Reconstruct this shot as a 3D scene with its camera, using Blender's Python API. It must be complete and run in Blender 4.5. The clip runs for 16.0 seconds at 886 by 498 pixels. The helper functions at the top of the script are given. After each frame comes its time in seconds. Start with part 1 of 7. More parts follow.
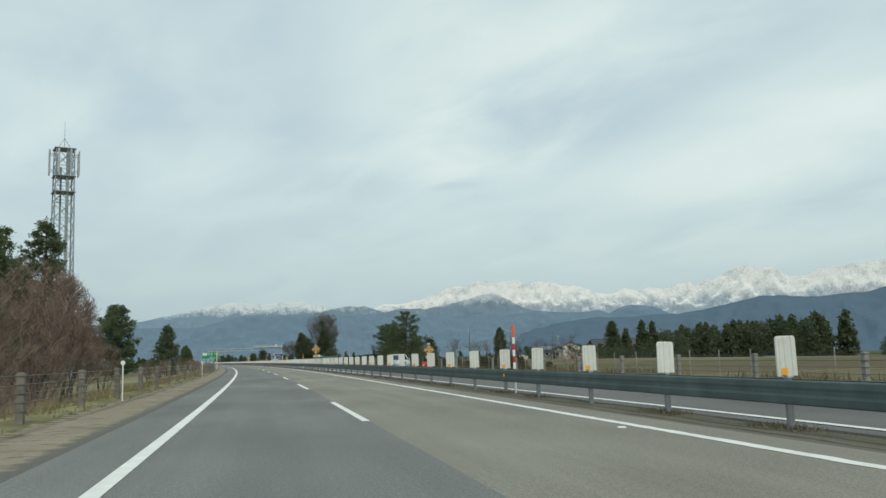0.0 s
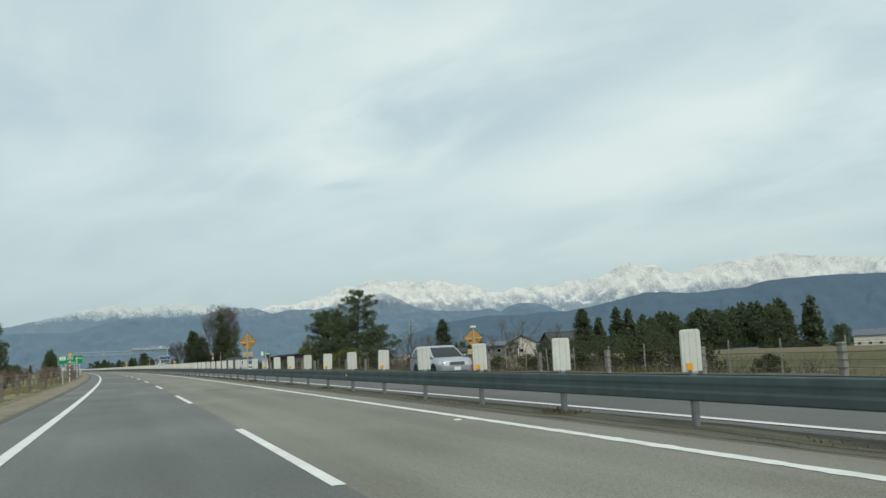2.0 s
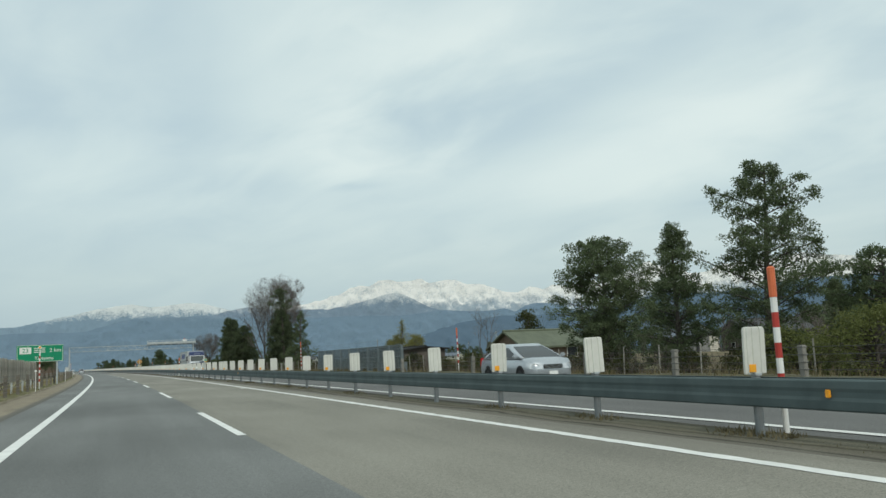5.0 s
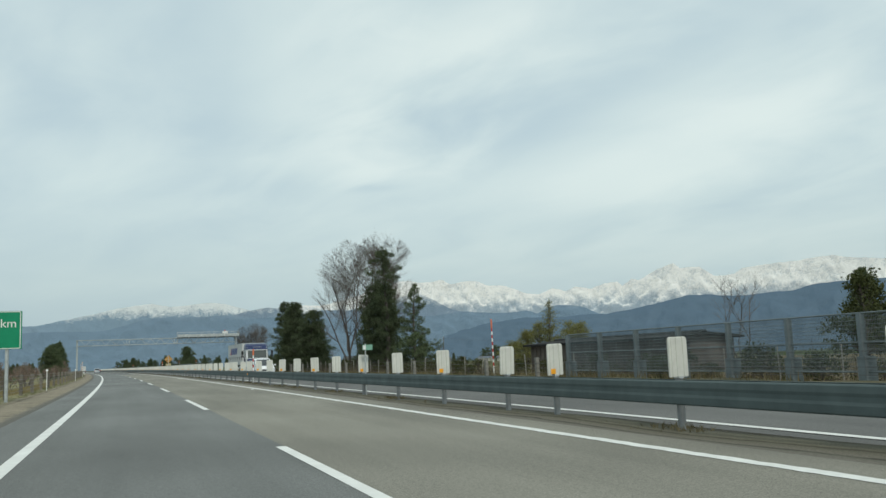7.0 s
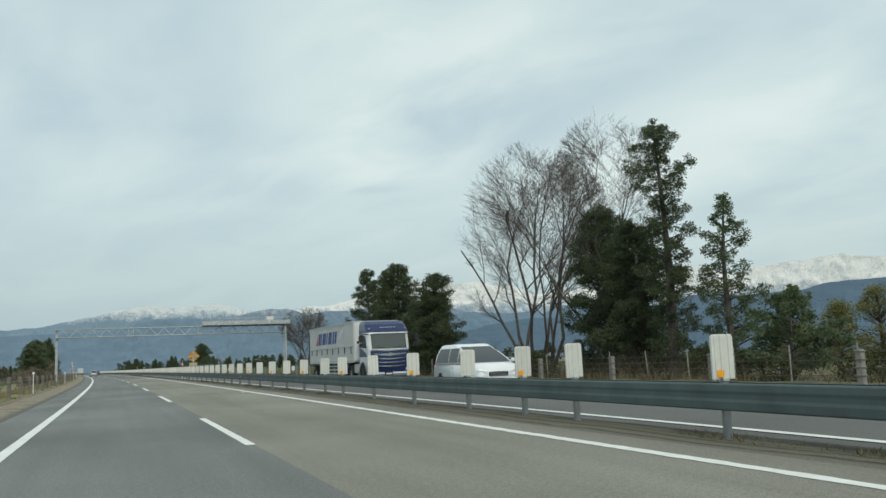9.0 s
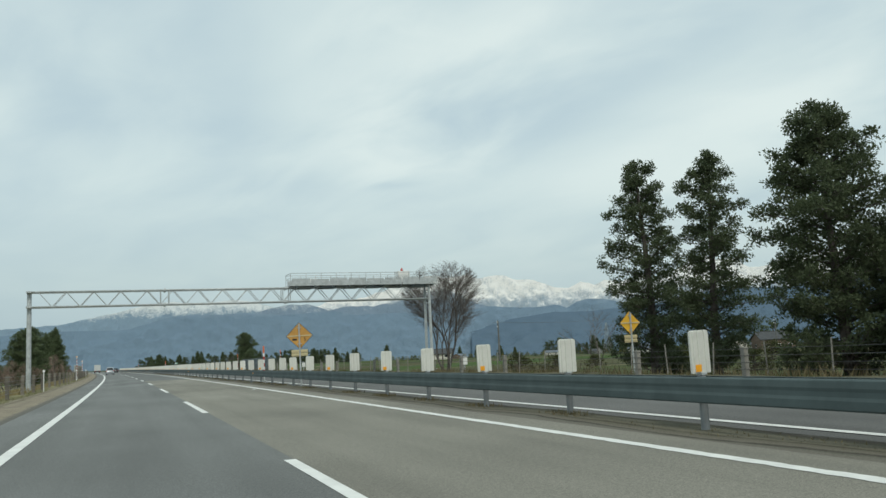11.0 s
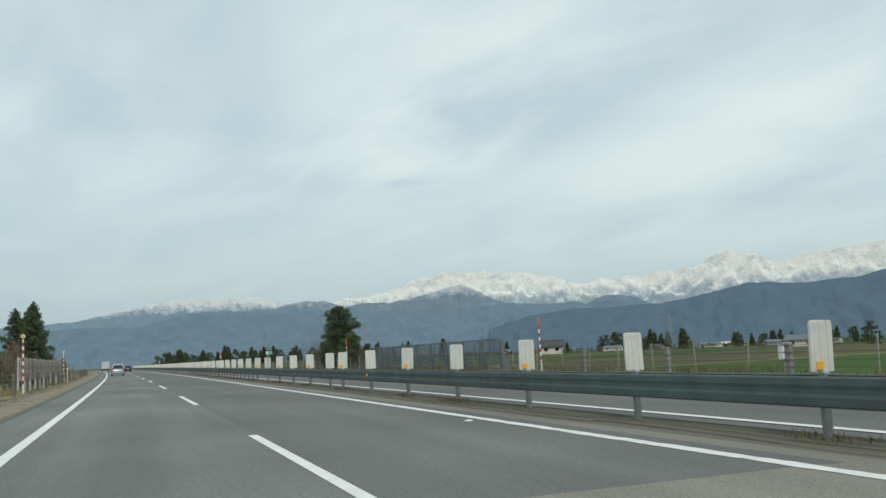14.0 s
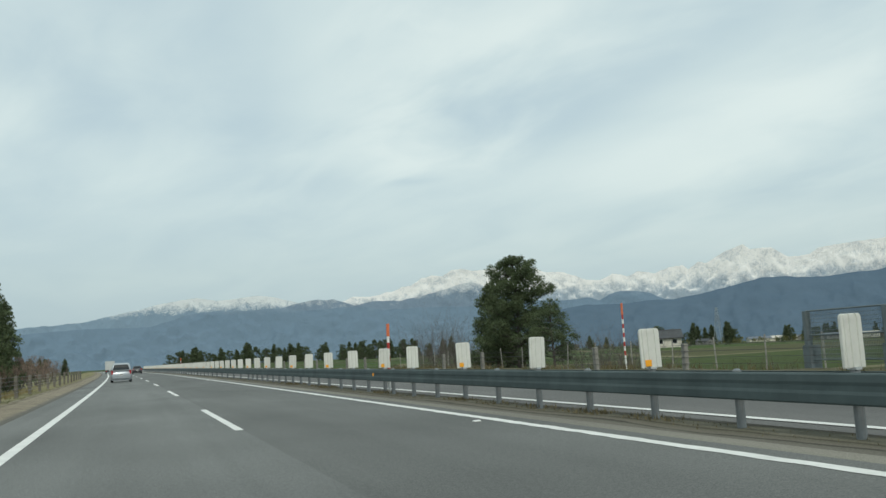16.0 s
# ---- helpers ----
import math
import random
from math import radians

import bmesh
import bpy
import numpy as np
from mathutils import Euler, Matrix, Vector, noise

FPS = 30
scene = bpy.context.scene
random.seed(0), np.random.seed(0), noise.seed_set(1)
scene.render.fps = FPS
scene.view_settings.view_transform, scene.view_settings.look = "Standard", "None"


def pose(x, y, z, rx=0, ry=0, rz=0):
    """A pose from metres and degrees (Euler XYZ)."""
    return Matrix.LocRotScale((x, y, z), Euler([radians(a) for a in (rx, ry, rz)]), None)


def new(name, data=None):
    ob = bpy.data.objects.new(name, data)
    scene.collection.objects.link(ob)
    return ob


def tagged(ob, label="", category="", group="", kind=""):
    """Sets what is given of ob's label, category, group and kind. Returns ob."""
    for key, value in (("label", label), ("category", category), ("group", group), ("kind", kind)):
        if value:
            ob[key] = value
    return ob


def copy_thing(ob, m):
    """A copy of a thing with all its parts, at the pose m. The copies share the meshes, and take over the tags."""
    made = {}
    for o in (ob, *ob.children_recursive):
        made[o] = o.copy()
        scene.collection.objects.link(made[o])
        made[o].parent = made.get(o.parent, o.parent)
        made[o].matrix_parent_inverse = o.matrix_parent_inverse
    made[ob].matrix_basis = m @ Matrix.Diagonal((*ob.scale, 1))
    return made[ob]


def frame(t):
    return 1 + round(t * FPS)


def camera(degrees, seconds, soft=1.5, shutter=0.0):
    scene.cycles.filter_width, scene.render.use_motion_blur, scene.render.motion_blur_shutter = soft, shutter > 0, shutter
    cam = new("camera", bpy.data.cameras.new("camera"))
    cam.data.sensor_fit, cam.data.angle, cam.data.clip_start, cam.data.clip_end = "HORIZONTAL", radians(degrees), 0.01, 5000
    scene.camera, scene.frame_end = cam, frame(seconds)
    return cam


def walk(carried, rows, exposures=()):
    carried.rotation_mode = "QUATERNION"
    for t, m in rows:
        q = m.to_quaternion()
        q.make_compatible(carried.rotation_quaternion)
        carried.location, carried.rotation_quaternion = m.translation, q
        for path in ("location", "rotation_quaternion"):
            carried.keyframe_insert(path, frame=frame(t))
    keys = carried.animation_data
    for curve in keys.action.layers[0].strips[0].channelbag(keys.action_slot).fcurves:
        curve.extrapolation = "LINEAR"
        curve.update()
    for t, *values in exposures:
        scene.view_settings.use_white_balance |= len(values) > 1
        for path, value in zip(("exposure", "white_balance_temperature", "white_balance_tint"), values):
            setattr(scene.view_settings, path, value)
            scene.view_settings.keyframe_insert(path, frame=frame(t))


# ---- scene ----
# road line: bend per metre (1e-4) at every 75 m from s = -50
BENDS = (3.26, 3.04, 2.81, 2.56, 2.18, 1.84, 1.59, 1.41, 1.23, 1.05, 1.00, 1.00, 1.00, 1.00, 1.00)
_S = np.arange(-160.0, 1001.0, 1.0)
_th = np.cumsum(np.interp(_S, np.arange(-50, 1001, 75.0), np.array(BENDS) * 1e-4))
_th -= np.interp(0, _S, _th)
_X, _Y = np.cumsum(-np.sin(_th)), np.cumsum(np.cos(_th))
_X -= np.interp(0, _S, _X)
_Y -= np.interp(0, _S, _Y)


def heading(s):
    return float(np.interp(s, _S, _th))


def at(s, d, z=0.0):
    """World place of a point s metres along the road and d metres to the right of the lane line."""
    t = heading(s)
    return Vector((float(np.interp(s, _S, _X)) + d * math.cos(t), float(np.interp(s, _S, _Y)) + d * math.sin(t), z))


def post_at(s, d, z=0.0, turn=0.0):
    """A pose on the road: x to the right, y along it."""
    return Matrix.Translation(at(s, d, z)) @ Matrix.Rotation(heading(s) + radians(turn), 4, "Z")


# ---- camera: t, x, y, yaw, pitch, roll; the eye is EYE above the road ----
EYE = 1.207
ROWS = (
(0.0, -1.995, 12.211, -11.55, 7.08, -1.62),
(0.5, -2.055, 24.371, -12.98, 6.87, -1.95),
(1.0, -2.151, 36.536, -13.79, 6.77, -1.83),
(1.5, -2.262, 48.738, -16.49, 6.78, -2.27),
(2.0, -2.436, 60.899, -18.96, 6.82, -2.73),
(2.5, -2.694, 72.989, -19.17, 6.90, -2.90),
(3.0, -3.021, 85.090, -18.86, 6.87, -2.82),
(3.5, -3.388, 97.254, -18.79, 6.90, -2.74),
(4.0, -3.760, 109.444, -18.69, 7.00, -2.58),
(4.5, -4.159, 121.701, -18.59, 6.93, -2.60),
(5.0, -4.622, 134.048, -18.33, 6.90, -2.64),
(7.5, -7.757, 196.904, -17.04, 7.10, -2.15),
(8.0, -8.416, 209.688, -17.16, 7.02, -2.33),
(8.5, -9.125, 222.426, -17.08, 6.96, -2.52),
(9.0, -9.900, 235.206, -17.01, 7.17, -2.36),
(9.5, -10.725, 247.976, -16.79, 7.20, -2.57),
(10.0, -11.587, 260.628, -16.28, 7.00, -2.59),
(12.5, -16.390, 323.921, -15.56, 6.85, -2.67),
(13.0, -17.492, 336.629, -15.33, 6.78, -2.59),
(13.5, -18.594, 349.255, -15.18, 6.74, -2.66),
(14.0, -19.706, 361.885, -15.00, 6.78, -2.72),
(14.5, -20.881, 374.511, -14.81, 6.75, -2.76),
(15.0, -22.073, 387.157, -14.79, 6.65, -2.88),
(15.5, -23.213, 399.758, -14.65, 6.65, -2.90),
(16.0, -24.363, 412.358, -14.53, 6.69, -3.16),
)
cam = camera(54.31, 16.0, soft=1.5, shutter=0.0)
walk(cam, [(t, pose(x, y, EYE, 90 + p, 0, w) @ pose(0, 0, 0, 0, 0, r)) for t, x, y, w, p, r in ROWS], exposures=((0.0, 0.05, 6500, 4.5), (16.0, 0.05, 6500, 4.5)))

# ---- world and sun ----
SUN_AZ, SUN_EL = 4.0, 45.0  # the sun stands behind the car; shadows fall ahead
sun = new("sun", bpy.data.lights.new("sun", "SUN"))
sun.data.energy, sun.data.angle, sun.data.color = 1.5, radians(10), (1.0, 0.95, 0.87)
_dir = Vector((math.sin(radians(SUN_AZ)) * math.cos(radians(SUN_EL)), math.cos(radians(SUN_AZ)) * math.cos(radians(SUN_EL)), -math.sin(radians(SUN_EL))))
sun.matrix_world = _dir.to_track_quat("-Z", "Y").to_matrix().to_4x4()

world = bpy.data.worlds.new("overcast_sky")
scene.world = world
world.use_nodes = True
nt = world.node_tree
nt.nodes.clear()


def node(tree, kind, **values):
    n = tree.nodes.new(kind)
    for k, v in values.items():
        if k.startswith("in_"):
            key = k[3:]
            n.inputs[int(key) if key.isdigit() else key.replace("_", " ")].default_value = v
        else:
            setattr(n, k, v)
    return n


def ramp(tree, fac, stops):
    r = tree.nodes.new("ShaderNodeValToRGB")
    while len(r.color_ramp.elements) < len(stops):
        r.color_ramp.elements.new(0.5)
    for e, (p, c) in zip(r.color_ramp.elements, stops):
        e.position, e.color = p, (c if len(c) == 4 else (*c, 1.0))
    tree.links.new(fac, r.inputs[0])
    return r.outputs[0]


def mixc(tree, fac, a, b, mode="MIX"):
    m = tree.nodes.new("ShaderNodeMix")
    m.data_type, m.blend_type = "RGBA", mode
    for sock, v in ((m.inputs[0], fac), (m.inputs[6], a), (m.inputs[7], b)):
        if isinstance(v, (int, float)):
            sock.default_value = v
        elif isinstance(v, tuple):
            sock.default_value = v if len(v) == 4 else (*v, 1.0)
        else:
            tree.links.new(v, sock)
    return m.outputs[2]


def mathn(tree, op, a, b=0.0):
    m = tree.nodes.new("ShaderNodeMath")
    m.operation = op
    for sock, v in ((m.inputs[0], a), (m.inputs[1], b)):
        if isinstance(v, (int, float)):
            sock.default_value = v
        else:
            tree.links.new(v, sock)
    return m.outputs[0]


sky = node(nt, "ShaderNodeTexSky", sky_type="NISHITA", sun_disc=False, sun_elevation=radians(SUN_EL), sun_rotation=radians(180 + SUN_AZ), air_density=1.3, dust_density=2.0)
tc = node(nt, "ShaderNodeTexCoord")
sep = node(nt, "ShaderNodeSeparateXYZ")
nt.links.new(tc.outputs["Generated"], sep.inputs[0])
up = mathn(nt, "MAXIMUM", sep.outputs[2], 0.0)
flat = mathn(nt, "ADD", up, 0.22)
com = node(nt, "ShaderNodeCombineXYZ")
nt.links.new(mathn(nt, "DIVIDE", sep.outputs[0], flat), com.inputs[0])
nt.links.new(mathn(nt, "DIVIDE", sep.outputs[1], flat), com.inputs[1])
long_way, cross_way = (-0.50, 0.87, 0.0), (0.87, 0.50, 0.0)
uv2 = node(nt, "ShaderNodeCombineXYZ")
for way, k, size in ((long_way, 0, 0.75), (cross_way, 1, 1.15)):
    dot = node(nt, "ShaderNodeVectorMath", operation="DOT_PRODUCT", in_1=way)
    nt.links.new(com.outputs[0], dot.inputs[0])
    nt.links.new(mathn(nt, "MULTIPLY", dot.outputs["Value"], size), uv2.inputs[k])
n1 = node(nt, "ShaderNodeTexNoise", in_Scale=1.0, in_Detail=4.0, in_Roughness=0.42, in_Distortion=0.8)
n2 = node(nt, "ShaderNodeTexNoise", in_Scale=3.0, in_Detail=5.0, in_Roughness=0.5, in_Distortion=0.4)
shift = node(nt, "ShaderNodeVectorMath", operation="ADD", in_1=(3.1, 7.4, 0.0))
nt.links.new(uv2.outputs[0], shift.inputs[0])
for n in (n1, n2):
    nt.links.new(shift.outputs[0], n.inputs["Vector"])
veil = mathn(nt, "ADD", mathn(nt, "MULTIPLY", n1.outputs[0], 0.36), mathn(nt, "MULTIPLY", n2.outputs[0], 0.32))
veil = mathn(nt, "ADD", veil, 0.175)
# broad banks of the cloud sheet: azimuth, height, half length, half width, slant (degrees), weight
BANKS = ((-8.8, 17, 6, 5, 0, 0.09), (-11, 24, 7, 4, 0, 0.06), (-17, 19.5, 9, 1.7, 23, 0.06), (-17, 23.5, 5, 1.6, 25, -0.05), (-22, 15.3, 6, 2.4, 12, -0.09), (-32, 18.5, 9, 2.0, 20, -0.06),
         (-12.1, 11.4, 2.7, 0.55, 5, -0.10), (8, 18, 8, 5, 0, -0.05), (-5.4, 10.8, 4.5, 1.6, -8, -0.05), (14, 7, 10, 4, 0, -0.10), (-37, 13, 11, 3, 8, 0.10), (-27, 10.4, 8, 1.6, 4, 0.05), (-1.5, 8.9, 10, 1.2, 0, 0.03))
az_deg = mathn(nt, "MULTIPLY", mathn(nt, "ARCTAN2", mathn(nt, "MULTIPLY", sep.outputs[0], -1.0), sep.outputs[1]), 57.2958)
el_deg = mathn(nt, "MULTIPLY", mathn(nt, "ARCSINE", sep.outputs[2]), 57.2958)
az_deg = mathn(nt, "ADD", az_deg, mathn(nt, "MULTIPLY", mathn(nt, "SUBTRACT", n2.outputs[0], 0.5), 14.0))
el_deg = mathn(nt, "ADD", el_deg, mathn(nt, "MULTIPLY", mathn(nt, "SUBTRACT", n1.outputs[0], 0.5), 5.0))
for a, e, length, width, slant, weight in BANKS:
    ca, sa = math.cos(radians(slant)), math.sin(radians(slant))
    da, de = mathn(nt, "SUBTRACT", az_deg, a), mathn(nt, "SUBTRACT", el_deg, e)
    u = mathn(nt, "SUBTRACT", mathn(nt, "MULTIPLY", de, sa / length), mathn(nt, "MULTIPLY", da, ca / length))
    v = mathn(nt, "ADD", mathn(nt, "MULTIPLY", da, sa / width), mathn(nt, "MULTIPLY", de, ca / width))
    far = mathn(nt, "ADD", mathn(nt, "MULTIPLY", u, u), mathn(nt, "MULTIPLY", v, v))
    bank = mathn(nt, "EXPONENT", mathn(nt, "MULTIPLY", far, -1.0))
    veil = mathn(nt, "ADD", veil, mathn(nt, "MULTIPLY", bank, weight))
CLOUD = ((0.34, (0.44, 0.555, 0.65)), (0.44, (0.53, 0.64, 0.70)), (0.52, (0.625, 0.725, 0.755)), (0.62, (0.735, 0.815, 0.82)), (0.74, (0.79, 0.86, 0.85)))
cloud = ramp(nt, veil, CLOUD)
low = ramp(nt, sep.outputs[2], ((0.0, (0.32, 0.44, 0.53)), (0.05, (0.40, 0.505, 0.565)), (0.10, (0.49, 0.59, 0.62)), (0.2, (0.60, 0.70, 0.72))))
lowf = ramp(nt, sep.outputs[2], ((0.0, (0.9, 0.9, 0.9)), (0.10, (0.6, 0.6, 0.6)), (0.24, (0.0, 0.0, 0.0))))
cloud = mixc(nt, lowf, cloud, low)
clear = node(nt, "ShaderNodeBackground", in_Strength=0.10)
nt.links.new(sky.outputs[0], clear.inputs[0])
over = node(nt, "ShaderNodeBackground", in_Strength=1.0)
nt.links.new(cloud, over.inputs[0])
both = node(nt, "ShaderNodeMixShader", in_0=0.93)
nt.links.new(clear.outputs[0], both.inputs[1])
nt.links.new(over.outputs[0], both.inputs[2])
wout = node(nt, "ShaderNodeOutputWorld")
nt.links.new(both.outputs[0], wout.inputs[0])

# ---- materials ----
MATS = {}


def surface(name, color, rough=0.7, metal=0.0, vary=0.25, scale=3.0, fine=40.0, bump=0.15, coord="Object", tint=None, island=0.0, random_ob=0.0, spec=0.3, stretch=(1, 1, 1)):
    """A painted, mineral or organic surface: two scales of variation, fine relief."""
    m = bpy.data.materials.new(name)
    m.use_nodes = True
    t = m.node_tree
    b = t.nodes["Principled BSDF"]
    c = node(t, "ShaderNodeTexCoord")
    mp = node(t, "ShaderNodeMapping", in_Scale=stretch)
    t.links.new(c.outputs[coord], mp.inputs[0])
    big = node(t, "ShaderNodeTexNoise", in_Scale=scale, in_Detail=4.0, in_Roughness=0.6)
    small = node(t, "ShaderNodeTexNoise", in_Scale=fine, in_Detail=3.0, in_Roughness=0.6)
    for n in (big, small):
        t.links.new(mp.outputs[0], n.inputs["Vector"])
    dark = tuple(x * (1 - vary) for x in color)
    lite = tint or tuple(min(1.0, x * (1 + vary)) for x in color)
    col = mixc(t, ramp(t, big.outputs[0], ((0.3, (0, 0, 0)), (0.7, (1, 1, 1)))), dark, lite)
    col = mixc(t, 0.5 * vary, col, small.outputs[0], "OVERLAY")
    if island:
        g = node(t, "ShaderNodeNewGeometry")
        v = mathn(t, "ADD", mathn(t, "MULTIPLY", g.outputs["Random Per Island"], 2 * island), 1 - island)
        col = mixc(t, 1.0, col, v, "MULTIPLY")
    if random_ob:
        o = node(t, "ShaderNodeObjectInfo")
        v = mathn(t, "ADD", mathn(t, "MULTIPLY", o.outputs["Random"], 2 * random_ob), 1 - random_ob)
        col = mixc(t, 1.0, col, v, "MULTIPLY")
    t.links.new(col, b.inputs["Base Color"])
    r = mathn(t, "ADD", mathn(t, "MULTIPLY", small.outputs[0], 0.2), rough - 0.1)
    t.links.new(r, b.inputs["Roughness"])
    b.inputs["Metallic"].default_value = metal
    b.inputs["Specular IOR Level"].default_value = spec
    if bump:
        bp = node(t, "ShaderNodeBump", in_Strength=bump, in_Distance=0.02)
        t.links.new(small.outputs[0], bp.inputs["Height"])
        t.links.new(bp.outputs[0], b.inputs["Normal"])
    MATS[name] = m
    return m


def leafy(name, color, lite, through_light=0.25):
    """Foliage: each leaf clump has its own shade, light passes a little."""
    m = bpy.data.materials.new(name)
    m.use_nodes = True
    t = m.node_tree
    b = t.nodes["Principled BSDF"]
    g = node(t, "ShaderNodeNewGeometry")
    c = node(t, "ShaderNodeTexCoord")
    big = node(t, "ShaderNodeTexNoise", in_Scale=0.9, in_Detail=3.0)
    t.links.new(c.outputs["Object"], big.inputs["Vector"])
    f = mathn(t, "ADD", mathn(t, "MULTIPLY", g.outputs["Random Per Island"], 0.35), mathn(t, "MULTIPLY", big.outputs[0], 0.65))
    col = mixc(t, f, color, lite)
    t.links.new(col, b.inputs["Base Color"])
    b.inputs["Roughness"].default_value = 0.65
    b.inputs["Specular IOR Level"].default_value = 0.2
    tr = node(t, "ShaderNodeBsdfTranslucent")
    t.links.new(col, tr.inputs[0])
    mx = node(t, "ShaderNodeMixShader", in_0=through_light)
    t.links.new(b.outputs[0], mx.inputs[1])
    t.links.new(tr.outputs[0], mx.inputs[2])
    t.links.new(mx.outputs[0], t.nodes["Material Output"].inputs[0])
    MATS[name] = m
    return m


def asphalt(name, color, tracks, worn=0.10):
    """Road surface; UV is d, s in metres. tracks: wheel lines, as d of lane centres."""
    m = bpy.data.materials.new(name)
    m.use_nodes = True
    t = m.node_tree
    b = t.nodes["Principled BSDF"]
    uv = node(t, "ShaderNodeUVMap", uv_map="UVMap")
    sp = node(t, "ShaderNodeSeparateXYZ")
    t.links.new(uv.outputs[0], sp.inputs[0])
    grain = node(t, "ShaderNodeTexNoise", in_Scale=55.0, in_Detail=4.0, in_Roughness=0.7)
    t.links.new(uv.outputs[0], grain.inputs["Vector"])
    mp = node(t, "ShaderNodeMapping", in_Scale=(1.3, 0.035, 1.0))
    t.links.new(uv.outputs[0], mp.inputs[0])
    streak = node(t, "ShaderNodeTexNoise", in_Scale=1.0, in_Detail=5.0, in_Roughness=0.6)
    t.links.new(mp.outputs[0], streak.inputs["Vector"])
    mp2 = node(t, "ShaderNodeMapping", in_Scale=(0.25, 0.12, 1.0))
    t.links.new(uv.outputs[0], mp2.inputs[0])
    patch = node(t, "ShaderNodeTexNoise", in_Scale=1.0, in_Detail=3.0)
    t.links.new(mp2.outputs[0], patch.inputs["Vector"])
    col = mixc(t, streak.outputs[0], tuple(x * 0.76 for x in color), tuple(x * 1.24 for x in color))
    col = mixc(t, 0.5, col, patch.outputs[0], "OVERLAY")
    for d in tracks:
        for side in (-0.8, 0.8):
            off = mathn(t, "ABSOLUTE", mathn(t, "SUBTRACT", sp.outputs[0], d + side))
            near = mathn(t, "MAXIMUM", mathn(t, "SUBTRACT", 1.0, mathn(t, "DIVIDE", off, 0.45)), 0.0)
            col = mixc(t, mathn(t, "MULTIPLY", near, worn), col, tuple(x * 1.35 for x in color))
    coarse = node(t, "ShaderNodeTexNoise", in_Scale=16.0, in_Detail=3.0, in_Roughness=0.7)
    t.links.new(uv.outputs[0], coarse.inputs["Vector"])
    col = mixc(t, 0.7, col, ramp(t, grain.outputs[0], ((0.34, (0.2, 0.2, 0.2)), (0.66, (0.8, 0.8, 0.8)))), "OVERLAY")
    col = mixc(t, 0.35, col, ramp(t, coarse.outputs[0], ((0.3, (0.25, 0.25, 0.25)), (0.7, (0.75, 0.75, 0.75)))), "OVERLAY")
    t.links.new(col, b.inputs["Base Color"])
    b.inputs["Roughness"].default_value = 0.85
    b.inputs["Specular IOR Level"].default_value = 0.25
    bp = node(t, "ShaderNodeBump", in_Strength=0.35, in_Distance=0.01)
    t.links.new(grain.outputs[0], bp.inputs["Height"])
    t.links.new(bp.outputs[0], b.inputs["Normal"])
    MATS[name] = m
    return m


asphalt("asphalt_dark", (0.160, 0.165, 0.159), (-1.9,))
asphalt("asphalt_light", (0.214, 0.204, 0.172), (1.9,), 0.16)
asphalt("asphalt_new", (0.136, 0.14, 0.134), (1.9,))
asphalt("asphalt_opposite", (0.125, 0.125, 0.12), (8.5, 12.3))
surface("line_paint", (0.72, 0.72, 0.69), 0.6, vary=0.1, scale=2.0, fine=60, bump=0.1)
surface("verge_grass", (0.175, 0.165, 0.07), 0.9, vary=0.4, scale=0.5, fine=12, bump=0.8, tint=(0.27, 0.24, 0.12))
surface("verge_dull", (0.085, 0.082, 0.045), 0.9, vary=0.4, scale=0.5, fine=12, bump=0.8, tint=(0.135, 0.12, 0.07))
surface("post_steel", (0.20, 0.22, 0.23), 0.55, 0.2, vary=0.2, scale=4, fine=40, bump=0.05)
surface("old_concrete", (0.175, 0.16, 0.135), 0.9, vary=0.35, scale=2, fine=30, bump=0.4, random_ob=0.2)
surface("rail_paint", (0.088, 0.115, 0.118), 0.75, 0.0, vary=0.18, scale=1.5, fine=25, bump=0.05, spec=0.2)
surface("galvanised", (0.43, 0.455, 0.46), 0.5, 0.25, vary=0.2, scale=4, fine=40, bump=0.05)
surface("plate_plastic", (0.62, 0.62, 0.57), 0.55, vary=0.1, scale=2.5, fine=20, bump=0.05, random_ob=0.06)
surface("orange_reflector", (0.90, 0.40, 0.035), 0.4, vary=0.1, scale=8, fine=90, bump=0.1)
surface("concrete", (0.27, 0.26, 0.235), 0.85, vary=0.25, scale=2, fine=30, bump=0.3, random_ob=0.12)
surface("bark", (0.095, 0.083, 0.074), 0.9, vary=0.35, scale=3, fine=18, bump=0.7)
surface("twig", (0.12, 0.105, 0.095), 0.9, vary=0.3, scale=2, fine=10, bump=0.2, island=0.25)
surface("scrub_twig", (0.085, 0.07, 0.05), 0.9, vary=0.4, scale=0.6, fine=10, bump=0.2, island=0.3)
surface("red_twig", (0.20, 0.148, 0.118), 0.9, vary=0.3, scale=1, fine=10, bump=0.2, island=0.3)
surface("red_paint", (0.42, 0.05, 0.04), 0.5, vary=0.1, scale=6, fine=50, bump=0.05)
surface("faded_red", (0.62, 0.16, 0.07), 0.5, vary=0.12, scale=6, fine=50, bump=0.05)
surface("white_paint", (0.75, 0.75, 0.73), 0.5, vary=0.06, scale=4, fine=50, bump=0.04)
surface("cable", (0.12, 0.12, 0.12), 0.5, 0.5, vary=0.1, scale=4, fine=50, bump=0)
surface("sign_green", (0.01, 0.24, 0.12), 0.45, vary=0.08, scale=2, fine=40, bump=0.02)
surface("sign_back_amber", (0.50, 0.27, 0.07), 0.55, vary=0.18, scale=1.5, fine=30, bump=0.05)
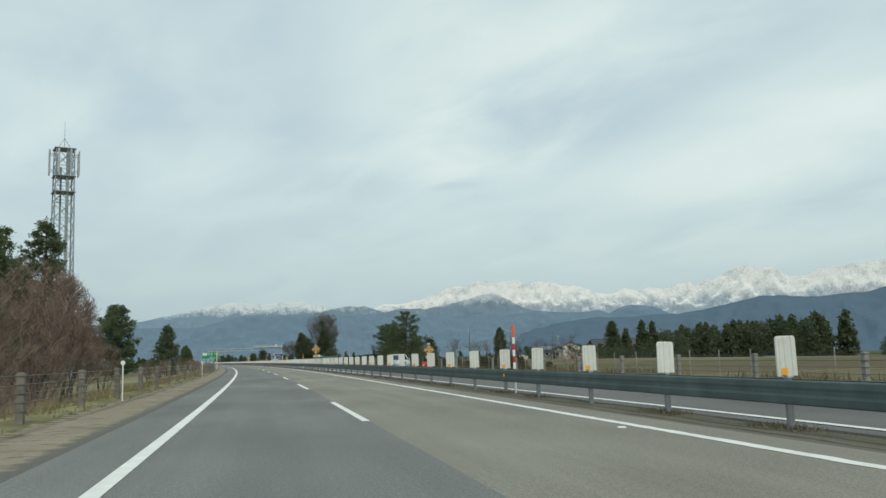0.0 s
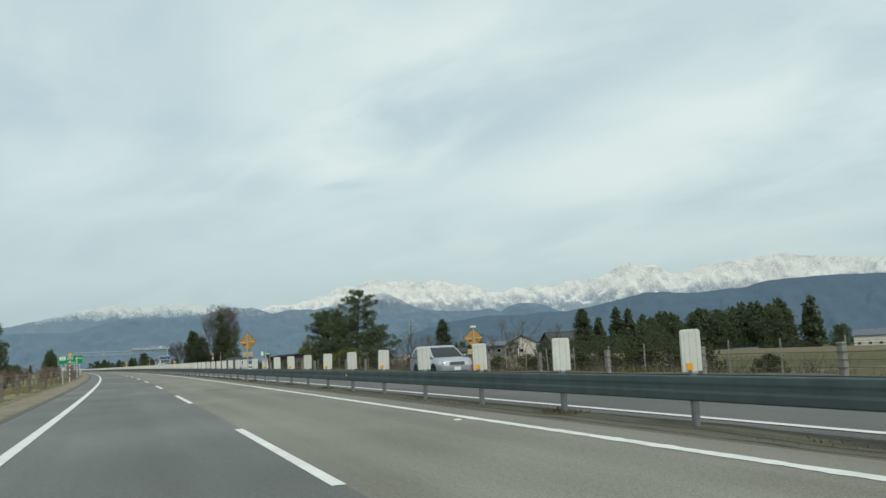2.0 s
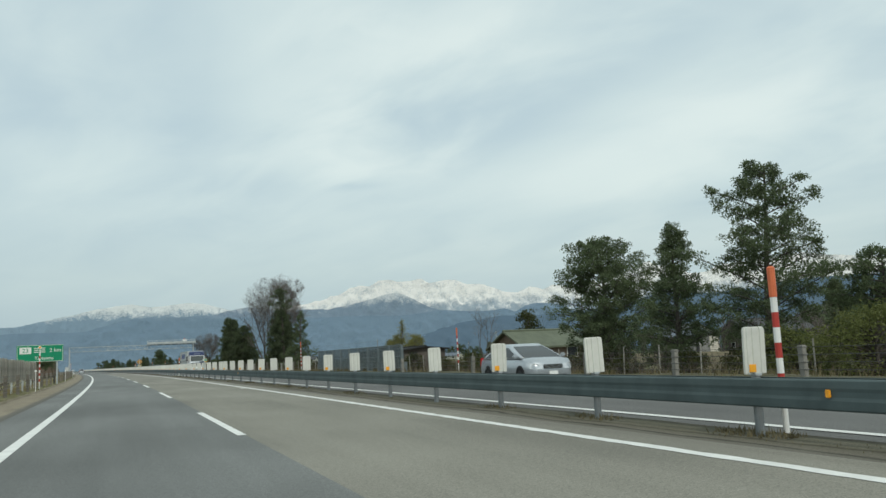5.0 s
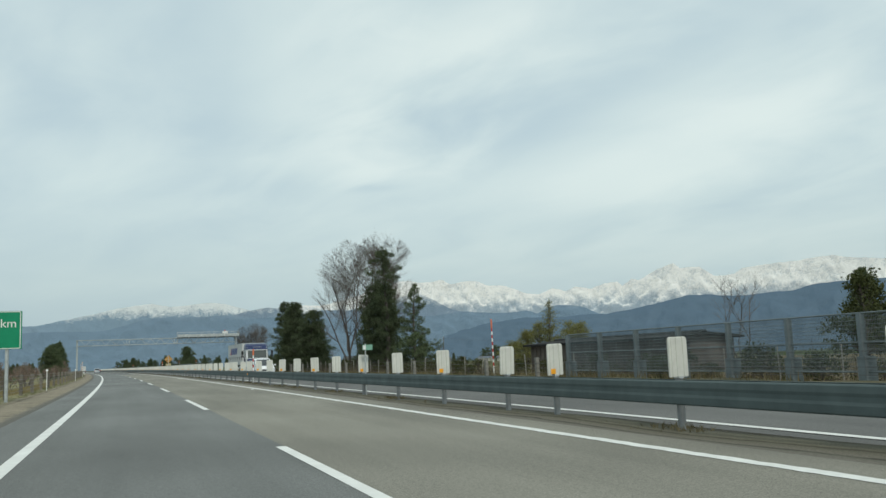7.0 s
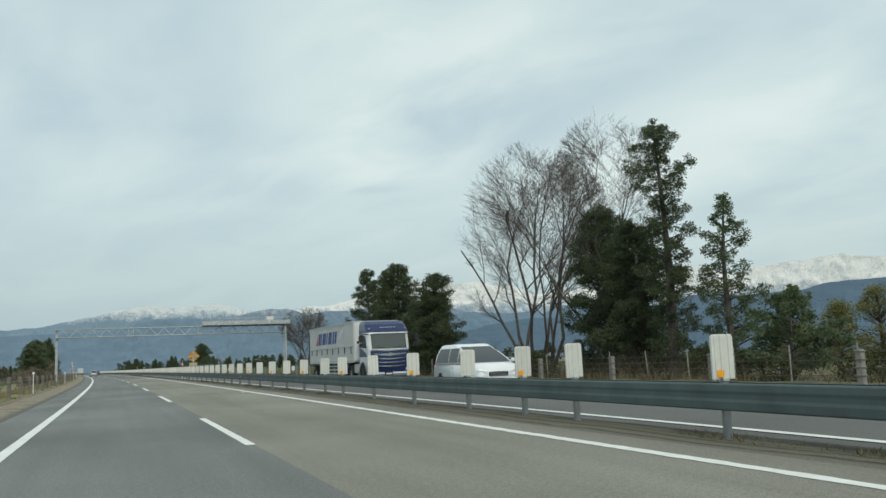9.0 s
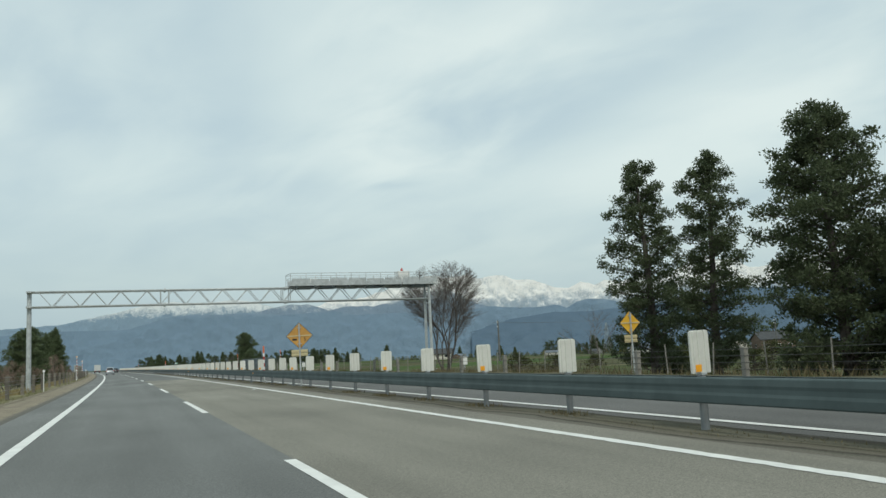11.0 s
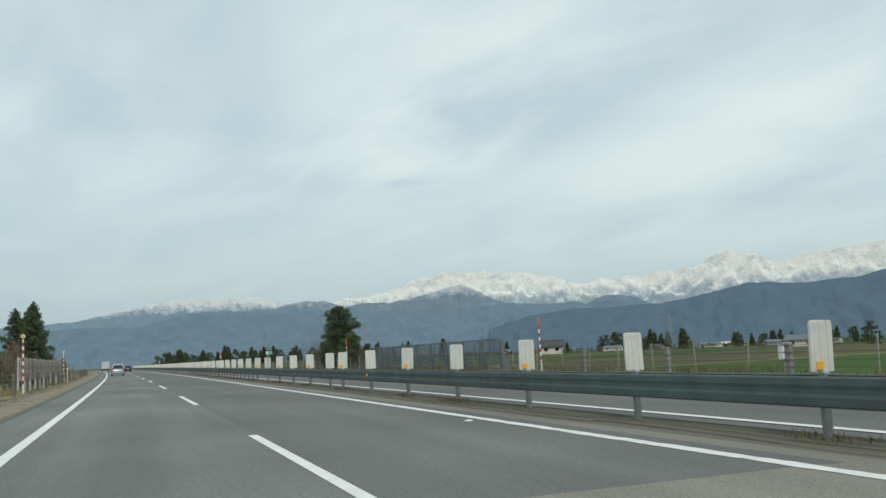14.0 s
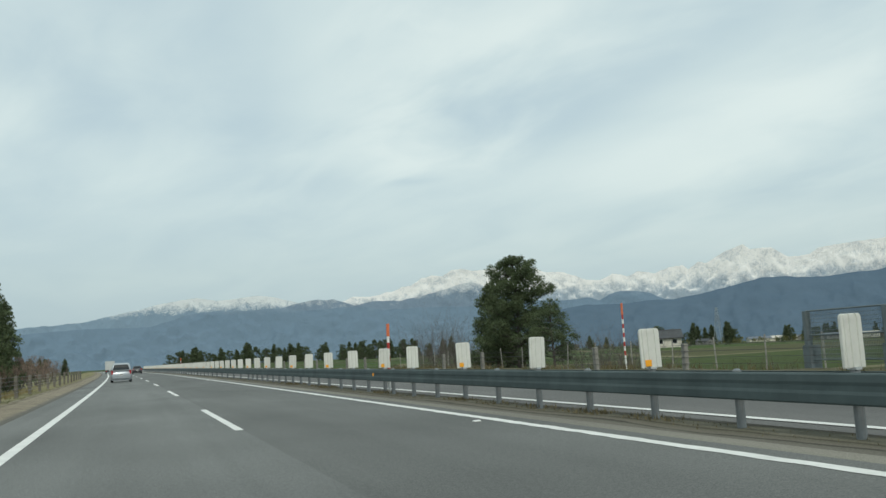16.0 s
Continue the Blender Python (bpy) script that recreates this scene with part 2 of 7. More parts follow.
surface("sign_yellow", (0.72, 0.42, 0.05), 0.5, vary=0.1, scale=3, fine=30, bump=0.03)
surface("cream_paint", (0.58, 0.50, 0.30), 0.55, vary=0.12, scale=3, fine=30, bump=0.04)
surface("black_paint", (0.02, 0.02, 0.02), 0.5, vary=0.2, scale=4, fine=40, bump=0.03)
leafy("cedar_leaf", (0.056, 0.078, 0.047), (0.125, 0.15, 0.075), 0.4)
leafy("pine_leaf", (0.070, 0.098, 0.055), (0.16, 0.195, 0.098), 0.4)
leafy("olive_leaf", (0.075, 0.092, 0.028), (0.185, 0.20, 0.07), 0.4)
leafy("broad_leaf", (0.025, 0.038, 0.012), (0.085, 0.09, 0.03))
leafy("bamboo_leaf", (0.115, 0.122, 0.045), (0.28, 0.265, 0.10), 0.4)
leafy("dry_grass", (0.16, 0.13, 0.06), (0.30, 0.25, 0.13), 0.15)
leafy("dull_grass", (0.10, 0.085, 0.045), (0.19, 0.16, 0.09), 0.15)
leafy("green_grass", (0.05, 0.075, 0.02), (0.16, 0.16, 0.06), 0.2)


def shoulder_material():
    """Dusty worn shoulder that breaks up into grass and litter at its outer edge; UV is d, s."""
    m = bpy.data.materials.new("shoulder_dust")
    m.use_nodes = True
    t = m.node_tree
    b = t.nodes["Principled BSDF"]
    uv = node(t, "ShaderNodeUVMap", uv_map="UVMap")
    sp = node(t, "ShaderNodeSeparateXYZ")
    t.links.new(uv.outputs[0], sp.inputs[0])
    ns = []
    for sc, det in ((0.35, 4.0), (2.2, 5.0), (38.0, 3.0)):
        n = node(t, "ShaderNodeTexNoise", in_Scale=sc, in_Detail=det, in_Roughness=0.65)
        t.links.new(uv.outputs[0], n.inputs["Vector"])
        ns.append(n.outputs[0])
    col = mixc(t, ramp(t, ns[0], ((0.3, (0, 0, 0)), (0.7, (1, 1, 1)))), (0.225, 0.196, 0.147), (0.30, 0.262, 0.2))
    col = mixc(t, ramp(t, ns[1], ((0.50, (0, 0, 0)), (0.72, (0.7, 0.7, 0.7)))), col, (0.13, 0.115, 0.09))
    crack = node(t, "ShaderNodeTexVoronoi", feature="DISTANCE_TO_EDGE", in_Scale=0.6)
    mp = node(t, "ShaderNodeMapping", in_Scale=(0.3, 1.5, 1.0), in_Rotation=(0, 0, 0.12))
    t.links.new(uv.outputs[0], mp.inputs[0])
    t.links.new(mp.outputs[0], crack.inputs["Vector"])
    col = mixc(t, mathn(t, "MULTIPLY", ramp(t, crack.outputs[0], ((0.0, (0.9, 0.9, 0.9)), (0.03, (0, 0, 0)))), ramp(t, ns[1], ((0.47, (0, 0, 0)), (0.56, (1, 1, 1))))), col, (0.045, 0.04, 0.032))
    # shadowy brown gutter beside the grass, drawn only as dark colour on the flat shoulder
    gutter = mathn(t, "ABSOLUTE", mathn(t, "ADD", mathn(t, "ADD", sp.outputs[0], 6.25), mathn(t, "MULTIPLY", mathn(t, "SUBTRACT", ns[0], 0.5), 0.5)))
    col = mixc(t, mathn(t, "MULTIPLY", ramp(t, gutter, ((0.04, (0.75, 0.75, 0.75)), (0.16, (0, 0, 0)))), ramp(t, ns[1], ((0.35, (0.2, 0.2, 0.2)), (0.6, (1, 1, 1))))), col, (0.085, 0.072, 0.052))
    edge = mathn(t, "ADD", mathn(t, "MULTIPLY", mathn(t, "ADD", sp.outputs[0], 6.35), -1.3), mathn(t, "MULTIPLY", mathn(t, "SUBTRACT", ns[1], 0.5), 3.0))
    col = mixc(t, ramp(t, edge, ((0.0, (0, 0, 0)), (0.6, (1, 1, 1)))), col, (0.12, 0.115, 0.05))
    seam = mathn(t, "ADD", mathn(t, "MULTIPLY", mathn(t, "ADD", sp.outputs[0], 5.15), 4.0), mathn(t, "MULTIPLY", mathn(t, "SUBTRACT", ns[1], 0.5), 3.0))
    col = mixc(t, ramp(t, seam, ((0.0, (0, 0, 0)), (0.8, (1, 1, 1)))), col, (0.135, 0.13, 0.115))
    col = mixc(t, 0.6, col, ramp(t, ns[2], ((0.3, (0.2, 0.2, 0.2)), (0.7, (0.8, 0.8, 0.8)))), "OVERLAY")
    t.links.new(col, b.inputs["Base Color"])
    b.inputs["Roughness"].default_value = 0.95
    b.inputs["Specular IOR Level"].default_value = 0.1
    bp = node(t, "ShaderNodeBump", in_Strength=0.5, in_Distance=0.02)
    t.links.new(ns[2], bp.inputs["Height"])
    t.links.new(bp.outputs[0], b.inputs["Normal"])
    MATS["shoulder_dust"] = m


shoulder_material()


def median_material():
    """Old asphalt, dust and dirt in ragged lengthwise bands under the guardrail, darkest near the oncoming lanes; UV is
    d, s.
    """
    m = bpy.data.materials.new("median_bands")
    m.use_nodes = True
    t = m.node_tree
    b = t.nodes["Principled BSDF"]
    uv = node(t, "ShaderNodeUVMap", uv_map="UVMap")
    sp = node(t, "ShaderNodeSeparateXYZ")
    t.links.new(uv.outputs[0], sp.inputs[0])
    ns = []
    for sc, size in ((1.0, (0.9, 0.16, 1.0)), (1.0, (3.0, 0.7, 1.0)), (30.0, (1.0, 1.0, 1.0))):
        mp = node(t, "ShaderNodeMapping", in_Scale=size)
        t.links.new(uv.outputs[0], mp.inputs[0])
        n = node(t, "ShaderNodeTexNoise", in_Scale=sc, in_Detail=5.0, in_Roughness=0.65)
        t.links.new(mp.outputs[0], n.inputs["Vector"])
        ns.append(n.outputs[0])
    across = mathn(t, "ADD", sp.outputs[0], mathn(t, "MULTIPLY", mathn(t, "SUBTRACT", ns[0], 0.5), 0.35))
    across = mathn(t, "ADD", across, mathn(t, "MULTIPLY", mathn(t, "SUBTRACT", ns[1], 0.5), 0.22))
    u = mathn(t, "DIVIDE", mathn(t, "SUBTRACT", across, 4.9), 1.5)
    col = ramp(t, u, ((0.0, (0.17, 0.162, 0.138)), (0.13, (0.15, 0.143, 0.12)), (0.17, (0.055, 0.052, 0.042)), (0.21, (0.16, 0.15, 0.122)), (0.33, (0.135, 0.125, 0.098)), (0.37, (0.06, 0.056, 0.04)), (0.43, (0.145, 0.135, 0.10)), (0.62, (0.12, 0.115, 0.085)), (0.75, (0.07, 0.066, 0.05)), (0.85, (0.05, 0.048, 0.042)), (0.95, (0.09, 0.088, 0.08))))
    col = mixc(t, ramp(t, ns[1], ((0.5, (0, 0, 0)), (0.75, (0.55, 0.55, 0.55)))), col, (0.17, 0.16, 0.13))
    col = mixc(t, 0.6, col, ramp(t, ns[2], ((0.3, (0.22, 0.22, 0.22)), (0.7, (0.78, 0.78, 0.78)))), "OVERLAY")
    t.links.new(col, b.inputs["Base Color"])
    b.inputs["Roughness"].default_value = 0.95
    b.inputs["Specular IOR Level"].default_value = 0.1
    bp = node(t, "ShaderNodeBump", in_Strength=0.5, in_Distance=0.02)
    t.links.new(mathn(t, "ADD", ns[2], ns[1]), bp.inputs["Height"])
    t.links.new(bp.outputs[0], b.inputs["Normal"])
    MATS["median_bands"] = m


median_material()

# ---- mesh helpers ----
class Build:
    """Collects faces for one mesh."""

    def __init__(self):
        self.v, self.f = [], []

    def add(self, verts, faces):
        k = len(self.v)
        self.v.extend(Vector(p) for p in verts)
        self.f.extend(tuple(i + k for i in f) for f in faces)
        return self

    def box(self, size, m=None, off=(0, 0, 0)):
        x, y, z = (a / 2 for a in size)
        m = m or Matrix()
        p = [m @ (Vector((a * x, b * y, c * z)) + Vector(off)) for a in (-1, 1) for b in (-1, 1) for c in (-1, 1)]
        return self.add(p, [(0, 1, 3, 2), (4, 6, 7, 5), (0, 4, 5, 1), (2, 3, 7, 6), (0, 2, 6, 4), (1, 5, 7, 3)])

    def tube(self, a, b, r0, r1=None, n=8, cap=True):
        a, b = Vector(a), Vector(b)
        r1 = r0 if r1 is None else r1
        q = (b - a).to_track_quat("Z", "Y")
        ring = [Vector((math.cos(2 * math.pi * i / n), math.sin(2 * math.pi * i / n), 0)) for i in range(n)]
        p = [a + q @ (w * r0) for w in ring] + [b + q @ (w * r1) for w in ring]
        f = [(i, (i + 1) % n, n + (i + 1) % n, n + i) for i in range(n)]
        if cap:
            f += [tuple(range(n - 1, -1, -1)), tuple(range(n, 2 * n))]
        return self.add(p, f)

    def twig(self, a, b, r):
        """The thinnest twigs: three-sided, tapering to a point."""
        a, b = Vector(a), Vector(b)
        q = (b - a).to_track_quat("Z", "Y")
        p = [a + q @ Vector((r * math.cos(k), r * math.sin(k), 0)) for k in (0.0, 2.1, 4.2)]
        return self.add(p + [b], [(0, 1, 3), (1, 2, 3), (2, 0, 3)])

    def sweep(self, rings, closed=True, caps=True):
        """Joins rings of points of one length."""
        n = len(rings[0])
        f = []
        for k in range(len(rings) - 1):
            for i in range(n if closed else n - 1):
                j = (i + 1) % n
                f.append((k * n + i, k * n + j, (k + 1) * n + j, (k + 1) * n + i))
        if caps and closed:
            f += [tuple(range(n - 1, -1, -1)), tuple(range((len(rings) - 1) * n, len(rings) * n))]
        return self.add([p for r in rings for p in r], f)

    def mesh(self, name, mat, smooth=False, bevel=0.0):
        me = bpy.data.meshes.new(name)
        me.from_pydata([tuple(p) for p in self.v], [], self.f)
        if bevel:
            bm = bmesh.new()
            bm.from_mesh(me)
            bmesh.ops.bevel(bm, geom=bm.edges[:], offset=bevel, segments=2, affect="EDGES", clamp_overlap=True)
            bm.to_mesh(me)
            bm.free()
        me.materials.append(MATS[mat] if isinstance(mat, str) else mat)
        if smooth:
            me.shade_smooth()
        me.update()
        return me


def part(name, b, mat, parent, label="", smooth=False, bevel=0.0, m=None):
    """Links a Build, or a mesh, as one part under a thing."""
    me = b.mesh(name, mat, smooth, bevel) if isinstance(b, Build) else b
    ob = new(name, me)
    ob.parent = parent
    if m is not None:
        ob.matrix_basis = m
    if label:
        ob["label"] = label
    return ob


def thing(name, label, category, group="", kind="", m=None):
    ob = tagged(new(name), label, category, group, kind)
    if m is not None:
        ob.matrix_basis = m
    return ob


def whole(name, b, mat, label, category, group="", kind="", smooth=False, bevel=0.0, m=None):
    """A thing that is one mesh."""
    me = b.mesh(name, mat, smooth, bevel) if isinstance(b, Build) else b
    ob = tagged(new(name, me), label, category, group, kind)
    if m is not None:
        ob.matrix_basis = m
    return ob


def strip(name, edges, s0, s1, mat, label, category, step=3.0, kind="structure", rough=0.0, notch=0.0):
    """A band along the road through edges of (d, z); notch: how far its outer edges are worn."""
    ss = np.append(np.arange(s0, s1, step), s1)
    v, f, uv = [], [], []
    n = len(edges)
    for k, s in enumerate(ss):
        for i, (d, z) in enumerate(edges):
            j = rough * noise.noise((s * 0.35, d * 0.9, 0.3)) if 0 < i < n - 1 else 0.0
            e = notch * (noise.noise((s * 1.9, i * 7.0, 0.8)) + 0.8 * noise.noise((s * 6.3, i * 7.0, 2.1))) if i in (0, n - 1) else 0.0
            v.append(at(s, d + e, z + j))
            uv.append((d, s))
    for k in range(len(ss) - 1):
        for i in range(n - 1):
            a = k * n + i
            f.append((a, a + 1, a + n + 1, a + n))
    me = bpy.data.meshes.new(name)
    me.from_pydata([tuple(p) for p in v], [], f)
    lay = me.uv_layers.new(name="UVMap")
    for lp in me.loops:
        lay.data[lp.index].uv = uv[lp.vertex_index]
    me.materials.append(MATS[mat])
    return tagged(new(name, me), label, category, "", kind)


# ---- ground and roads ----
def field_material():
    m = bpy.data.materials.new("fields")
    m.use_nodes = True
    t = m.node_tree
    b = t.nodes["Principled BSDF"]
    c = node(t, "ShaderNodeTexCoord")
    mp = node(t, "ShaderNodeMapping", in_Rotation=(0, 0, radians(12)))
    warp = node(t, "ShaderNodeTexNoise", in_Scale=0.008, in_Detail=2.0)
    t.links.new(c.outputs["Object"], warp.inputs["Vector"])
    bent = node(t, "ShaderNodeVectorMath", operation="MULTIPLY_ADD", in_1=(26.0, 26.0, 0.0))
    t.links.new(warp.outputs["Color"], bent.inputs[0])
    t.links.new(c.outputs["Object"], bent.inputs[2])
    t.links.new(bent.outputs[0], mp.inputs[0])
    br = node(t, "ShaderNodeTexBrick", in_Scale=1.0, in_Mortar_Size=0.8, in_Brick_Width=75.0, in_Row_Height=28.0, in_Color1=(0, 0, 0, 1), in_Color2=(1, 1, 1, 1), in_Mortar=(0.5, 0.5, 0.5, 1))
    br.offset = 0.37
    t.links.new(mp.outputs[0], br.inputs["Vector"])
    col = ramp(t, br.outputs[0], ((0.0, (0.085, 0.08, 0.042)), (0.25, (0.075, 0.08, 0.036)), (0.45, (0.045, 0.068, 0.020)), (1.0, (0.052, 0.086, 0.022))))
    sy = node(t, "ShaderNodeSeparateXYZ")
    t.links.new(c.outputs["Object"], sy.inputs[0])
    onward = mathn(t, "DIVIDE", mathn(t, "SUBTRACT", sy.outputs[1], 250.0), 120.0)
    tan_c = ramp(t, br.outputs[0], ((0.0, (0.115, 0.095, 0.06)), (0.5, (0.15, 0.125, 0.078)), (1.0, (0.10, 0.10, 0.05))))
    col = mixc(t, ramp(t, onward, ((0.0, (0, 0, 0)), (1.0, (1, 1, 1)))), tan_c, col)
    col = mixc(t, br.outputs[1], col, (0.16, 0.15, 0.09))
    n1 = node(t, "ShaderNodeTexNoise", in_Scale=0.02, in_Detail=5.0)
    n2 = node(t, "ShaderNodeTexNoise", in_Scale=1.5, in_Detail=5.0, in_Roughness=0.7)
    for n in (n1, n2):
        t.links.new(c.outputs["Object"], n.inputs["Vector"])
    col = mixc(t, 0.5, col, n1.outputs[0], "OVERLAY")
    col = mixc(t, 0.6, col, n2.outputs[0], "OVERLAY")
    t.links.new(col, b.inputs["Base Color"])
    b.inputs["Roughness"].default_value = 0.95
    b.inputs["Specular IOR Level"].default_value = 0.1
    bp = node(t, "ShaderNodeBump", in_Strength=0.6, in_Distance=0.1)
    t.links.new(n2.outputs[0], bp.inputs["Height"])
    t.links.new(bp.outputs[0], b.inputs["Normal"])
    MATS["fields"] = m


field_material()
GROUND = -0.75
TILT = 0.0115  # the road is banked in its bend: the land lies higher on the outer side


def gz(d, s=600.0):
    """Height of the land d metres right of the road: it falls away slowly beyond the gardens, with a hollow before the wood."""
    dip = 2.5 * float(np.interp(d, (112, 150), (0, 1)) * np.interp(s, (150, 215, 330, 420), (0, 1, 1, 0)))
    away = 0.0105 * max(0.0, min(d, 3500.0) - 120.0) * float(np.interp(s, (380, 520), (0, 1)))
    return GROUND + TILT * min(d, 100.0) - 2.2 * max(0.0, min(1.0, (d - 62) / 70)) ** 1.2 - dip - away


def land(x, y):
    k = int(np.argmin((_X - x) ** 2 + (_Y - y) ** 2))
    return gz((x - _X[k]) * math.cos(_th[k]) + (y - _Y[k]) * math.sin(_th[k]), float(_S[k]))


gb = Build()
_r = [0, 40, 80, 120, 160, 200, 240, 290, 350, 420, 500, 600, 750, 1000, 2000, 3500, 5200]
for k in range(len(_r) - 1):
    for i in range(72):
        a0, a1 = 2 * math.pi * i / 72, 2 * math.pi * (i + 1) / 72
        q = [(_r[k] * math.cos(a0), 200 + _r[k] * math.sin(a0), GROUND), (_r[k + 1] * math.cos(a0), 200 + _r[k + 1] * math.sin(a0), GROUND), (_r[k + 1] * math.cos(a1), 200 + _r[k + 1] * math.sin(a1), GROUND), (_r[k] * math.cos(a1), 200 + _r[k] * math.sin(a1), GROUND)]
        q = [(x, y, land(x, y)) for x, y, _ in q]
        gb.add(q[1:] if k == 0 else q, [(0, 1, 2)] if k == 0 else [(0, 1, 2, 3)])
_me = gb.mesh("ground", "fields")
_bm = bmesh.new()
_bm.from_mesh(_me)
bmesh.ops.remove_doubles(_bm, verts=_bm.verts[:], dist=0.01)
_bm.to_mesh(_me)
_bm.free()
tagged(new("ground", _me), "flat farmland of dry rice paddies and green grass", "ground", "", "structure")

S0, S1 = -60.0, 900.0
CHANGE = 369.2
strip("road_left_lane", [(-4.75, -0.02), (-3.4, 0.0), (0.06, 0.0)], S0, S1, "asphalt_dark", "dark grey asphalt lane, slightly worn in the wheel tracks", "road")
strip("road_right_lane", [(0.06, 0.0), (4.0, 0.0), (4.95, -0.03)], S0, CHANGE, "asphalt_light", "light grey older asphalt lane", "road")
strip("road_right_lane", [(0.06, 0.0), (4.0, 0.0), (4.5, -0.016)], CHANGE, S1, "asphalt_new", "newer dark grey asphalt lane", "road")
strip("road_margin", [(4.5, -0.016), (4.95, -0.03)], CHANGE, S1, "asphalt_light", "strip of older light asphalt beside the new lane", "road")
strip("road_opposite", [(6.3, -0.04), (15.6, 0.0)], S0, S1, "asphalt_opposite", "grey asphalt carriageway of the oncoming traffic", "road")
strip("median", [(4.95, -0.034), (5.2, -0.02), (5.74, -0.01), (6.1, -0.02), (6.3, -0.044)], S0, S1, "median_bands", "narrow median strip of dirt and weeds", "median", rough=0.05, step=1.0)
strip("shoulder", [(-6.7, 0.03), (-6.1, 0.015), (-5.4, 0.0), (-4.75, -0.024)], S0, S1, "shoulder_dust", "dusty worn gravel shoulder beside the asphalt", "shoulder", rough=0.02, step=1.5)
strip("verge_left", [(-24.0, GROUND - 0.35), (-11.7, -0.6), (-8.7, -0.15), (-7.3, 0.06), (-6.7, 0.026)], S0, S1, "verge_grass", "rough grass verge sloping away from the road", "verge", rough=0.12, step=2.0)
strip("verge_right", [(15.6, -0.004), (16.3, 0.05), (17.5, 0.05), (20.3, -0.3), (24.3, GROUND + 0.15)], S0, S1, "verge_dull", "rough grass verge sloping to the fields", "verge", rough=0.1, step=2.0)


def painted(name, d, w, s0, s1, label, z=0.006, step=3.0, notch=0.0):
    return strip(name, [(d - w / 2, z), (d + w / 2, z)], s0, s1, "line_paint", label, "road marking", step, notch=notch)


painted("edge_line", -3.55, 0.2, S0, S1, "solid white edge line on the asphalt")
painted("edge_line", 3.97, 0.2, S0, 480.0, "solid white edge line with worn, uneven edges", step=0.16, notch=0.03)
painted("edge_line", 3.97, 0.2, 480.0, S1, "solid white edge line on the asphalt")
painted("edge_line", 6.82, 0.2, S0, S1, "solid white edge line on the asphalt", -0.026)
painted("edge_line", 14.4, 0.2, S0, S1, "solid white edge line on the asphalt")
for k in range(-3, 42):
    s = 9.2 + 20 * k
    for d in (0.0, 10.6):
        ob = painted("lane_dash", d, 0.15, s, s + 8, "white lane dash painted on the asphalt")
        ob["group"] = "lane dashes"

# ---- mountains: direction to the right and height of the skyline, in degrees, from the middle of the road ----
CENTRE = (-8.0, 205.0)
RANGE = ((-2.0, 2.4), (-7.2, 3.42), (-7.9, 3.69), (-9.0, 3.65), (-9.9, 3.83), (-10.7, 4.03), (-11.6, 4.29), (-12.2, 4.6), (-12.9, 4.76), (-13.6, 4.73), (-14.2, 5.04), (-14.8, 5.09), (-15.6, 4.9), (-16.7, 5.01), (-17.1, 5.07), (-17.6, 4.75), (-18.7, 4.92), (-19.3, 4.89), (-20.2, 4.55), (-21.3, 4.49), (-22.6, 3.94), (-23.5, 3.82), (-24.3, 4.18), (-25.2, 3.99), (-25.8, 4.22), (-26.9, 4.04), (-27.8, 4.36), (-28.6, 4.42), (-28.9, 4.15), (-29.5, 4.55), (-30.0, 4.44), (-30.6, 4.81), (-31.7, 5.29), (-32.2, 5.4), (-32.6, 5.08), (-33.8, 5.06), (-34.7, 4.4), (-35.9, 4.48), (-36.4, 4.8), (-38.3, 4.97), (-39.8, 5.05), (-41.6, 5.25), (-43.0, 4.95), (-45.0, 4.7), (-48.0, 4.4), (-58.0, 4.0))
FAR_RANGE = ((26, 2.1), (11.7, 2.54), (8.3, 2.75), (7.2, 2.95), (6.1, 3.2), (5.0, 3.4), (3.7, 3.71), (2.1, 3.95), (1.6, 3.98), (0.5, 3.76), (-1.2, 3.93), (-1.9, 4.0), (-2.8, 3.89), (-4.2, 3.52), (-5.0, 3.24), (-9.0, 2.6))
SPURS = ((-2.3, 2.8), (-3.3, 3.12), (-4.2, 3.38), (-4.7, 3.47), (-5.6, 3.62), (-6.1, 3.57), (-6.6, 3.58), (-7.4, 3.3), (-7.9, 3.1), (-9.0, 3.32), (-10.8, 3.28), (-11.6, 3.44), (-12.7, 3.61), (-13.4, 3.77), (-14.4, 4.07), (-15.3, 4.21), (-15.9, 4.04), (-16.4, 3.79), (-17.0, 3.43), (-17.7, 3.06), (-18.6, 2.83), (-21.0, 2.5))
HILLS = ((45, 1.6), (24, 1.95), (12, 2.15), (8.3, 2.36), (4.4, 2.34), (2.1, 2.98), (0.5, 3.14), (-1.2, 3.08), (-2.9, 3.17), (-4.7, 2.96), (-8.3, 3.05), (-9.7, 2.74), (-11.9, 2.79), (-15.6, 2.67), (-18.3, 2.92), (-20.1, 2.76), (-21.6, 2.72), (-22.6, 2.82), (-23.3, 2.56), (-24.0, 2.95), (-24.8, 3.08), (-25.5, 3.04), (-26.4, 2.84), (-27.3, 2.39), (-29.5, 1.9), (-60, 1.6))
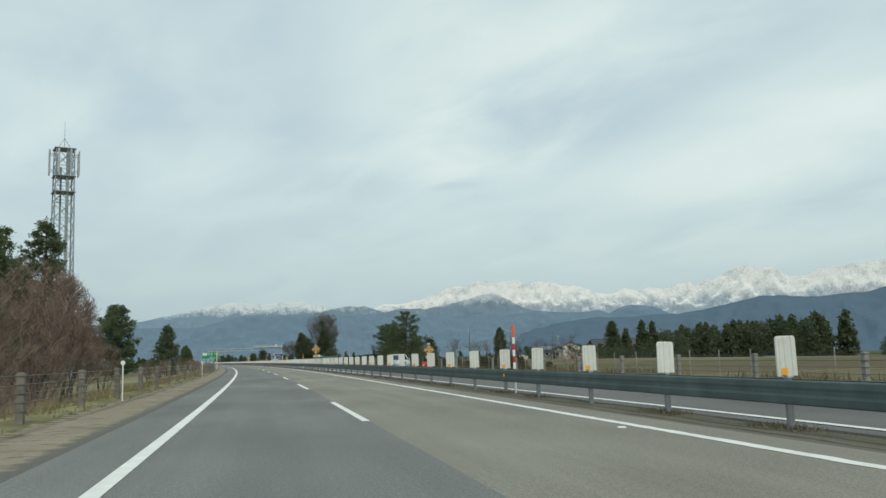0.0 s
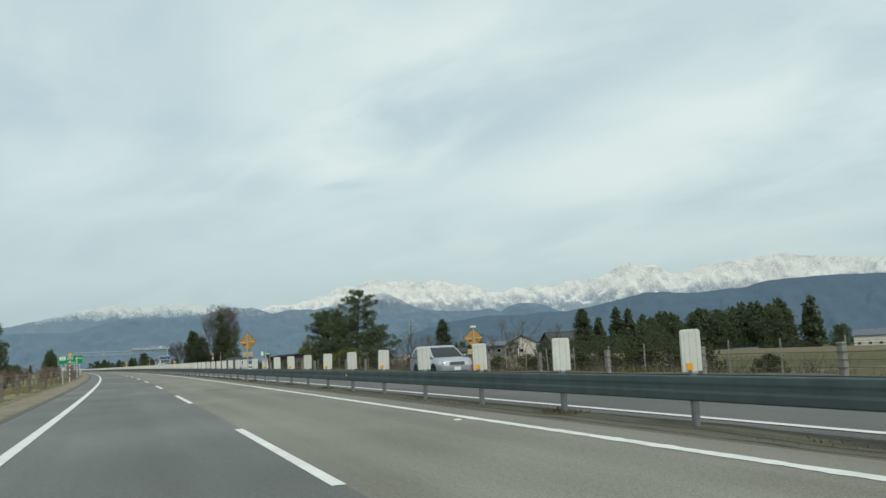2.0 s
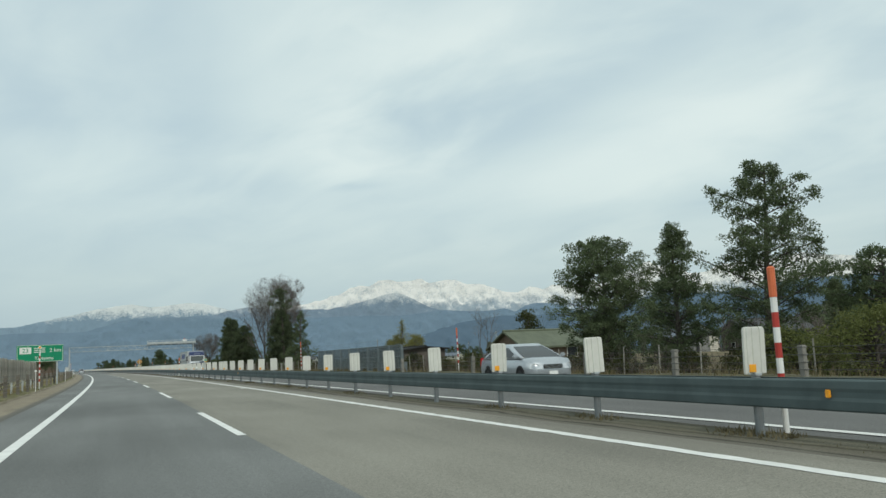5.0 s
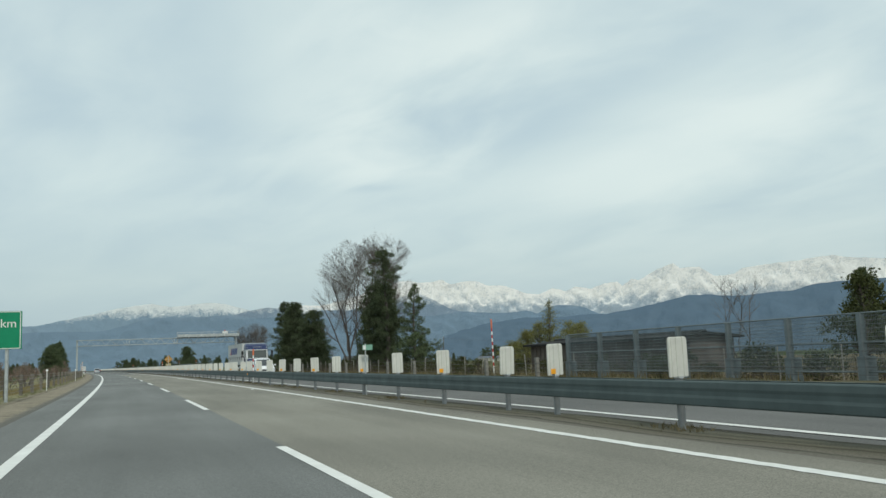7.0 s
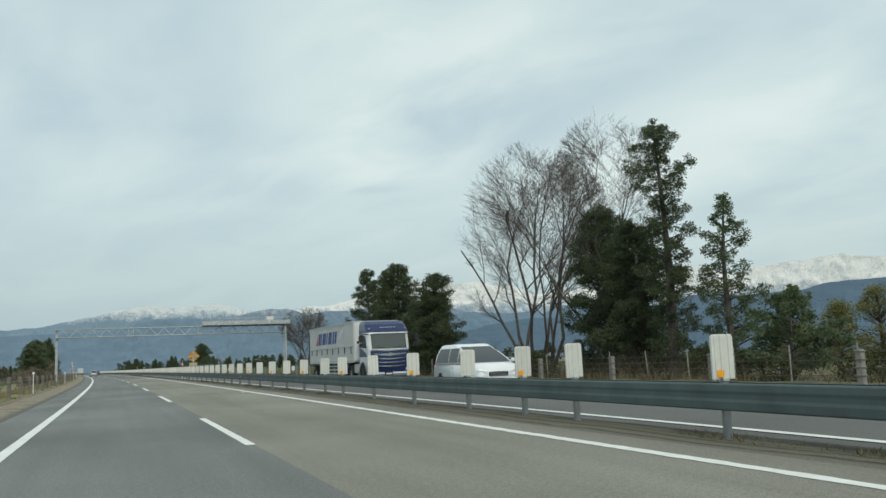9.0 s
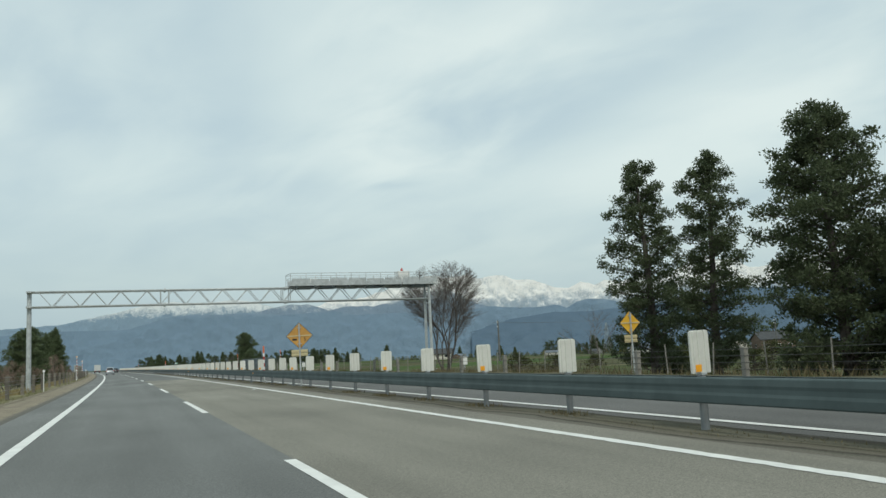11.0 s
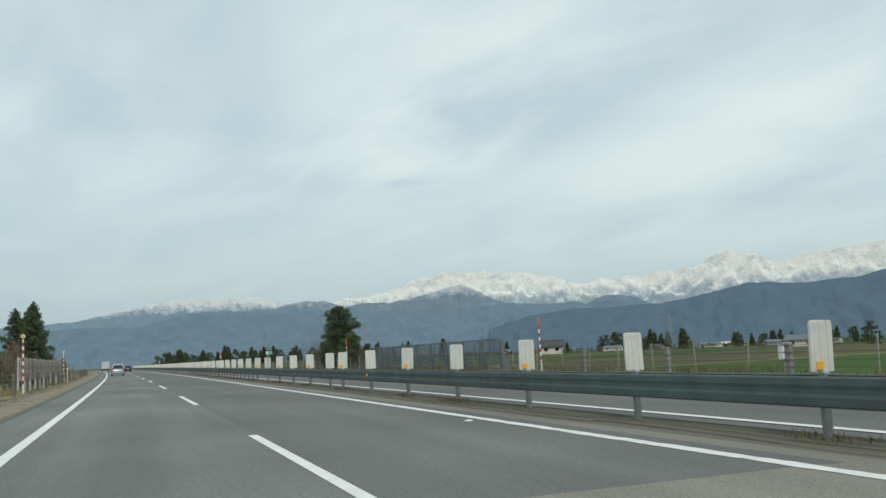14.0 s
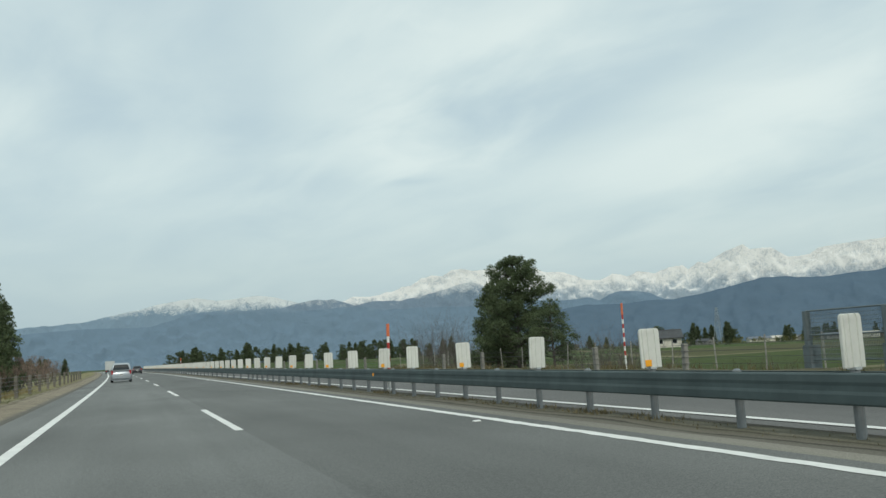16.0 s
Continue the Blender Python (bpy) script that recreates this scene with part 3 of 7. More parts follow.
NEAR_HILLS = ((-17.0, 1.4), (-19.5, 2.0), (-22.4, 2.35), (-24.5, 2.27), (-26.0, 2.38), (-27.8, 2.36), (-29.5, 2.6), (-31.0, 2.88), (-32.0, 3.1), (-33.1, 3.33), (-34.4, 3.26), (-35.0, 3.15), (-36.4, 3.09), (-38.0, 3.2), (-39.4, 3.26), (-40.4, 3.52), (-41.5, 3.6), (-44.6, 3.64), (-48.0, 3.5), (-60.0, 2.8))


def ridged(p, octaves=5):
    a, s, f = 0.0, 0.5, 1.0
    for _ in range(octaves):
        a += s * (1 - abs(noise.noise((p[0] * f, p[1] * f, p[2] * f))) * 2)
        s, f = s * 0.45, f * 2.03
    return a


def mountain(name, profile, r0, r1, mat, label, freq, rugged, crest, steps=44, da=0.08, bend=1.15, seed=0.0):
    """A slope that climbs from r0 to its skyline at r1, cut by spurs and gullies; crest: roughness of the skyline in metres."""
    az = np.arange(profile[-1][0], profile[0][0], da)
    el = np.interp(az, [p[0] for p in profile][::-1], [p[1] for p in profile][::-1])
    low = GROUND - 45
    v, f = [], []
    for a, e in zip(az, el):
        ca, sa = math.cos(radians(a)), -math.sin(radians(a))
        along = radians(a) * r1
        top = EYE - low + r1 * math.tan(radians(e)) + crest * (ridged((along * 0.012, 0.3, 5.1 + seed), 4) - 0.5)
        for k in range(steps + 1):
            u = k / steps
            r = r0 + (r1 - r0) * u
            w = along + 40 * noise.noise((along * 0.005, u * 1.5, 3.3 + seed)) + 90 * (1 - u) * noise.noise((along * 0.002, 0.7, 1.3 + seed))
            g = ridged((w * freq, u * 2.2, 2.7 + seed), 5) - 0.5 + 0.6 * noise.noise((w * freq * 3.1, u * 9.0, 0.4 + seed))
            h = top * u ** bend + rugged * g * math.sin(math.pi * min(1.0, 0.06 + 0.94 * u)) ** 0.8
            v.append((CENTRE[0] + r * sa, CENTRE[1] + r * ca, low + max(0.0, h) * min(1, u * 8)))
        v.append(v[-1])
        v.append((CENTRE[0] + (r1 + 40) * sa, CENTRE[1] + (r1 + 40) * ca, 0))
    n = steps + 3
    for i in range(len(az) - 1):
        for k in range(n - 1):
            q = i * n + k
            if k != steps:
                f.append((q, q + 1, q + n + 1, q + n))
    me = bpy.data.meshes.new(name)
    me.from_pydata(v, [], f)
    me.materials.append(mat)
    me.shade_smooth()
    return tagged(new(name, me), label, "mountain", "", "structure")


def mountain_material(name, low_c, high_c, snow_c, line, spread, snowy, speck=2.5):
    """Rock and forest below, snow above that thins out on steep and ribbed ground; relief from ridged noise. The
    colours carry the haze of distance.
    """
    m = bpy.data.materials.new(name)
    m.use_nodes = True
    t = m.node_tree
    b = t.nodes["Principled BSDF"]
    g = node(t, "ShaderNodeNewGeometry")
    sp, sn = node(t, "ShaderNodeSeparateXYZ"), node(t, "ShaderNodeSeparateXYZ")
    t.links.new(g.outputs["Position"], sp.inputs[0])
    t.links.new(g.outputs["Normal"], sn.inputs[0])
    n1 = node(t, "ShaderNodeTexNoise", in_Scale=0.012, in_Detail=8.0, in_Roughness=0.65)
    n2 = node(t, "ShaderNodeTexNoise", in_Scale=0.045, in_Detail=7.0, in_Roughness=0.75, in_Distortion=1.2)
    rib = node(t, "ShaderNodeTexNoise", noise_type="RIDGED_MULTIFRACTAL", in_Scale=0.011, in_Detail=7.0, in_Roughness=0.55, in_Lacunarity=2.1, in_Distortion=0.5)
    for n in (n1, n2, rib):
        t.links.new(g.outputs["Position"], n.inputs["Vector"])
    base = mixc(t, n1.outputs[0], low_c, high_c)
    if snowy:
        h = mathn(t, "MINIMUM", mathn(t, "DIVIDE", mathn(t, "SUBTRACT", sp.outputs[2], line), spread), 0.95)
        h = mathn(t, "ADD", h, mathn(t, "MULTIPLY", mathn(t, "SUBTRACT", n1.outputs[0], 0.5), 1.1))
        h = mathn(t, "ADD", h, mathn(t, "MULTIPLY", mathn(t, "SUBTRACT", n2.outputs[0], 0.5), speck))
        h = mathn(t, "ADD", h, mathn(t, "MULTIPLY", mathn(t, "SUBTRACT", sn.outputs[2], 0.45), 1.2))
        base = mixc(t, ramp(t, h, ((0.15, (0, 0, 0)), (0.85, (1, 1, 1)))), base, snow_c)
    t.links.new(base, b.inputs["Base Color"])
    b.inputs["Roughness"].default_value = 0.95
    b.inputs["Specular IOR Level"].default_value = 0.0
    bp = node(t, "ShaderNodeBump", in_Strength=0.9 if snowy else 0.5, in_Distance=16.0)
    t.links.new(mathn(t, "ADD", rib.outputs[0], mathn(t, "MULTIPLY", n2.outputs[0], 0.6)), bp.inputs["Height"])
    t.links.new(bp.outputs[0], b.inputs["Normal"])
    return m


# the blue-grey under the snow is rock and forest with haze painted in
mountain("mountain_range", RANGE, 4600, 4785, mountain_material("hazed_snowy_range", (0.32, 0.39, 0.455), (0.38, 0.445, 0.50), (0.83, 0.82, 0.79), 205.0, 120.0, True, 1.9), "snow-covered mountain range with haze-blue rocky ribs", 0.0085, 62, 9, 56, 0.05)
mountain("mountain_spur", SPURS, 4470, 4630, mountain_material("hazed_spur_snow", (0.185, 0.25, 0.32), (0.225, 0.29, 0.36), (0.56, 0.59, 0.61), 250.0, 85.0, True, 2.4), "haze-tinted lower snow-streaked ridge in front of the main range", 0.010, 40, 6, 40, 0.06, seed=3.0)
# paler and bluer than the main range: its thicker haze is put into the colours
mountain("mountain_far_range", FAR_RANGE, 4600, 4790, mountain_material("hazed_far_range", (0.205, 0.285, 0.36), (0.235, 0.315, 0.385), (0.68, 0.71, 0.71), 244.0, 66.0, True, 2.2), "pale distant snowy range, haze painted into its colours", 0.009, 40, 6, 40, 0.06, seed=7.0)
# blue-grey is painted haze; the snow colour only pales the upper slopes with it
mountain("mountain_foothills", HILLS, 4300, 4540, mountain_material("hazed_forest_hills", (0.155, 0.222, 0.292), (0.18, 0.25, 0.32), (0.235, 0.305, 0.372), 225.0, 70.0, True, 0.5), "forested foothills below the snowy range, haze painted into their blue-grey", 0.006, 42, 6, 36, 0.08, seed=11.0)
# nearer forest with a thinner haze mixed into its blue base colour
mountain("mountain_near_hills", NEAR_HILLS, 4000, 4470, mountain_material("near_hazed_forest", (0.088, 0.132, 0.182), (0.118, 0.166, 0.218), (1, 1, 1), 0, 1, False), "darker forested hills in front of the range, tinted by painted haze", 0.005, 38, 5, 32, 0.08, seed=17.0)
# ---- median guardrail ----
RUNS = ((-12.0, 13, 4.0, 1), (39.32, 8, 4.03, 0), (71.52, 19, 3.988, 0), (147.32, 14, 4.02, 1), (201.86, 10, 4.045, 1), (242.18, 2, 3.05, 1), (249.31, 2, 2.1, 1), (254.36, 4, 3.95, 1), (269.03, 16, 3.95, 1), (331.2, 1, 4.0, 1), (334.6, 16, 4.014, 1), (396.95, 11, 3.989, 1), (439.73, 56, 4.0, 0))
PLATES = [(a + k * p, k % 2 == odd) for a, n, p, odd in RUNS for k in range(n)]
RAIL_D = 5.74

rail = thing("guardrail", "dark grey steel guardrail along the median", "guardrail", m=Matrix.Translation(at(20, RAIL_D)))
_back = rail.matrix_basis.inverted()


def rail_beam(side, s0, s1):
    prof = [(0.0, 0.36), (0.035, 0.365), (0.05, 0.385), (0.054, 0.48), (0.044, 0.52), (0.044, 0.58), (0.054, 0.62), (0.05, 0.70), (0.035, 0.718), (0.0, 0.722), (-0.006, 0.715), (0.028, 0.705), (0.042, 0.66), (0.034, 0.55), (0.042, 0.43), (0.028, 0.378), (-0.006, 0.365)]
    b = Build()
    b.sweep([[_back @ at(s, RAIL_D + side * (0.14 + x), z) for x, z in prof] for s in np.arange(s0, s1 + 0.1, 3.9)])
    return b


for a in np.arange(-30, 640, 39.0):
    part("beam", rail_beam(-1, a, a + 39.0), "rail_paint", rail)
    part("beam", rail_beam(1, a, a + 39.0), "rail_paint", rail)
pb = Build().tube((0, 0, -0.1), (0, 0, 0.70), 0.06, n=12).tube((0, 0, 0.70), (0, 0, 0.725), 0.062, 0.03, n=12)
pb.box((0.32, 0.07, 0.05), off=(0, 0, 0.63)).box((0.32, 0.07, 0.05), off=(0, 0, 0.49))
post_mesh = pb.mesh("post", "post_steel", False)
posts = [s for s, _ in PLATES] + [s + 2.0 for s, _ in PLATES if s > 416 and s < 470]
for s in posts:
    part("post", post_mesh, "galvanised", rail, m=_back @ post_at(s, RAIL_D, 0.03))


for s in (38.8, 91.6, 141.9, 191.5, 241.8, 291.0, 340.5, 390.6, 440.4):
    part("reflector", Build().box((0.03, 0.07, 0.09)), "orange_reflector", rail, "orange reflector on the beam", m=_back @ post_at(s, RAIL_D - 0.2, 0.56), bevel=0.008)


def plate_mesh():
    """A ribbed board with cut-off upper corners, 0.37 m wide."""
    w, h, c = 0.176, 0.605, 0.05
    xs = [-1, -0.78, -0.74, -0.52, -0.48, -0.26, -0.22, 0.22, 0.26, 0.48, 0.52, 0.74, 0.78, 1]
    up = [0, 0, 1, 1, 0, 0, 1, 1, 0, 0, 1, 1, 0, 0]
    front = [(x, -0.016 - 0.014 * u) for x, u in zip(xs, up)]
    back = [(x, 0.016 + 0.014 * u) for x, u in zip(xs[::-1], up[::-1])]
    rings = []
    for z, k, f in ((0.0, 0.97, 0.8), (0.015, 1.0, 1.0), (h - c, 1.0, 1.0), (h - 0.3 * c, 0.94, 0.9), (h, 0.78, 0.6)):
        rings.append([(x * w * k, y * f, z) for x, y in front + back])
    return Build().sweep(rings).mesh("board", "plate_plastic")


board = plate_mesh()
proto = {}
for orange in (False, True):
    p = thing("antiglare_plate", "white ribbed plastic antiglare plate on the guardrail" + (" with an orange reflector" if orange else ""), "antiglare plate", "antiglare plates on the median")
    part("board", board, "", p)
    part("bracket", Build().box((0.1, 0.12, 0.03), off=(0, 0, -0.005)).tube((0, 0, -0.03), (0, 0, 0.05), 0.025), "galvanised", p, "steel bracket")
    if orange:
        part("reflector", Build().box((0.11, 0.012, 0.10), off=(-0.07, -0.036, 0.075)), "orange_reflector", p, "orange reflector", bevel=0.003)
    proto[orange] = p
rng = random.Random(4)
first = {False: True, True: True}
for s, orange in PLATES:
    m = post_at(s, RAIL_D, 0.765, rng.uniform(-5, 5) + 4) @ pose(0, 0, 0, rng.uniform(-2, 2), rng.uniform(-1.5, 1.5), 0)
    if first[orange]:
        proto[orange].matrix_basis, first[orange] = m, False
    else:
        copy_thing(proto[orange], m)
# ---- text ----
def letters(text, size, mat, depth=0.004):
    """A mesh of letters in the built-in font, standing in the x-z plane, facing -y, centred."""
    cu = bpy.data.curves.new("letters", "FONT")
    cu.body, cu.size, cu.align_x, cu.align_y, cu.extrude, cu.resolution_u = text, size, "CENTER", "CENTER", depth, 2
    ob = new("letters", cu)
    dg = bpy.context.evaluated_depsgraph_get()
    me = bpy.data.meshes.new_from_object(ob.evaluated_get(dg))
    bpy.data.objects.remove(ob)
    me.transform(Matrix.Rotation(radians(90), 4, "X"))
    me.materials.clear()
    me.materials.append(MATS[mat])
    return me


# ---- plants ----
def bell(r, s):
    """A bell-shaped offset without far strays."""
    return s * max(-1.5, min(1.5, r.gauss(0, 1)))


def leaves(name, pos, size, mat, droop=0.3, seed=0, slim=0.5, away=None):
    """Many small leaf sprays in one mesh, each a bent pair of triangles."""
    r = np.random.default_rng(seed)
    n = len(pos)
    pos = np.asarray(pos, float)
    size = np.broadcast_to(np.asarray(size, float), (n,))[:, None]
    a = r.normal(size=(n, 3))
    a[:, 2] -= droop
    if away is not None:
        a += 2.2 * np.asarray(away, float)
    a /= np.linalg.norm(a, axis=1, keepdims=True)
    b = np.cross(a, r.normal(size=(n, 3)))
    b /= np.linalg.norm(b, axis=1, keepdims=True) + 1e-9
    v = np.stack([pos - a * size * 0.5, pos + b * size * slim * 0.5, pos + a * size * 0.5, pos - b * size * slim * 0.5], 1).reshape(-1, 3)
    me = bpy.data.meshes.new(name)
    me.vertices.add(4 * n)
    me.vertices.foreach_set("co", v.ravel())
    me.loops.add(4 * n)
    me.loops.foreach_set("vertex_index", np.arange(4 * n))
    me.polygons.add(n)
    me.polygons.foreach_set("loop_start", np.arange(0, 4 * n, 4))
    me.polygons.foreach_set("loop_total", np.full(n, 4))
    me.materials.append(MATS[mat])
    me.update(calc_edges=True)
    return me


SHAPES = {
    "pine": ((0.0, 0.6), (0.1, 0.7), (0.3, 1.0), (0.55, 0.86), (0.8, 0.6), (0.93, 0.36), (1.0, 0.12)),
    "cone": ((0.0, 0.8), (0.15, 1.0), (0.4, 0.8), (0.7, 0.48), (0.9, 0.22), (1.0, 0.05)),
    "egg": ((0.0, 0.8), (0.15, 0.96), (0.35, 1.0), (0.6, 0.84), (0.8, 0.58), (0.92, 0.32), (1.0, 0.06)),
    "spire": ((0.0, 0.55), (0.3, 0.7), (0.55, 0.75), (0.72, 1.0), (0.86, 0.85), (0.94, 0.5), (1.0, 0.05)),
    "column": ((0.0, 0.75), (0.2, 1.0), (0.55, 0.9), (0.8, 0.62), (0.93, 0.32), (1.0, 0.08)),
}


def tufted(seed, height, radius, shape="pine", low=0.1, limbs=60, rise=0.3, mat="pine_leaf", tuft=0.32, per=34, leaf=0.2, ragged=0.3, fill=1.0, clump=0.0):
    """A needle tree: limbs with side shoots that end in compact tufts of needles."""
    r = random.Random(seed)
    xs, ys = zip(*SHAPES[shape])
    wood, pts, out, sz = Build(), [], [], []
    cen = [Vector((0.03 * height * math.sin(3.1 * u + seed) * u, 0.025 * height * math.sin(2.3 * u + 2 * seed) * u, -0.3 + u * (height * 0.97 + 0.3))) for u in np.linspace(0, 1, 9)]
    wood.sweep([[c + Vector((w * math.cos(q), w * math.sin(q), 0)) for q in np.linspace(0, 2 * math.pi, 9)[:-1]] for c, w in zip(cen, np.linspace(0.023 * height, 0.03, 9))])

    def tuft_at(p, k):
        for _ in range(int(per * k)):
            v = Vector((r.gauss(0, 1), r.gauss(0, 1), r.gauss(0, 1) + 0.35)).normalized()
            e = tuft * k * r.uniform(0.35, 1.0)
            pts.append(p + Vector((v.x * e, v.y * e, v.z * e * 0.75)))
            out.append(v)
            sz.append(leaf * r.uniform(0.7, 1.25))

    for k in range(limbs):
        u = low + (0.97 - low) * (k + r.random()) / limbs
        env = radius * float(np.interp((u - low) / (1 - low), xs, ys))
        L = env * (r.uniform(1 - ragged, 1.0) if r.random() < 0.8 else r.uniform(0.9, 1.2))
        an = 2.4 * k + r.uniform(-0.5, 0.5)
        i = min(7, int(u * 8))
        base = cen[i].lerp(cen[i + 1], u * 8 - i)
        way = Vector((math.cos(an), math.sin(an), 0))
        side = Vector((-way.y, way.x, 0))
        lift = rise * r.uniform(0.5, 1.4) + 0.5 * max(0, u - 0.75)
        bow = [base + way * (L * f) + Vector((0, 0, L * (lift * f - 0.12 * f * f))) for f in (0, 0.35, 0.7, 1.0)]
        for p, q, w in zip(bow, bow[1:], (0.05, 0.035, 0.02)):
            wood.tube(p, q, w * (1.15 - 0.6 * u), w * 0.6, n=4, cap=False)
        shoots = 3 + int(4.2 * L)
        for j in range(shoots):
            f = 0.25 + 0.75 * (j + r.random()) / shoots
            p = base + way * (L * f) + Vector((0, 0, L * (lift * f - 0.12 * f * f)))
            tip = p + side * (r.uniform(-1, 1) * (0.15 + 0.3 * L * (1.1 - 0.6 * f))) + way * 0.12 + Vector((0, 0, r.uniform(-0.28, 0.36) * min(1.0, 0.5 + 0.3 * L)))
            wood.tube(p, tip, 0.014, 0.007, n=3, cap=False)
            tuft_at(tip, r.uniform(0.7, 1.2))
        tuft_at(bow[-1], 1.0)
        for _ in range(int(clump * 9)):
            v = Vector((r.gauss(0, 1), r.gauss(0, 1), r.gauss(0, 1))).normalized() * clump * r.uniform(0.3, 1.0)
            tuft_at(bow[-1] - way * clump * 0.6 + v, r.uniform(0.7, 1.1))
        for _ in range(int(fill * 14 * L)):
            f = r.uniform(0.1, 0.75)
            p = base + way * (L * f) + Vector((r.uniform(-0.3, 0.3), r.uniform(-0.3, 0.3), L * lift * f + r.uniform(-0.25, 0.2)))
            pts.append(p)
            out.append(Vector((way.x, way.y, 0.3)))
            sz.append(leaf * r.uniform(1.0, 1.7))
    for _ in range(3):
        tuft_at(cen[-1] + Vector((r.uniform(-0.1, 0.1), r.uniform(-0.1, 0.1), r.uniform(-0.2, 0.15))), 0.7)
    return wood.mesh("trunk", "bark"), leaves("crown", pts, sz, mat, 0.0, seed, 0.42, out)


def conifer(seed, height, radius, low=0.08, density=1.0, shape=0.85, mat="cedar_leaf", ragged=0.35, leaf=0.27, tier=0.028):
    """Trunk, limbs and crown meshes of a needle tree."""
    r = random.Random(seed)
    trunk, pts, sz = Build(), [], []
    sway = [Vector((r.uniform(-0.15, 0.15), r.uniform(-0.15, 0.15), 0)) for _ in range(6)]
    rings = []
    for k in range(6):
        u = k / 5
        c = sway[k] * (1 if 0 < k else 0) + Vector((0, 0, -0.3 + u * (height * 0.97 + 0.3)))
        w = 0.022 * height * (1 - u) + 0.03
        rings.append([c + Vector((w * math.cos(q), w * math.sin(q), 0)) for q in np.linspace(0, 2 * math.pi, 9)[:-1]])
    trunk.sweep(rings)
    z = low * height
    while z < height * 0.985:
        u = z / height
        env = radius * min(1.0, (1 - u) ** shape * 1.25) * (0.55 + 0.45 * min(1, (u - low) * 8 + 0.4))
        for _ in range(r.choice((4, 5, 6))):
            if r.random() < ragged * 0.35:
                continue
            an, L = r.uniform(0, 2 * math.pi), max(0.2, env * r.uniform(1 - ragged, 1.12))
            d = Vector((math.cos(an), math.sin(an), r.uniform(-0.12, 0.35)))
            base = Vector((0, 0, z))
            tip = base + d * L
            trunk.tube(base, base + d * L * 0.8, 0.012 * height * (1 - u) * 0.5 + 0.012, 0.008, n=3, cap=False)
            m = int(density * (8 + 24 * L))
            for _ in range(m):
                f = r.uniform(0.15, 1.0) ** 0.7
                spread = 0.12 + 0.22 * L * f * 0.6
                p = base + d * L * f + Vector((bell(r, spread), bell(r, spread), bell(r, spread * 0.85) - 0.10 * L * f * f))
                pts.append(p)
                sz.append(leaf * r.uniform(0.6, 1.35))
        z += height * tier * r.uniform(0.7, 1.3)
    for _ in range(30):
        pts.append((r.gauss(0, 0.08), r.gauss(0, 0.08), height * r.uniform(0.95, 1.02)))
        sz.append(leaf * 0.7)
    return trunk.mesh("trunk", "bark"), leaves("crown", pts, sz, mat, 0.5, seed)


def rounded(seed, height, radius, mat="broad_leaf", leaf=0.22, clumps=110, per=95, low=0.12):
    """A dense evergreen with an uneven, clumpy outline."""
    r = random.Random(seed)
    trunk, pts, sz = Build(), [], []
    trunk.tube((0, 0, -0.3), (0, 0, height * 0.8), 0.02 * height + 0.05, 0.04, n=8)
    for _ in range(clumps):
        u = r.uniform(low, 1.0)
        an = r.uniform(0, 2 * math.pi)
        env = radius * math.sin(math.pi * (0.16 + 0.78 * u)) ** 0.7 * (1.05 - 0.45 * u)
        L = env * r.uniform(0.45, 1.0)
        tip = Vector((math.cos(an) * L, math.sin(an) * L, u * height * 0.97))
        trunk.tube((0, 0, u * height * 0.7), tip, 0.05, 0.012, n=3, cap=False)
        s = r.uniform(0.3, 0.65) * radius * 0.42
        for _ in range(per):
            pts.append(tip + Vector((bell(r, s * 0.6), bell(r, s * 0.6), bell(r, s * 0.45))))
            sz.append(leaf * r.uniform(0.6, 1.3))
    return trunk.mesh("trunk", "bark"), leaves("crown", pts, sz, mat, 0.3, seed, 0.55)


def bare(seed, height, spread, stems=3, levels=5, mat="twig", thick=0.02, fine=1):
    """A leafless tree of forking limbs: a trunk mesh and a twig mesh."""
    r = random.Random(seed)
    limb, twig = Build(), Build()

    def grow(p, d, L, w, k):
        q = p + d * L
        if k < levels:
            (limb if k < 2 else twig).tube(p, q, w, w * 0.72, n=(7, 6, 4, 3, 3, 3, 3, 3)[k], cap=False)
        else:
            twig.twig(p, q, w)
        if k >= levels:
            return
        for j in range(2 if k < 2 else r.choice((2, 3, 3))):
            side = Vector((r.gauss(0, 1), r.gauss(0, 1), r.gauss(0, 0.4)))
            nd = (d + side * spread * (0.30 if k < 2 else 0.42) + Vector((0, 0, 0.16))).normalized()
            grow(q, nd, L * r.uniform(0.62, 0.86), w * 0.62, k + 1)
        for _ in range((fine if k > 1 else 1) if k > 0 else 0):
            side = Vector((r.gauss(0, 1), r.gauss(0, 1), 0.2))
            grow(p.lerp(q, r.uniform(0.3, 0.9)), (d + side * spread * 0.5).normalized(), L * r.uniform(0.4, 0.7), max(0.004, w * 0.4), min(levels, k + 2))

    for s in range(stems):
        an = 2 * math.pi * (s + r.random() * 0.5) / stems
        d = Vector((math.cos(an) * 0.28 * spread, math.sin(an) * 0.28 * spread, 1)).normalized()
        grow(Vector((0.12 * math.cos(an), 0.12 * math.sin(an), -0.3)), d, height * 0.27, thick * height / stems ** 0.5, 0)
    return limb.mesh("trunk", "bark"), twig.mesh("crown", mat)


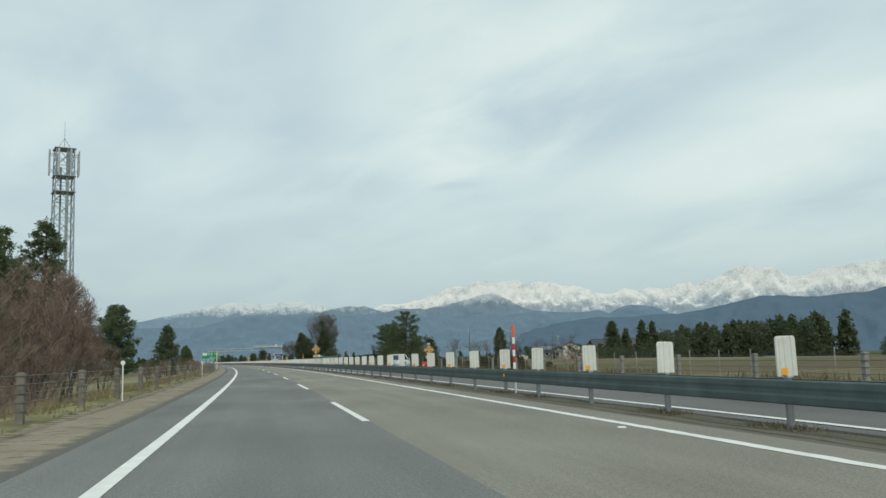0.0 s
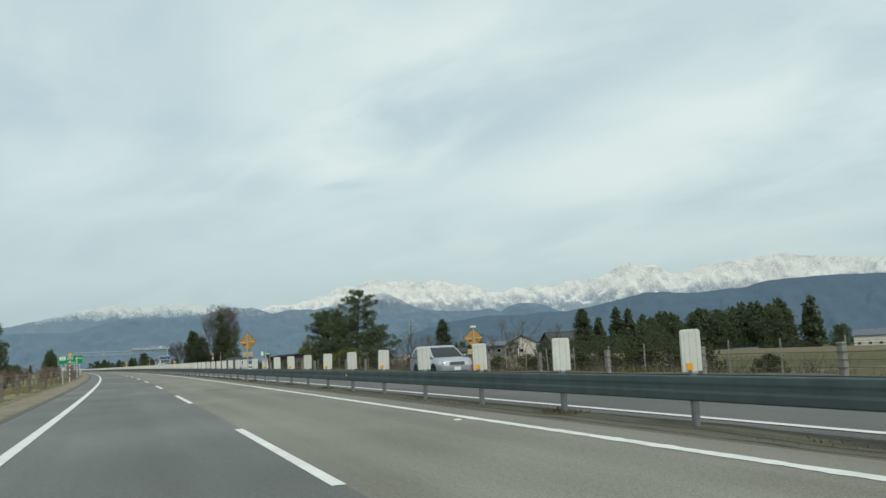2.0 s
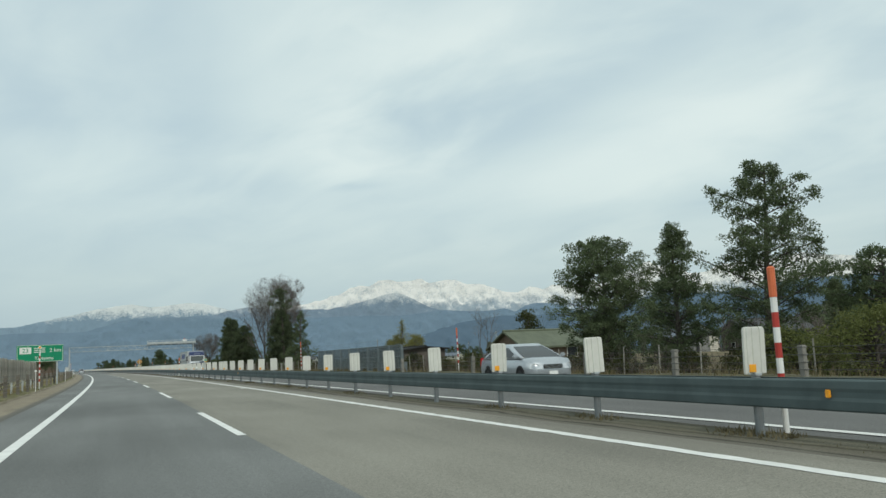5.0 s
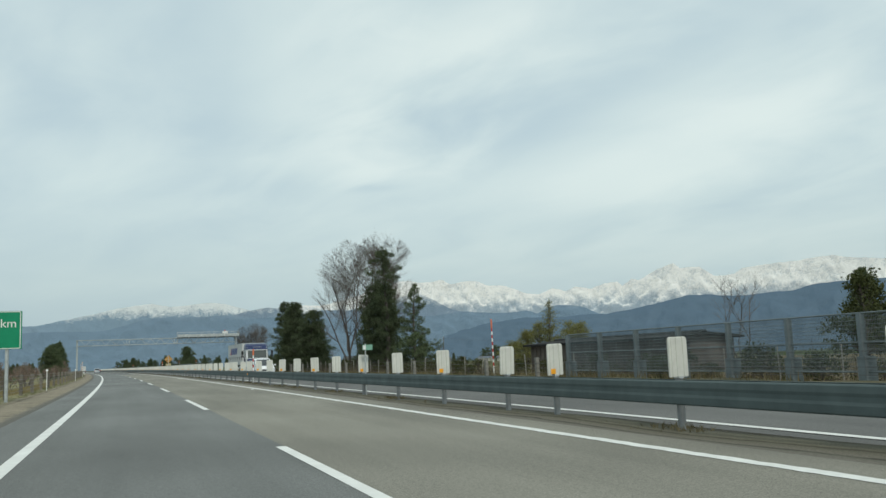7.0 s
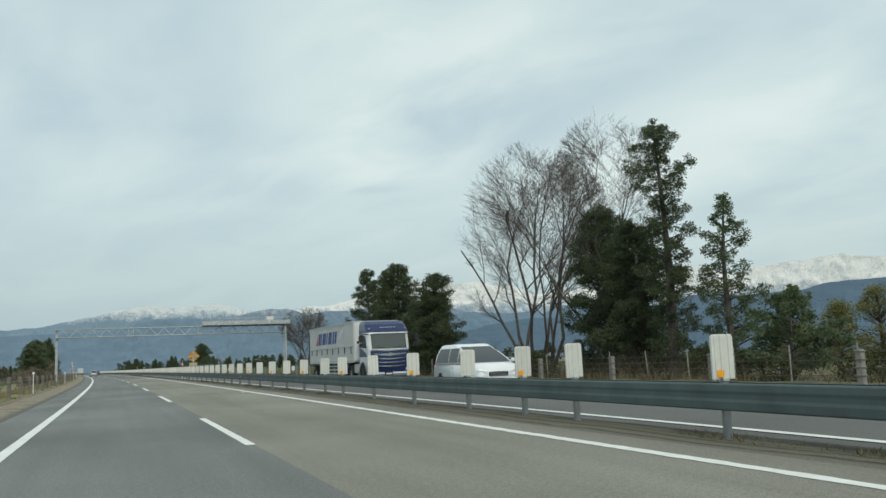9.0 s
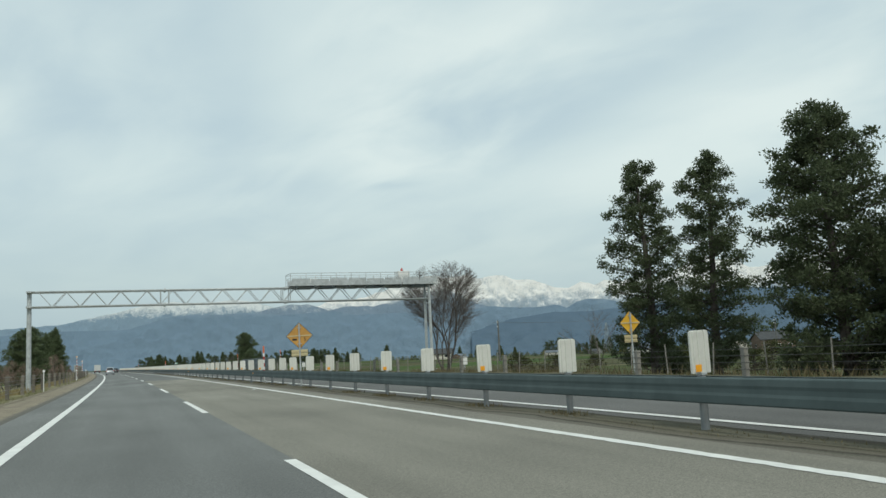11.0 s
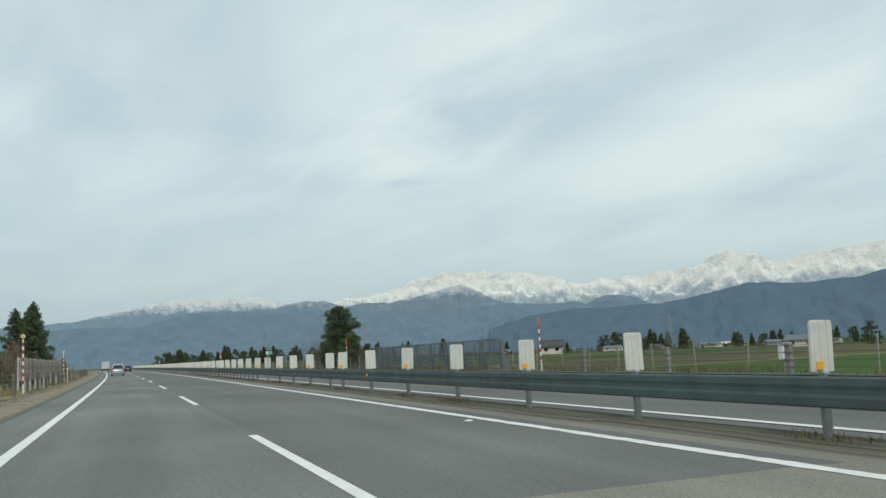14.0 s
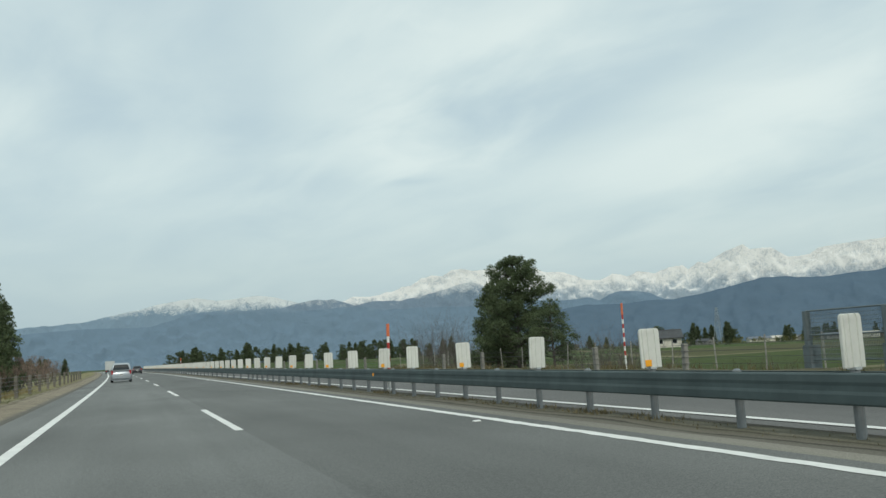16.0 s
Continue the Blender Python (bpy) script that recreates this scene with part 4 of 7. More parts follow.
def spreading(seed, height, width, stems=7, mat="twig", thick=0.12, flare=1.0, foot=0.2, depth=4, twig_r=0.009):
    """A leafless broad tree: stems that fan out from one foot and bend upward, side branches and fine twigs, all ending on a rounded crown."""
    r = random.Random(seed)
    limb, twig = Build(), Build()
    mid, rx, rz = height * 0.56, width / 2, height * 0.46

    def room(p, d):
        """How far the crown's outline lies ahead."""
        a = (d.x / rx) ** 2 + (d.y / rx) ** 2 + (d.z / rz) ** 2
        b = p.x * d.x / rx ** 2 + p.y * d.y / rx ** 2 + (p.z - mid) * d.z / rz ** 2
        c = (p.x / rx) ** 2 + (p.y / rx) ** 2 + ((p.z - mid) / rz) ** 2 - 1
        q = b * b - a * c
        return (-b + q ** 0.5) / a if q > 0 else 0.0

    def branch(p, d, L, w, level):
        n = (9, 6, 4, 2, 1)[level]
        w0 = w
        for k in range(n):
            bend = Vector((r.gauss(0, 0.14), r.gauss(0, 0.14), r.gauss(0, 0.03) + (0.05, 0.06, 0.06, 0.03, 0.0)[level]))
            d = (d + bend).normalized()
            q = p + d * (L / n)
            if level < 2 and (q.x / rx) ** 2 + (q.y / rx) ** 2 + ((q.z - mid) / rz) ** 2 > 1.12 and q.z > mid * 0.7:
                break
            w1 = max(0.007, w0 * (1 - 0.8 * (k + 1) / n))
            if level < 3:
                (limb if level < 2 else twig).tube(p, q, w, w1, n=(7, 5, 3)[level], cap=False)
            else:
                twig.twig(p, p + (q - p) * 1.25, w)
            p, w = q, w1
            f = (k + 1) / n
            if level < depth and (level > 0 or k > 1):
                for _ in range((1 if k < 5 else 2, 2, 2 if k % 2 else 3, 1)[level]):
                    an = r.uniform(0, 2 * math.pi)
                    s = Vector((math.cos(an), math.sin(an), r.uniform(-0.3, 0.2)))
                    out = Vector((p.x, p.y, 0))
                    if out.length > 0.3 and s.dot(out) < 0 and r.random() < 0.55:
                        s = s + out.normalized()
                    nd = (d * 0.8 + s * r.uniform(0.4, 0.75)).normalized()
                    m = min(room(p, nd) * r.uniform(0.55, 1.2) + 0.25, L * r.uniform(0.35, 0.6))
                    if m > 0.22:
                        branch(p, nd, m, max(twig_r, w * r.uniform(0.5, 0.7)), level + 1)

    for k in range(stems):
        an = 2 * math.pi * (k + r.random() * 0.6) / stems
        out = Vector((math.cos(an), math.sin(an), 0))
        d = (Vector((0, 0, 1)) + out * (width / height) * flare * (0.2 + 0.55 * ((k * 0.618) % 1))).normalized()
        p = out * foot + Vector((0, 0, -0.2))
        limb.tube((0, 0, -0.5), p + d * 0.1, thick * 1.3, thick, n=7)
        branch(p, d, max(height * 0.5, room(Vector((0, 0, mid * 0.4)), d) + mid * 0.35) * r.uniform(0.9, 1.0), thick * r.uniform(0.7, 1.2), 0)
    return limb.mesh("trunk", "bark"), twig.mesh("crown", mat)


def thicket(seed, width, height, count, mat="red_twig"):
    """A shrub of many thin bent stems."""
    r = random.Random(seed)
    b = Build()
    for _ in range(count):
        p = Vector((r.gauss(0, width * 0.3), r.gauss(0, width * 0.3), -0.2))
        d = Vector((p.x * 0.25 + r.gauss(0, 0.25), p.y * 0.25 + r.gauss(0, 0.25), 1)).normalized()
        L, w = height * r.uniform(0.5, 1.05) / 3, r.uniform(0.008, 0.02)
        for k in range(3):
            q = p + d * L
            b.tube(p, q, w, w * 0.65, n=3, cap=False)
            for _ in range(2):
                e = (d + Vector((r.gauss(0, 0.6), r.gauss(0, 0.6), 0.1))).normalized()
                b.twig(q, q + e * L * r.uniform(0.5, 0.9), w * 0.55)
            p, d, w = q, (d + Vector((r.gauss(0, 0.22), r.gauss(0, 0.22), 0))).normalized(), w * 0.65
    return b.mesh("thicket", mat)


def plant(name, meshes, label, category, m, group=""):
    t = thing(name, label, category, group, m=m)
    for me, nm in zip(meshes, ("trunk", "crown") if len(meshes) == 2 else ("thicket",)):
        ob = part(nm, me, "", t)
        if nm == "thicket":
            ob["kind"] = "stuff"
    return t


def spot(s, d, z=None, turn=0.0, scale=1.0):
    if z is None:
        z = float(np.interp(d, (-24, -11.7, -8.7, -7.3, 15.6, 17.5, 20.3, 24.3, 60), (GROUND - 0.28, -0.6, -0.18, 0.0, 0.0, 0.03, -0.32, GROUND + 0.25, GROUND + 0.67))) - 0.05
    return post_at(s, d, z, turn) @ Matrix.Scale(scale, 4)


# trees of the group by the brown shed
plant("pine_tree", tufted(11, 10.2, 3.4, "pine", 0.1, 62, 0.5, tuft=0.33, per=52, leaf=0.13, ragged=0.65, fill=1.0, clump=0.25), "tall dark pine with separate pads of needles", "tree", spot(166.5, 26.5))
plant("evergreen_tree", tufted(12, 8.5, 4.0, "column", 0.04, 78, 0.5, tuft=0.33, per=50, leaf=0.14, ragged=0.6, fill=1.6), "dense dark evergreen tree with an uneven crown", "tree", spot(180.1, 26.0))
plant("evergreen_tree", tufted(13, 8.2, 2.9, "cone", 0.05, 64, 0.5, tuft=0.31, per=50, leaf=0.13, ragged=0.6, fill=1.4), "dark conifer with ragged limbs beside the pine", "tree", spot(172.0, 25.4))
plant("evergreen_tree", tufted(14, 5.2, 2.8, "pine", 0.15, 40, 0.35, tuft=0.32, per=46, leaf=0.14, ragged=0.6, fill=0.8), "low dark evergreen beside the tall pine", "tree", spot(160.7, 27.36))
plant("shrub", rounded(15, 2.6, 2.6, "olive_leaf", 0.11, 90, 110, 0.03), "olive-green leafy shrub below the pine", "shrub", spot(156.9, 22.5))
plant("shrub", rounded(16, 1.9, 2.0, "olive_leaf", 0.11, 60, 100, 0.03), "olive-green leafy shrub on the verge", "shrub", spot(160.4, 22.2))
for k, (s, d, h) in enumerate(((151.5, 24.37, 3.2), (146.3, 25.8, 3.6), (170.8, 22.48, 2.2), (177.7, 22.11, 2.0), (184.6, 22.75, 2.2))):
    plant("bare_shrub", [thicket(40 + k, 2.4, h, 60, "twig")], "leafless grey-brown shrub on the verge", "shrub", spot(s, d))
plant("bare_tree", bare(17, 7.2, 1.2, 3, 5, "twig", 0.014), "leafless spreading tree behind the verge", "tree", spot(150.8, 40.82))

# dark cedars farther on
ced_a = tufted(21, 12.0, 2.4, "egg", 0.03, 84, 0.45, "cedar_leaf", 0.34, 38, 0.15, 0.5, 1.5, 0.3)
ced_b = tufted(22, 10.7, 3.0, "egg", 0.02, 100, 0.45, "cedar_leaf", 0.36, 38, 0.15, 0.35, 2.0, 0.35)
ced_c = tufted(23, 9.1, 2.9, "egg", 0.02, 84, 0.45, "cedar_leaf", 0.38, 38, 0.15, 0.45, 2.0, 0.4)
plant("cedar_tree", ced_a, "tall dark green cedar in a dense group", "tree", spot(325.8, 24.5), "cedar group")
plant("cedar_tree", ced_b, "dark green cedar in a dense group", "tree", spot(311.2, 23.0), "cedar group")
plant("cedar_tree", ced_c, "shorter dark green cedar in a dense group", "tree", spot(305.0, 23.8), "cedar group")
plant("cedar_tree", ced_c, "shorter dark green cedar in a dense group", "tree", spot(309.5, 25.6, turn=70, scale=0.86), "cedar group")
plant("cedar_tree", ced_a, "tall dark green cedar in a dense group", "tree", spot(320.4, 24.3, turn=110, scale=0.93), "cedar group")

# bare zelkovas and tall conifers
plant("bare_tree", spreading(31, 16.6, 11.4, 9, thick=0.13, flare=0.8, foot=0.7), "tall leafless tree with fanned grey branches", "tree", spot(290.2, 26.2))
plant("bare_tree", spreading(32, 16.4, 8.6, 4, thick=0.10, flare=0.7), "tall leafless tree with fanned grey branches", "tree", spot(282.0, 27.3))
plant("conifer_tree", tufted(33, 13.9, 1.9, "spire", 0.06, 58, 0.35, "cedar_leaf", 0.30, 52, 0.12, 0.75, 0.7, 0.62), "tall thin conifer with gaps between its limbs", "tree", spot(272.8, 24.7))
plant("conifer_tree", tufted(34, 10.8, 3.1, "egg", 0.02, 96, 0.5, "cedar_leaf", 0.35, 46, 0.14, 0.4, 2.2, 0.4), "dense dark green conifer with a broad crown", "tree", spot(281.0, 26.4))
plant("conifer_tree", tufted(35, 9.8, 2.9, "cone", 0.08, 46, 0.4, "pine_leaf", 0.28, 52, 0.12, 0.75, 0.6), "layered green conifer at the end of the group", "tree", spot(271.4, 27.4))
plant("conifer_tree", tufted(36, 4.2, 3.0, "cone", 0.12, 22, 0.35, tuft=0.3, ragged=0.6, fill=0.4), "low spreading pine beside the tall conifers", "tree", spot(264.8, 24.92))
plant("conifer_tree", tufted(37, 9.2, 2.8, "egg", 0.02, 84, 0.5, "cedar_leaf", 0.34, 46, 0.14, 0.5, 2.0, 0.4), "dense dark green conifer", "tree", spot(277.0, 25.3))
for k, (s, d, sc) in enumerate(((277.1, 46.58, 1.24), (279.6, 46.49, 0.86), (283.2, 46.57, 0.72), (273.7, 47.55, 0.84), (270.5, 46.47, 0.82), (288.6, 47.2, 0.5))):
    plant("bamboo_clump", conifer(50 + k, 6.3 * sc, 2.0, 0.03, 0.8, 0.6, "bamboo_leaf", 0.75, 0.16) if sc > 1 else rounded(50 + k, 6.0 * sc, 2.5, "bamboo_leaf", 0.15, 70, 90, 0.06), "yellow-green bamboo clump behind the verge", "shrub", spot(s, d))
plant("bare_tree", bare(52, 8.5, 1.2, 3, 5, "twig", 0.014), "leafless tree over the old shed", "tree", spot(244.8, 47.42))
plant("evergreen_tree", rounded(53, 6.2, 3.2, "broad_leaf", 0.26, 70, 60), "dark round evergreen behind the panel fence", "tree", spot(231, 46.82))

# by the gantry and beyond
plant("bare_tree", spreading(61, 9.4, 7.6, 6, thick=0.09), "leafless tree with spreading stems beside the gantry", "tree", spot(355.4, 23.9))
plant("bare_tree", bare(62, 5.6, 1.3, 3, 5, "twig", 0.016), "small leafless orchard tree", "tree", spot(348.8, 34.63))
plant("bare_tree", bare(63, 5.2, 1.3, 3, 5, "twig", 0.016), "small leafless orchard tree", "tree", spot(341.4, 36.07))
plant("evergreen_tree", tufted(64, 8.0, 2.9, "egg", 0.06, 76, 0.5, tuft=0.33, per=50, leaf=0.14, ragged=0.55, fill=1.5, clump=0.25), "dark evergreen tree standing alone by the road", "tree", spot(467.6, 23.5))
plant("evergreen_tree", tufted(65, 6.7, 2.4, "cone", 0.04, 60, 0.4, tuft=0.34, fill=1.3), "dark green conifer beside the larger evergreen", "tree", spot(473.2, 24.4))
plant("shrub", tufted(66, 4.6, 2.5, "cone", 0.2, 26, 0.35, tuft=0.3, per=46, leaf=0.13, ragged=0.6, fill=0.6), "low pine limb spreading beside the evergreen", "shrub", spot(463.0, 23.8))
for k, (s, d, h) in enumerate(((489, 25.61, 5.6), (484.8, 25.03, 5.0), (494, 26.19, 5.0), (480, 24.6, 4.0), (461, 24.97, 3.0), (457.7, 25.39, 2.6), (455, 24.2, 2.4))):
    plant("bare_shrub", [thicket(70 + k, 3.4, h, 90, "twig")], "leafless brown shrub beside the evergreen", "shrub", spot(s, d))
surface("blossom", (0.52, 0.42, 0.40), 0.8, vary=0.2, scale=3, fine=20, bump=0.0)
_limb, _twigs = bare(75, 2.9, 1.6, 7, 5, "red_twig", 0.02, 2)
bs = plant("blossom_shrub", (_limb, _twigs), "leafless shrub with a few pale pink blossoms on the field edge", "shrub", spot(75.2, 21.95))
_rb = random.Random(75)
_ends = [v.co + Vector((_rb.gauss(0, 0.04), _rb.gauss(0, 0.04), _rb.gauss(0, 0.04))) for v in _twigs.vertices if v.co.z > 0.5 and _rb.random() < (0.07 if v.co.x < 0.2 and v.co.z < 1.7 else 0.02)]
part("blossoms", leaves("blossoms", _ends, 0.07, "blossom", 0.0, 75, 0.9), "", bs, "pale pink blossoms")["kind"] = "stuff"

# brown scrub and low bushes along the boundary fence
scrub = [thicket(300 + k, 4.2, 1.9, 46, "scrub_twig") for k in range(5)]
low_bush = [rounded(310 + k, 1.7, 1.7, "broad_leaf", 0.17, 34, 34, 0.02) for k in range(3)]
_sr = random.Random(77)
for k in range(98):
    s = 86 + 1.83 * k + _sr.uniform(-0.8, 0.8)
    q = _sr.uniform(0.6, 1.1) * (0.75 if s < 104 else 1.0)
    plant("bare_shrub", [scrub[k % 5]], "leafless brown scrub along the boundary fence", "shrub", spot(s, _sr.uniform(20.8, 24.5), turn=_sr.uniform(0, 360), scale=q), "scrub along the fence")
for k in range(84):
    s = 92 + 2.05 * k + _sr.uniform(-1.2, 1.2)
    plant("shrub", low_bush[k % 3], "low olive-green bush along the boundary fence", "shrub", spot(s, _sr.uniform(21.5, 27), turn=_sr.uniform(0, 360), scale=_sr.uniform(0.5, 1.0)), "bushes along the fence")
for k in range(48):
    s = 288 + 4.2 * k + _sr.uniform(-1.5, 1.5)
    plant("bare_shrub", [scrub[k % 5]], "leafless brown scrub along the boundary fence", "shrub", spot(s, _sr.uniform(20.8, 23), turn=_sr.uniform(0, 360), scale=_sr.uniform(0.2, 0.5) if s > 350 else _sr.uniform(0.6, 1.0)), "scrub along the fence")

for k in range(26):
    s = 289 + 2.4 * k + _sr.uniform(-1.2, 1.2)
    plant("shrub", low_bush[k % 3], "low dark bush in the old orchard", "shrub", spot(s, _sr.uniform(24, 42), turn=_sr.uniform(0, 360), scale=_sr.uniform(0.5, 0.95)), "orchard bushes")

for k in range(22):
    plant("bare_shrub", [scrub[k % 5]], "leafless dark brown scrub below the tall trees", "shrub", spot(263 + 1.5 * k + _sr.uniform(-0.6, 0.6), _sr.uniform(21.0, 24.5), turn=_sr.uniform(0, 360), scale=_sr.uniform(0.7, 1.1)), "scrub below the trees")
for k in range(12):
    plant("shrub", low_bush[k % 3], "low dark bush below the tall trees", "shrub", spot(266 + 2.7 * k + _sr.uniform(-0.8, 0.8), _sr.uniform(22.5, 26.0), turn=_sr.uniform(0, 360), scale=_sr.uniform(0.6, 1.0)), "bushes below the trees")

# left side
plant("cedar_tree", tufted(81, 12.0, 1.9, "egg", 0.1, 70, 0.4, tuft=0.34, per=24, leaf=0.2, clump=0.3), "tall dark green conifer behind the shrubs", "tree", spot(73, -15.8))
plant("cedar_tree", tufted(82, 9.9, 2.0, "column", 0.08, 66, 0.4, tuft=0.34, per=24, leaf=0.2, clump=0.3), "dark green conifer behind the shrubs", "tree", spot(60.5, -15.6))
plant("cedar_tree", tufted(83, 9.4, 2.4, "column", 0.08, 66, 0.4, tuft=0.34, per=24, leaf=0.2, clump=0.3), "dark green conifer behind the shrubs", "tree", spot(53, -14.6))
plant("evergreen_tree", tufted(84, 7.9, 3.0, "egg", 0.12, 62, 0.45, tuft=0.34, per=28, leaf=0.2, ragged=0.6, clump=0.3), "ragged dark evergreen with a pointed top", "tree", spot(102.1, -14.85))
plant("evergreen_tree", tufted(85, 8.4, 2.8, "cone", 0.06, 60, 0.35, tuft=0.36, per=24, leaf=0.23), "dark evergreen behind the shrubs", "tree", spot(160.6, -14.25))
red_bush = [spreading(90 + k, 6.0, 5.0, 5, "red_twig", 0.06, 1.0, 0.5, 3, 0.013) for k in range(3)]
red_small = [spreading(95 + k, 6.0, 6.0, 4, "red_twig", 0.08, 1.2, 0.5, 2, 0.024) for k in range(3)]
for k, (s, d, h) in enumerate(((46, -11.9, 4.6), (53, -12.9, 6.2), (60, -14.2, 7.4), (66, -14.9, 8.0), (72, -15.7, 8.4), (80, -17.6, 8.6), (89, -19.5, 8.8), (57, -11.9, 4.8), (64, -13.0, 6.0), (75, -14.6, 5.4), (69, -12.8, 4.2), (50, -11.0, 3.4), (83, -13.4, 3.6), (60, -11.0, 3.2))):
    plant("bare_shrub", red_bush[k % 3], "tall leafless reddish-brown shrub with a cloud of fine twigs", "shrub", spot(s, d, turn=71 * k, scale=h / 6.0), "reddish shrubs")
for k, (s, d, h) in enumerate(((37, -10.102, 1.8), (42, -10.64, 2.4), (48, -10.85, 2.6))):
    plant("bare_shrub", [thicket(180 + k, 3.0, h, 140)], "leafless brown shrub behind the cable fence", "shrub", spot(s, d), "reddish shrubs")
for k in range(78):
    s = 88 + k * 6.2 + rng.uniform(-2, 2)
    if 408 < s < 455 or 340 < s < 352:
        continue
    plant("bare_shrub", red_small[k % 3], "leafless reddish-brown shrub behind the cable fence", "shrub", spot(s, -11.0 - rng.uniform(0, 3), turn=53 * k, scale=(rng.uniform(1.6, 2.4) if s < 130 else rng.uniform(2.0, 3.2)) / 6.0), "reddish shrubs along the fence")

for k in range(26):
    s = 458 + 5.6 * k + rng.uniform(-1.5, 1.5)
    plant("bare_shrub", red_small[k % 3], "tall leafless reddish shrub behind the cable fence", "shrub", spot(s, -11.8 - rng.uniform(0, 4.5), turn=47 * k, scale=rng.uniform(0.5, 0.8)), "reddish shrubs ahead")
lc = tufted(151, 11.2, 2.6, "cone", 0.04, 60, 0.3, tuft=0.42, leaf=0.32, per=18)
plant("cedar_tree", tufted(150, 9.3, 3.2, "column", 0.03, 80, 0.3, tuft=0.38, per=24, leaf=0.23), "dark green conifer beside the slatted fence", "tree", spot(437, -14.52))
plant("cedar_tree", tufted(152, 8.2, 3.0, "column", 0.03, 70, 0.3, tuft=0.38, per=24, leaf=0.23), "dark green conifer beside the slatted fence", "tree", spot(425, -14.41))
for s, d, k, t in ((485.5, -12.6, 0.87, 0), (502, -13.49, 1.08, 60), (511, -14.71, 1.05, 130), (517, -13.84, 0.9, 200), (493, -15.17, 0.95, 260)):
    plant("cedar_tree", lc, "tall dark green conifer beside the road", "tree", spot(s, d, turn=t, scale=k), "conifers beside the road")

# ---- grass ----
def blades(name, bands, mat, label, seed, n):
    r = np.random.default_rng(seed)
    v, f = [], []
    tot = sum((b[1] - b[0]) * (b[3] - b[2]) for b in bands)
    for s0, s1, d0, d1, h in bands:
        for _ in range(int(n * (s1 - s0) * (d1 - d0) / tot)):
            s, d = r.uniform(s0, s1), r.uniform(d0, d1)
            if noise.noise((s * 0.25, d * 0.5, seed * 0.1)) < -0.12:
                continue
            z = float(np.interp(d, (-11.7, -8.7, -7.3, -6.3, -4.75, 4.95, 5.74, 6.3, 15.6, 17.5, 20.3), (-0.6, -0.2, 0.02, 0.0, -0.04, -0.06, -0.03, -0.06, -0.02, 0.0, -0.35)))
            p = at(s, d, z)
            q = Vector((r.normal(0, 0.3), r.normal(0, 0.3), 1)) * h * r.uniform(0.4, 1.1)
            w = Vector((r.normal(), r.normal(), 0)).normalized() * (0.010 + 0.03 * h)
            k = len(v)
            v += [p - w, p + w, p + q]
            f.append((k, k + 1, k + 2))
    me = bpy.data.meshes.new(name)
    me.from_pydata([tuple(p) for p in v], [], f)
    me.materials.append(MATS[mat])
    return tagged(new(name, me), label, "grass", "", "stuff")


blades("dry_grass", ((20, 480, -9.6, -7.2, 0.42),), "dry_grass", "dry straw-coloured grass along the roadside fence", 1, 30000)
blades("verge_weeds", ((30, 480, 16.8, 19.4, 0.45),), "dull_grass", "dull dry grass beyond the oncoming lanes", 4, 21000)
blades("green_grass", ((18, 480, -7.5, -6.45, 0.11), (25, 480, 16.1, 17.9, 0.14)), "green_grass", "short green grass on the verge", 2, 34000)
blades("median_weeds", ((20, 480, 5.3, 6.1, 0.06),), "dull_grass", "sparse weeds along the median posts", 3, 12000)

# grass tufts that grow round the feet of the median posts
_v, _f, _tr = [], [], random.Random(12)
for s in posts:
    if not 15 < s < 475 or _tr.random() < 0.5:
        continue
    for _ in range(_tr.randint(60, 260)):
        p = at(s + bell(_tr, 0.42), RAIL_D + bell(_tr, 0.16) - 0.08, 0.0)
        q = Vector((_tr.gauss(0, 0.4), _tr.gauss(0, 0.5), 1)) * _tr.uniform(0.025, 0.11)
        w = Vector((_tr.gauss(0, 1), _tr.gauss(0, 1), 0)).normalized() * 0.012
        _f.append((len(_v), len(_v) + 1, len(_v) + 2))
        _v += [tuple(p - w), tuple(p + w), tuple(p + q)]
_me = bpy.data.meshes.new("post_weeds")
_me.from_pydata(_v, [], _f)
_me.materials.append(MATS["dull_grass"])
tagged(new("post_weeds", _me), "small tufts of dull dry grass round the median posts", "grass", "", "stuff")

# white studs beside the edge line
for k in range(10):
    st_ = thing("road_stud", "small white road stud beside the edge line", "road stud", "road studs", m=post_at(25.3 + 50.2 * k, 3.6, 0.004))
    part("body", Build().sweep([[(x, yy, zz) for x, yy in ((-0.06, -0.05), (0.06, -0.05), (0.06, 0.05), (-0.06, 0.05))] for zz in (0.0, 0.012)] + [[(-0.045, -0.03, 0.022), (0.045, -0.03, 0.022), (0.045, 0.03, 0.022), (-0.045, 0.03, 0.022)]]), "white_paint", st_)

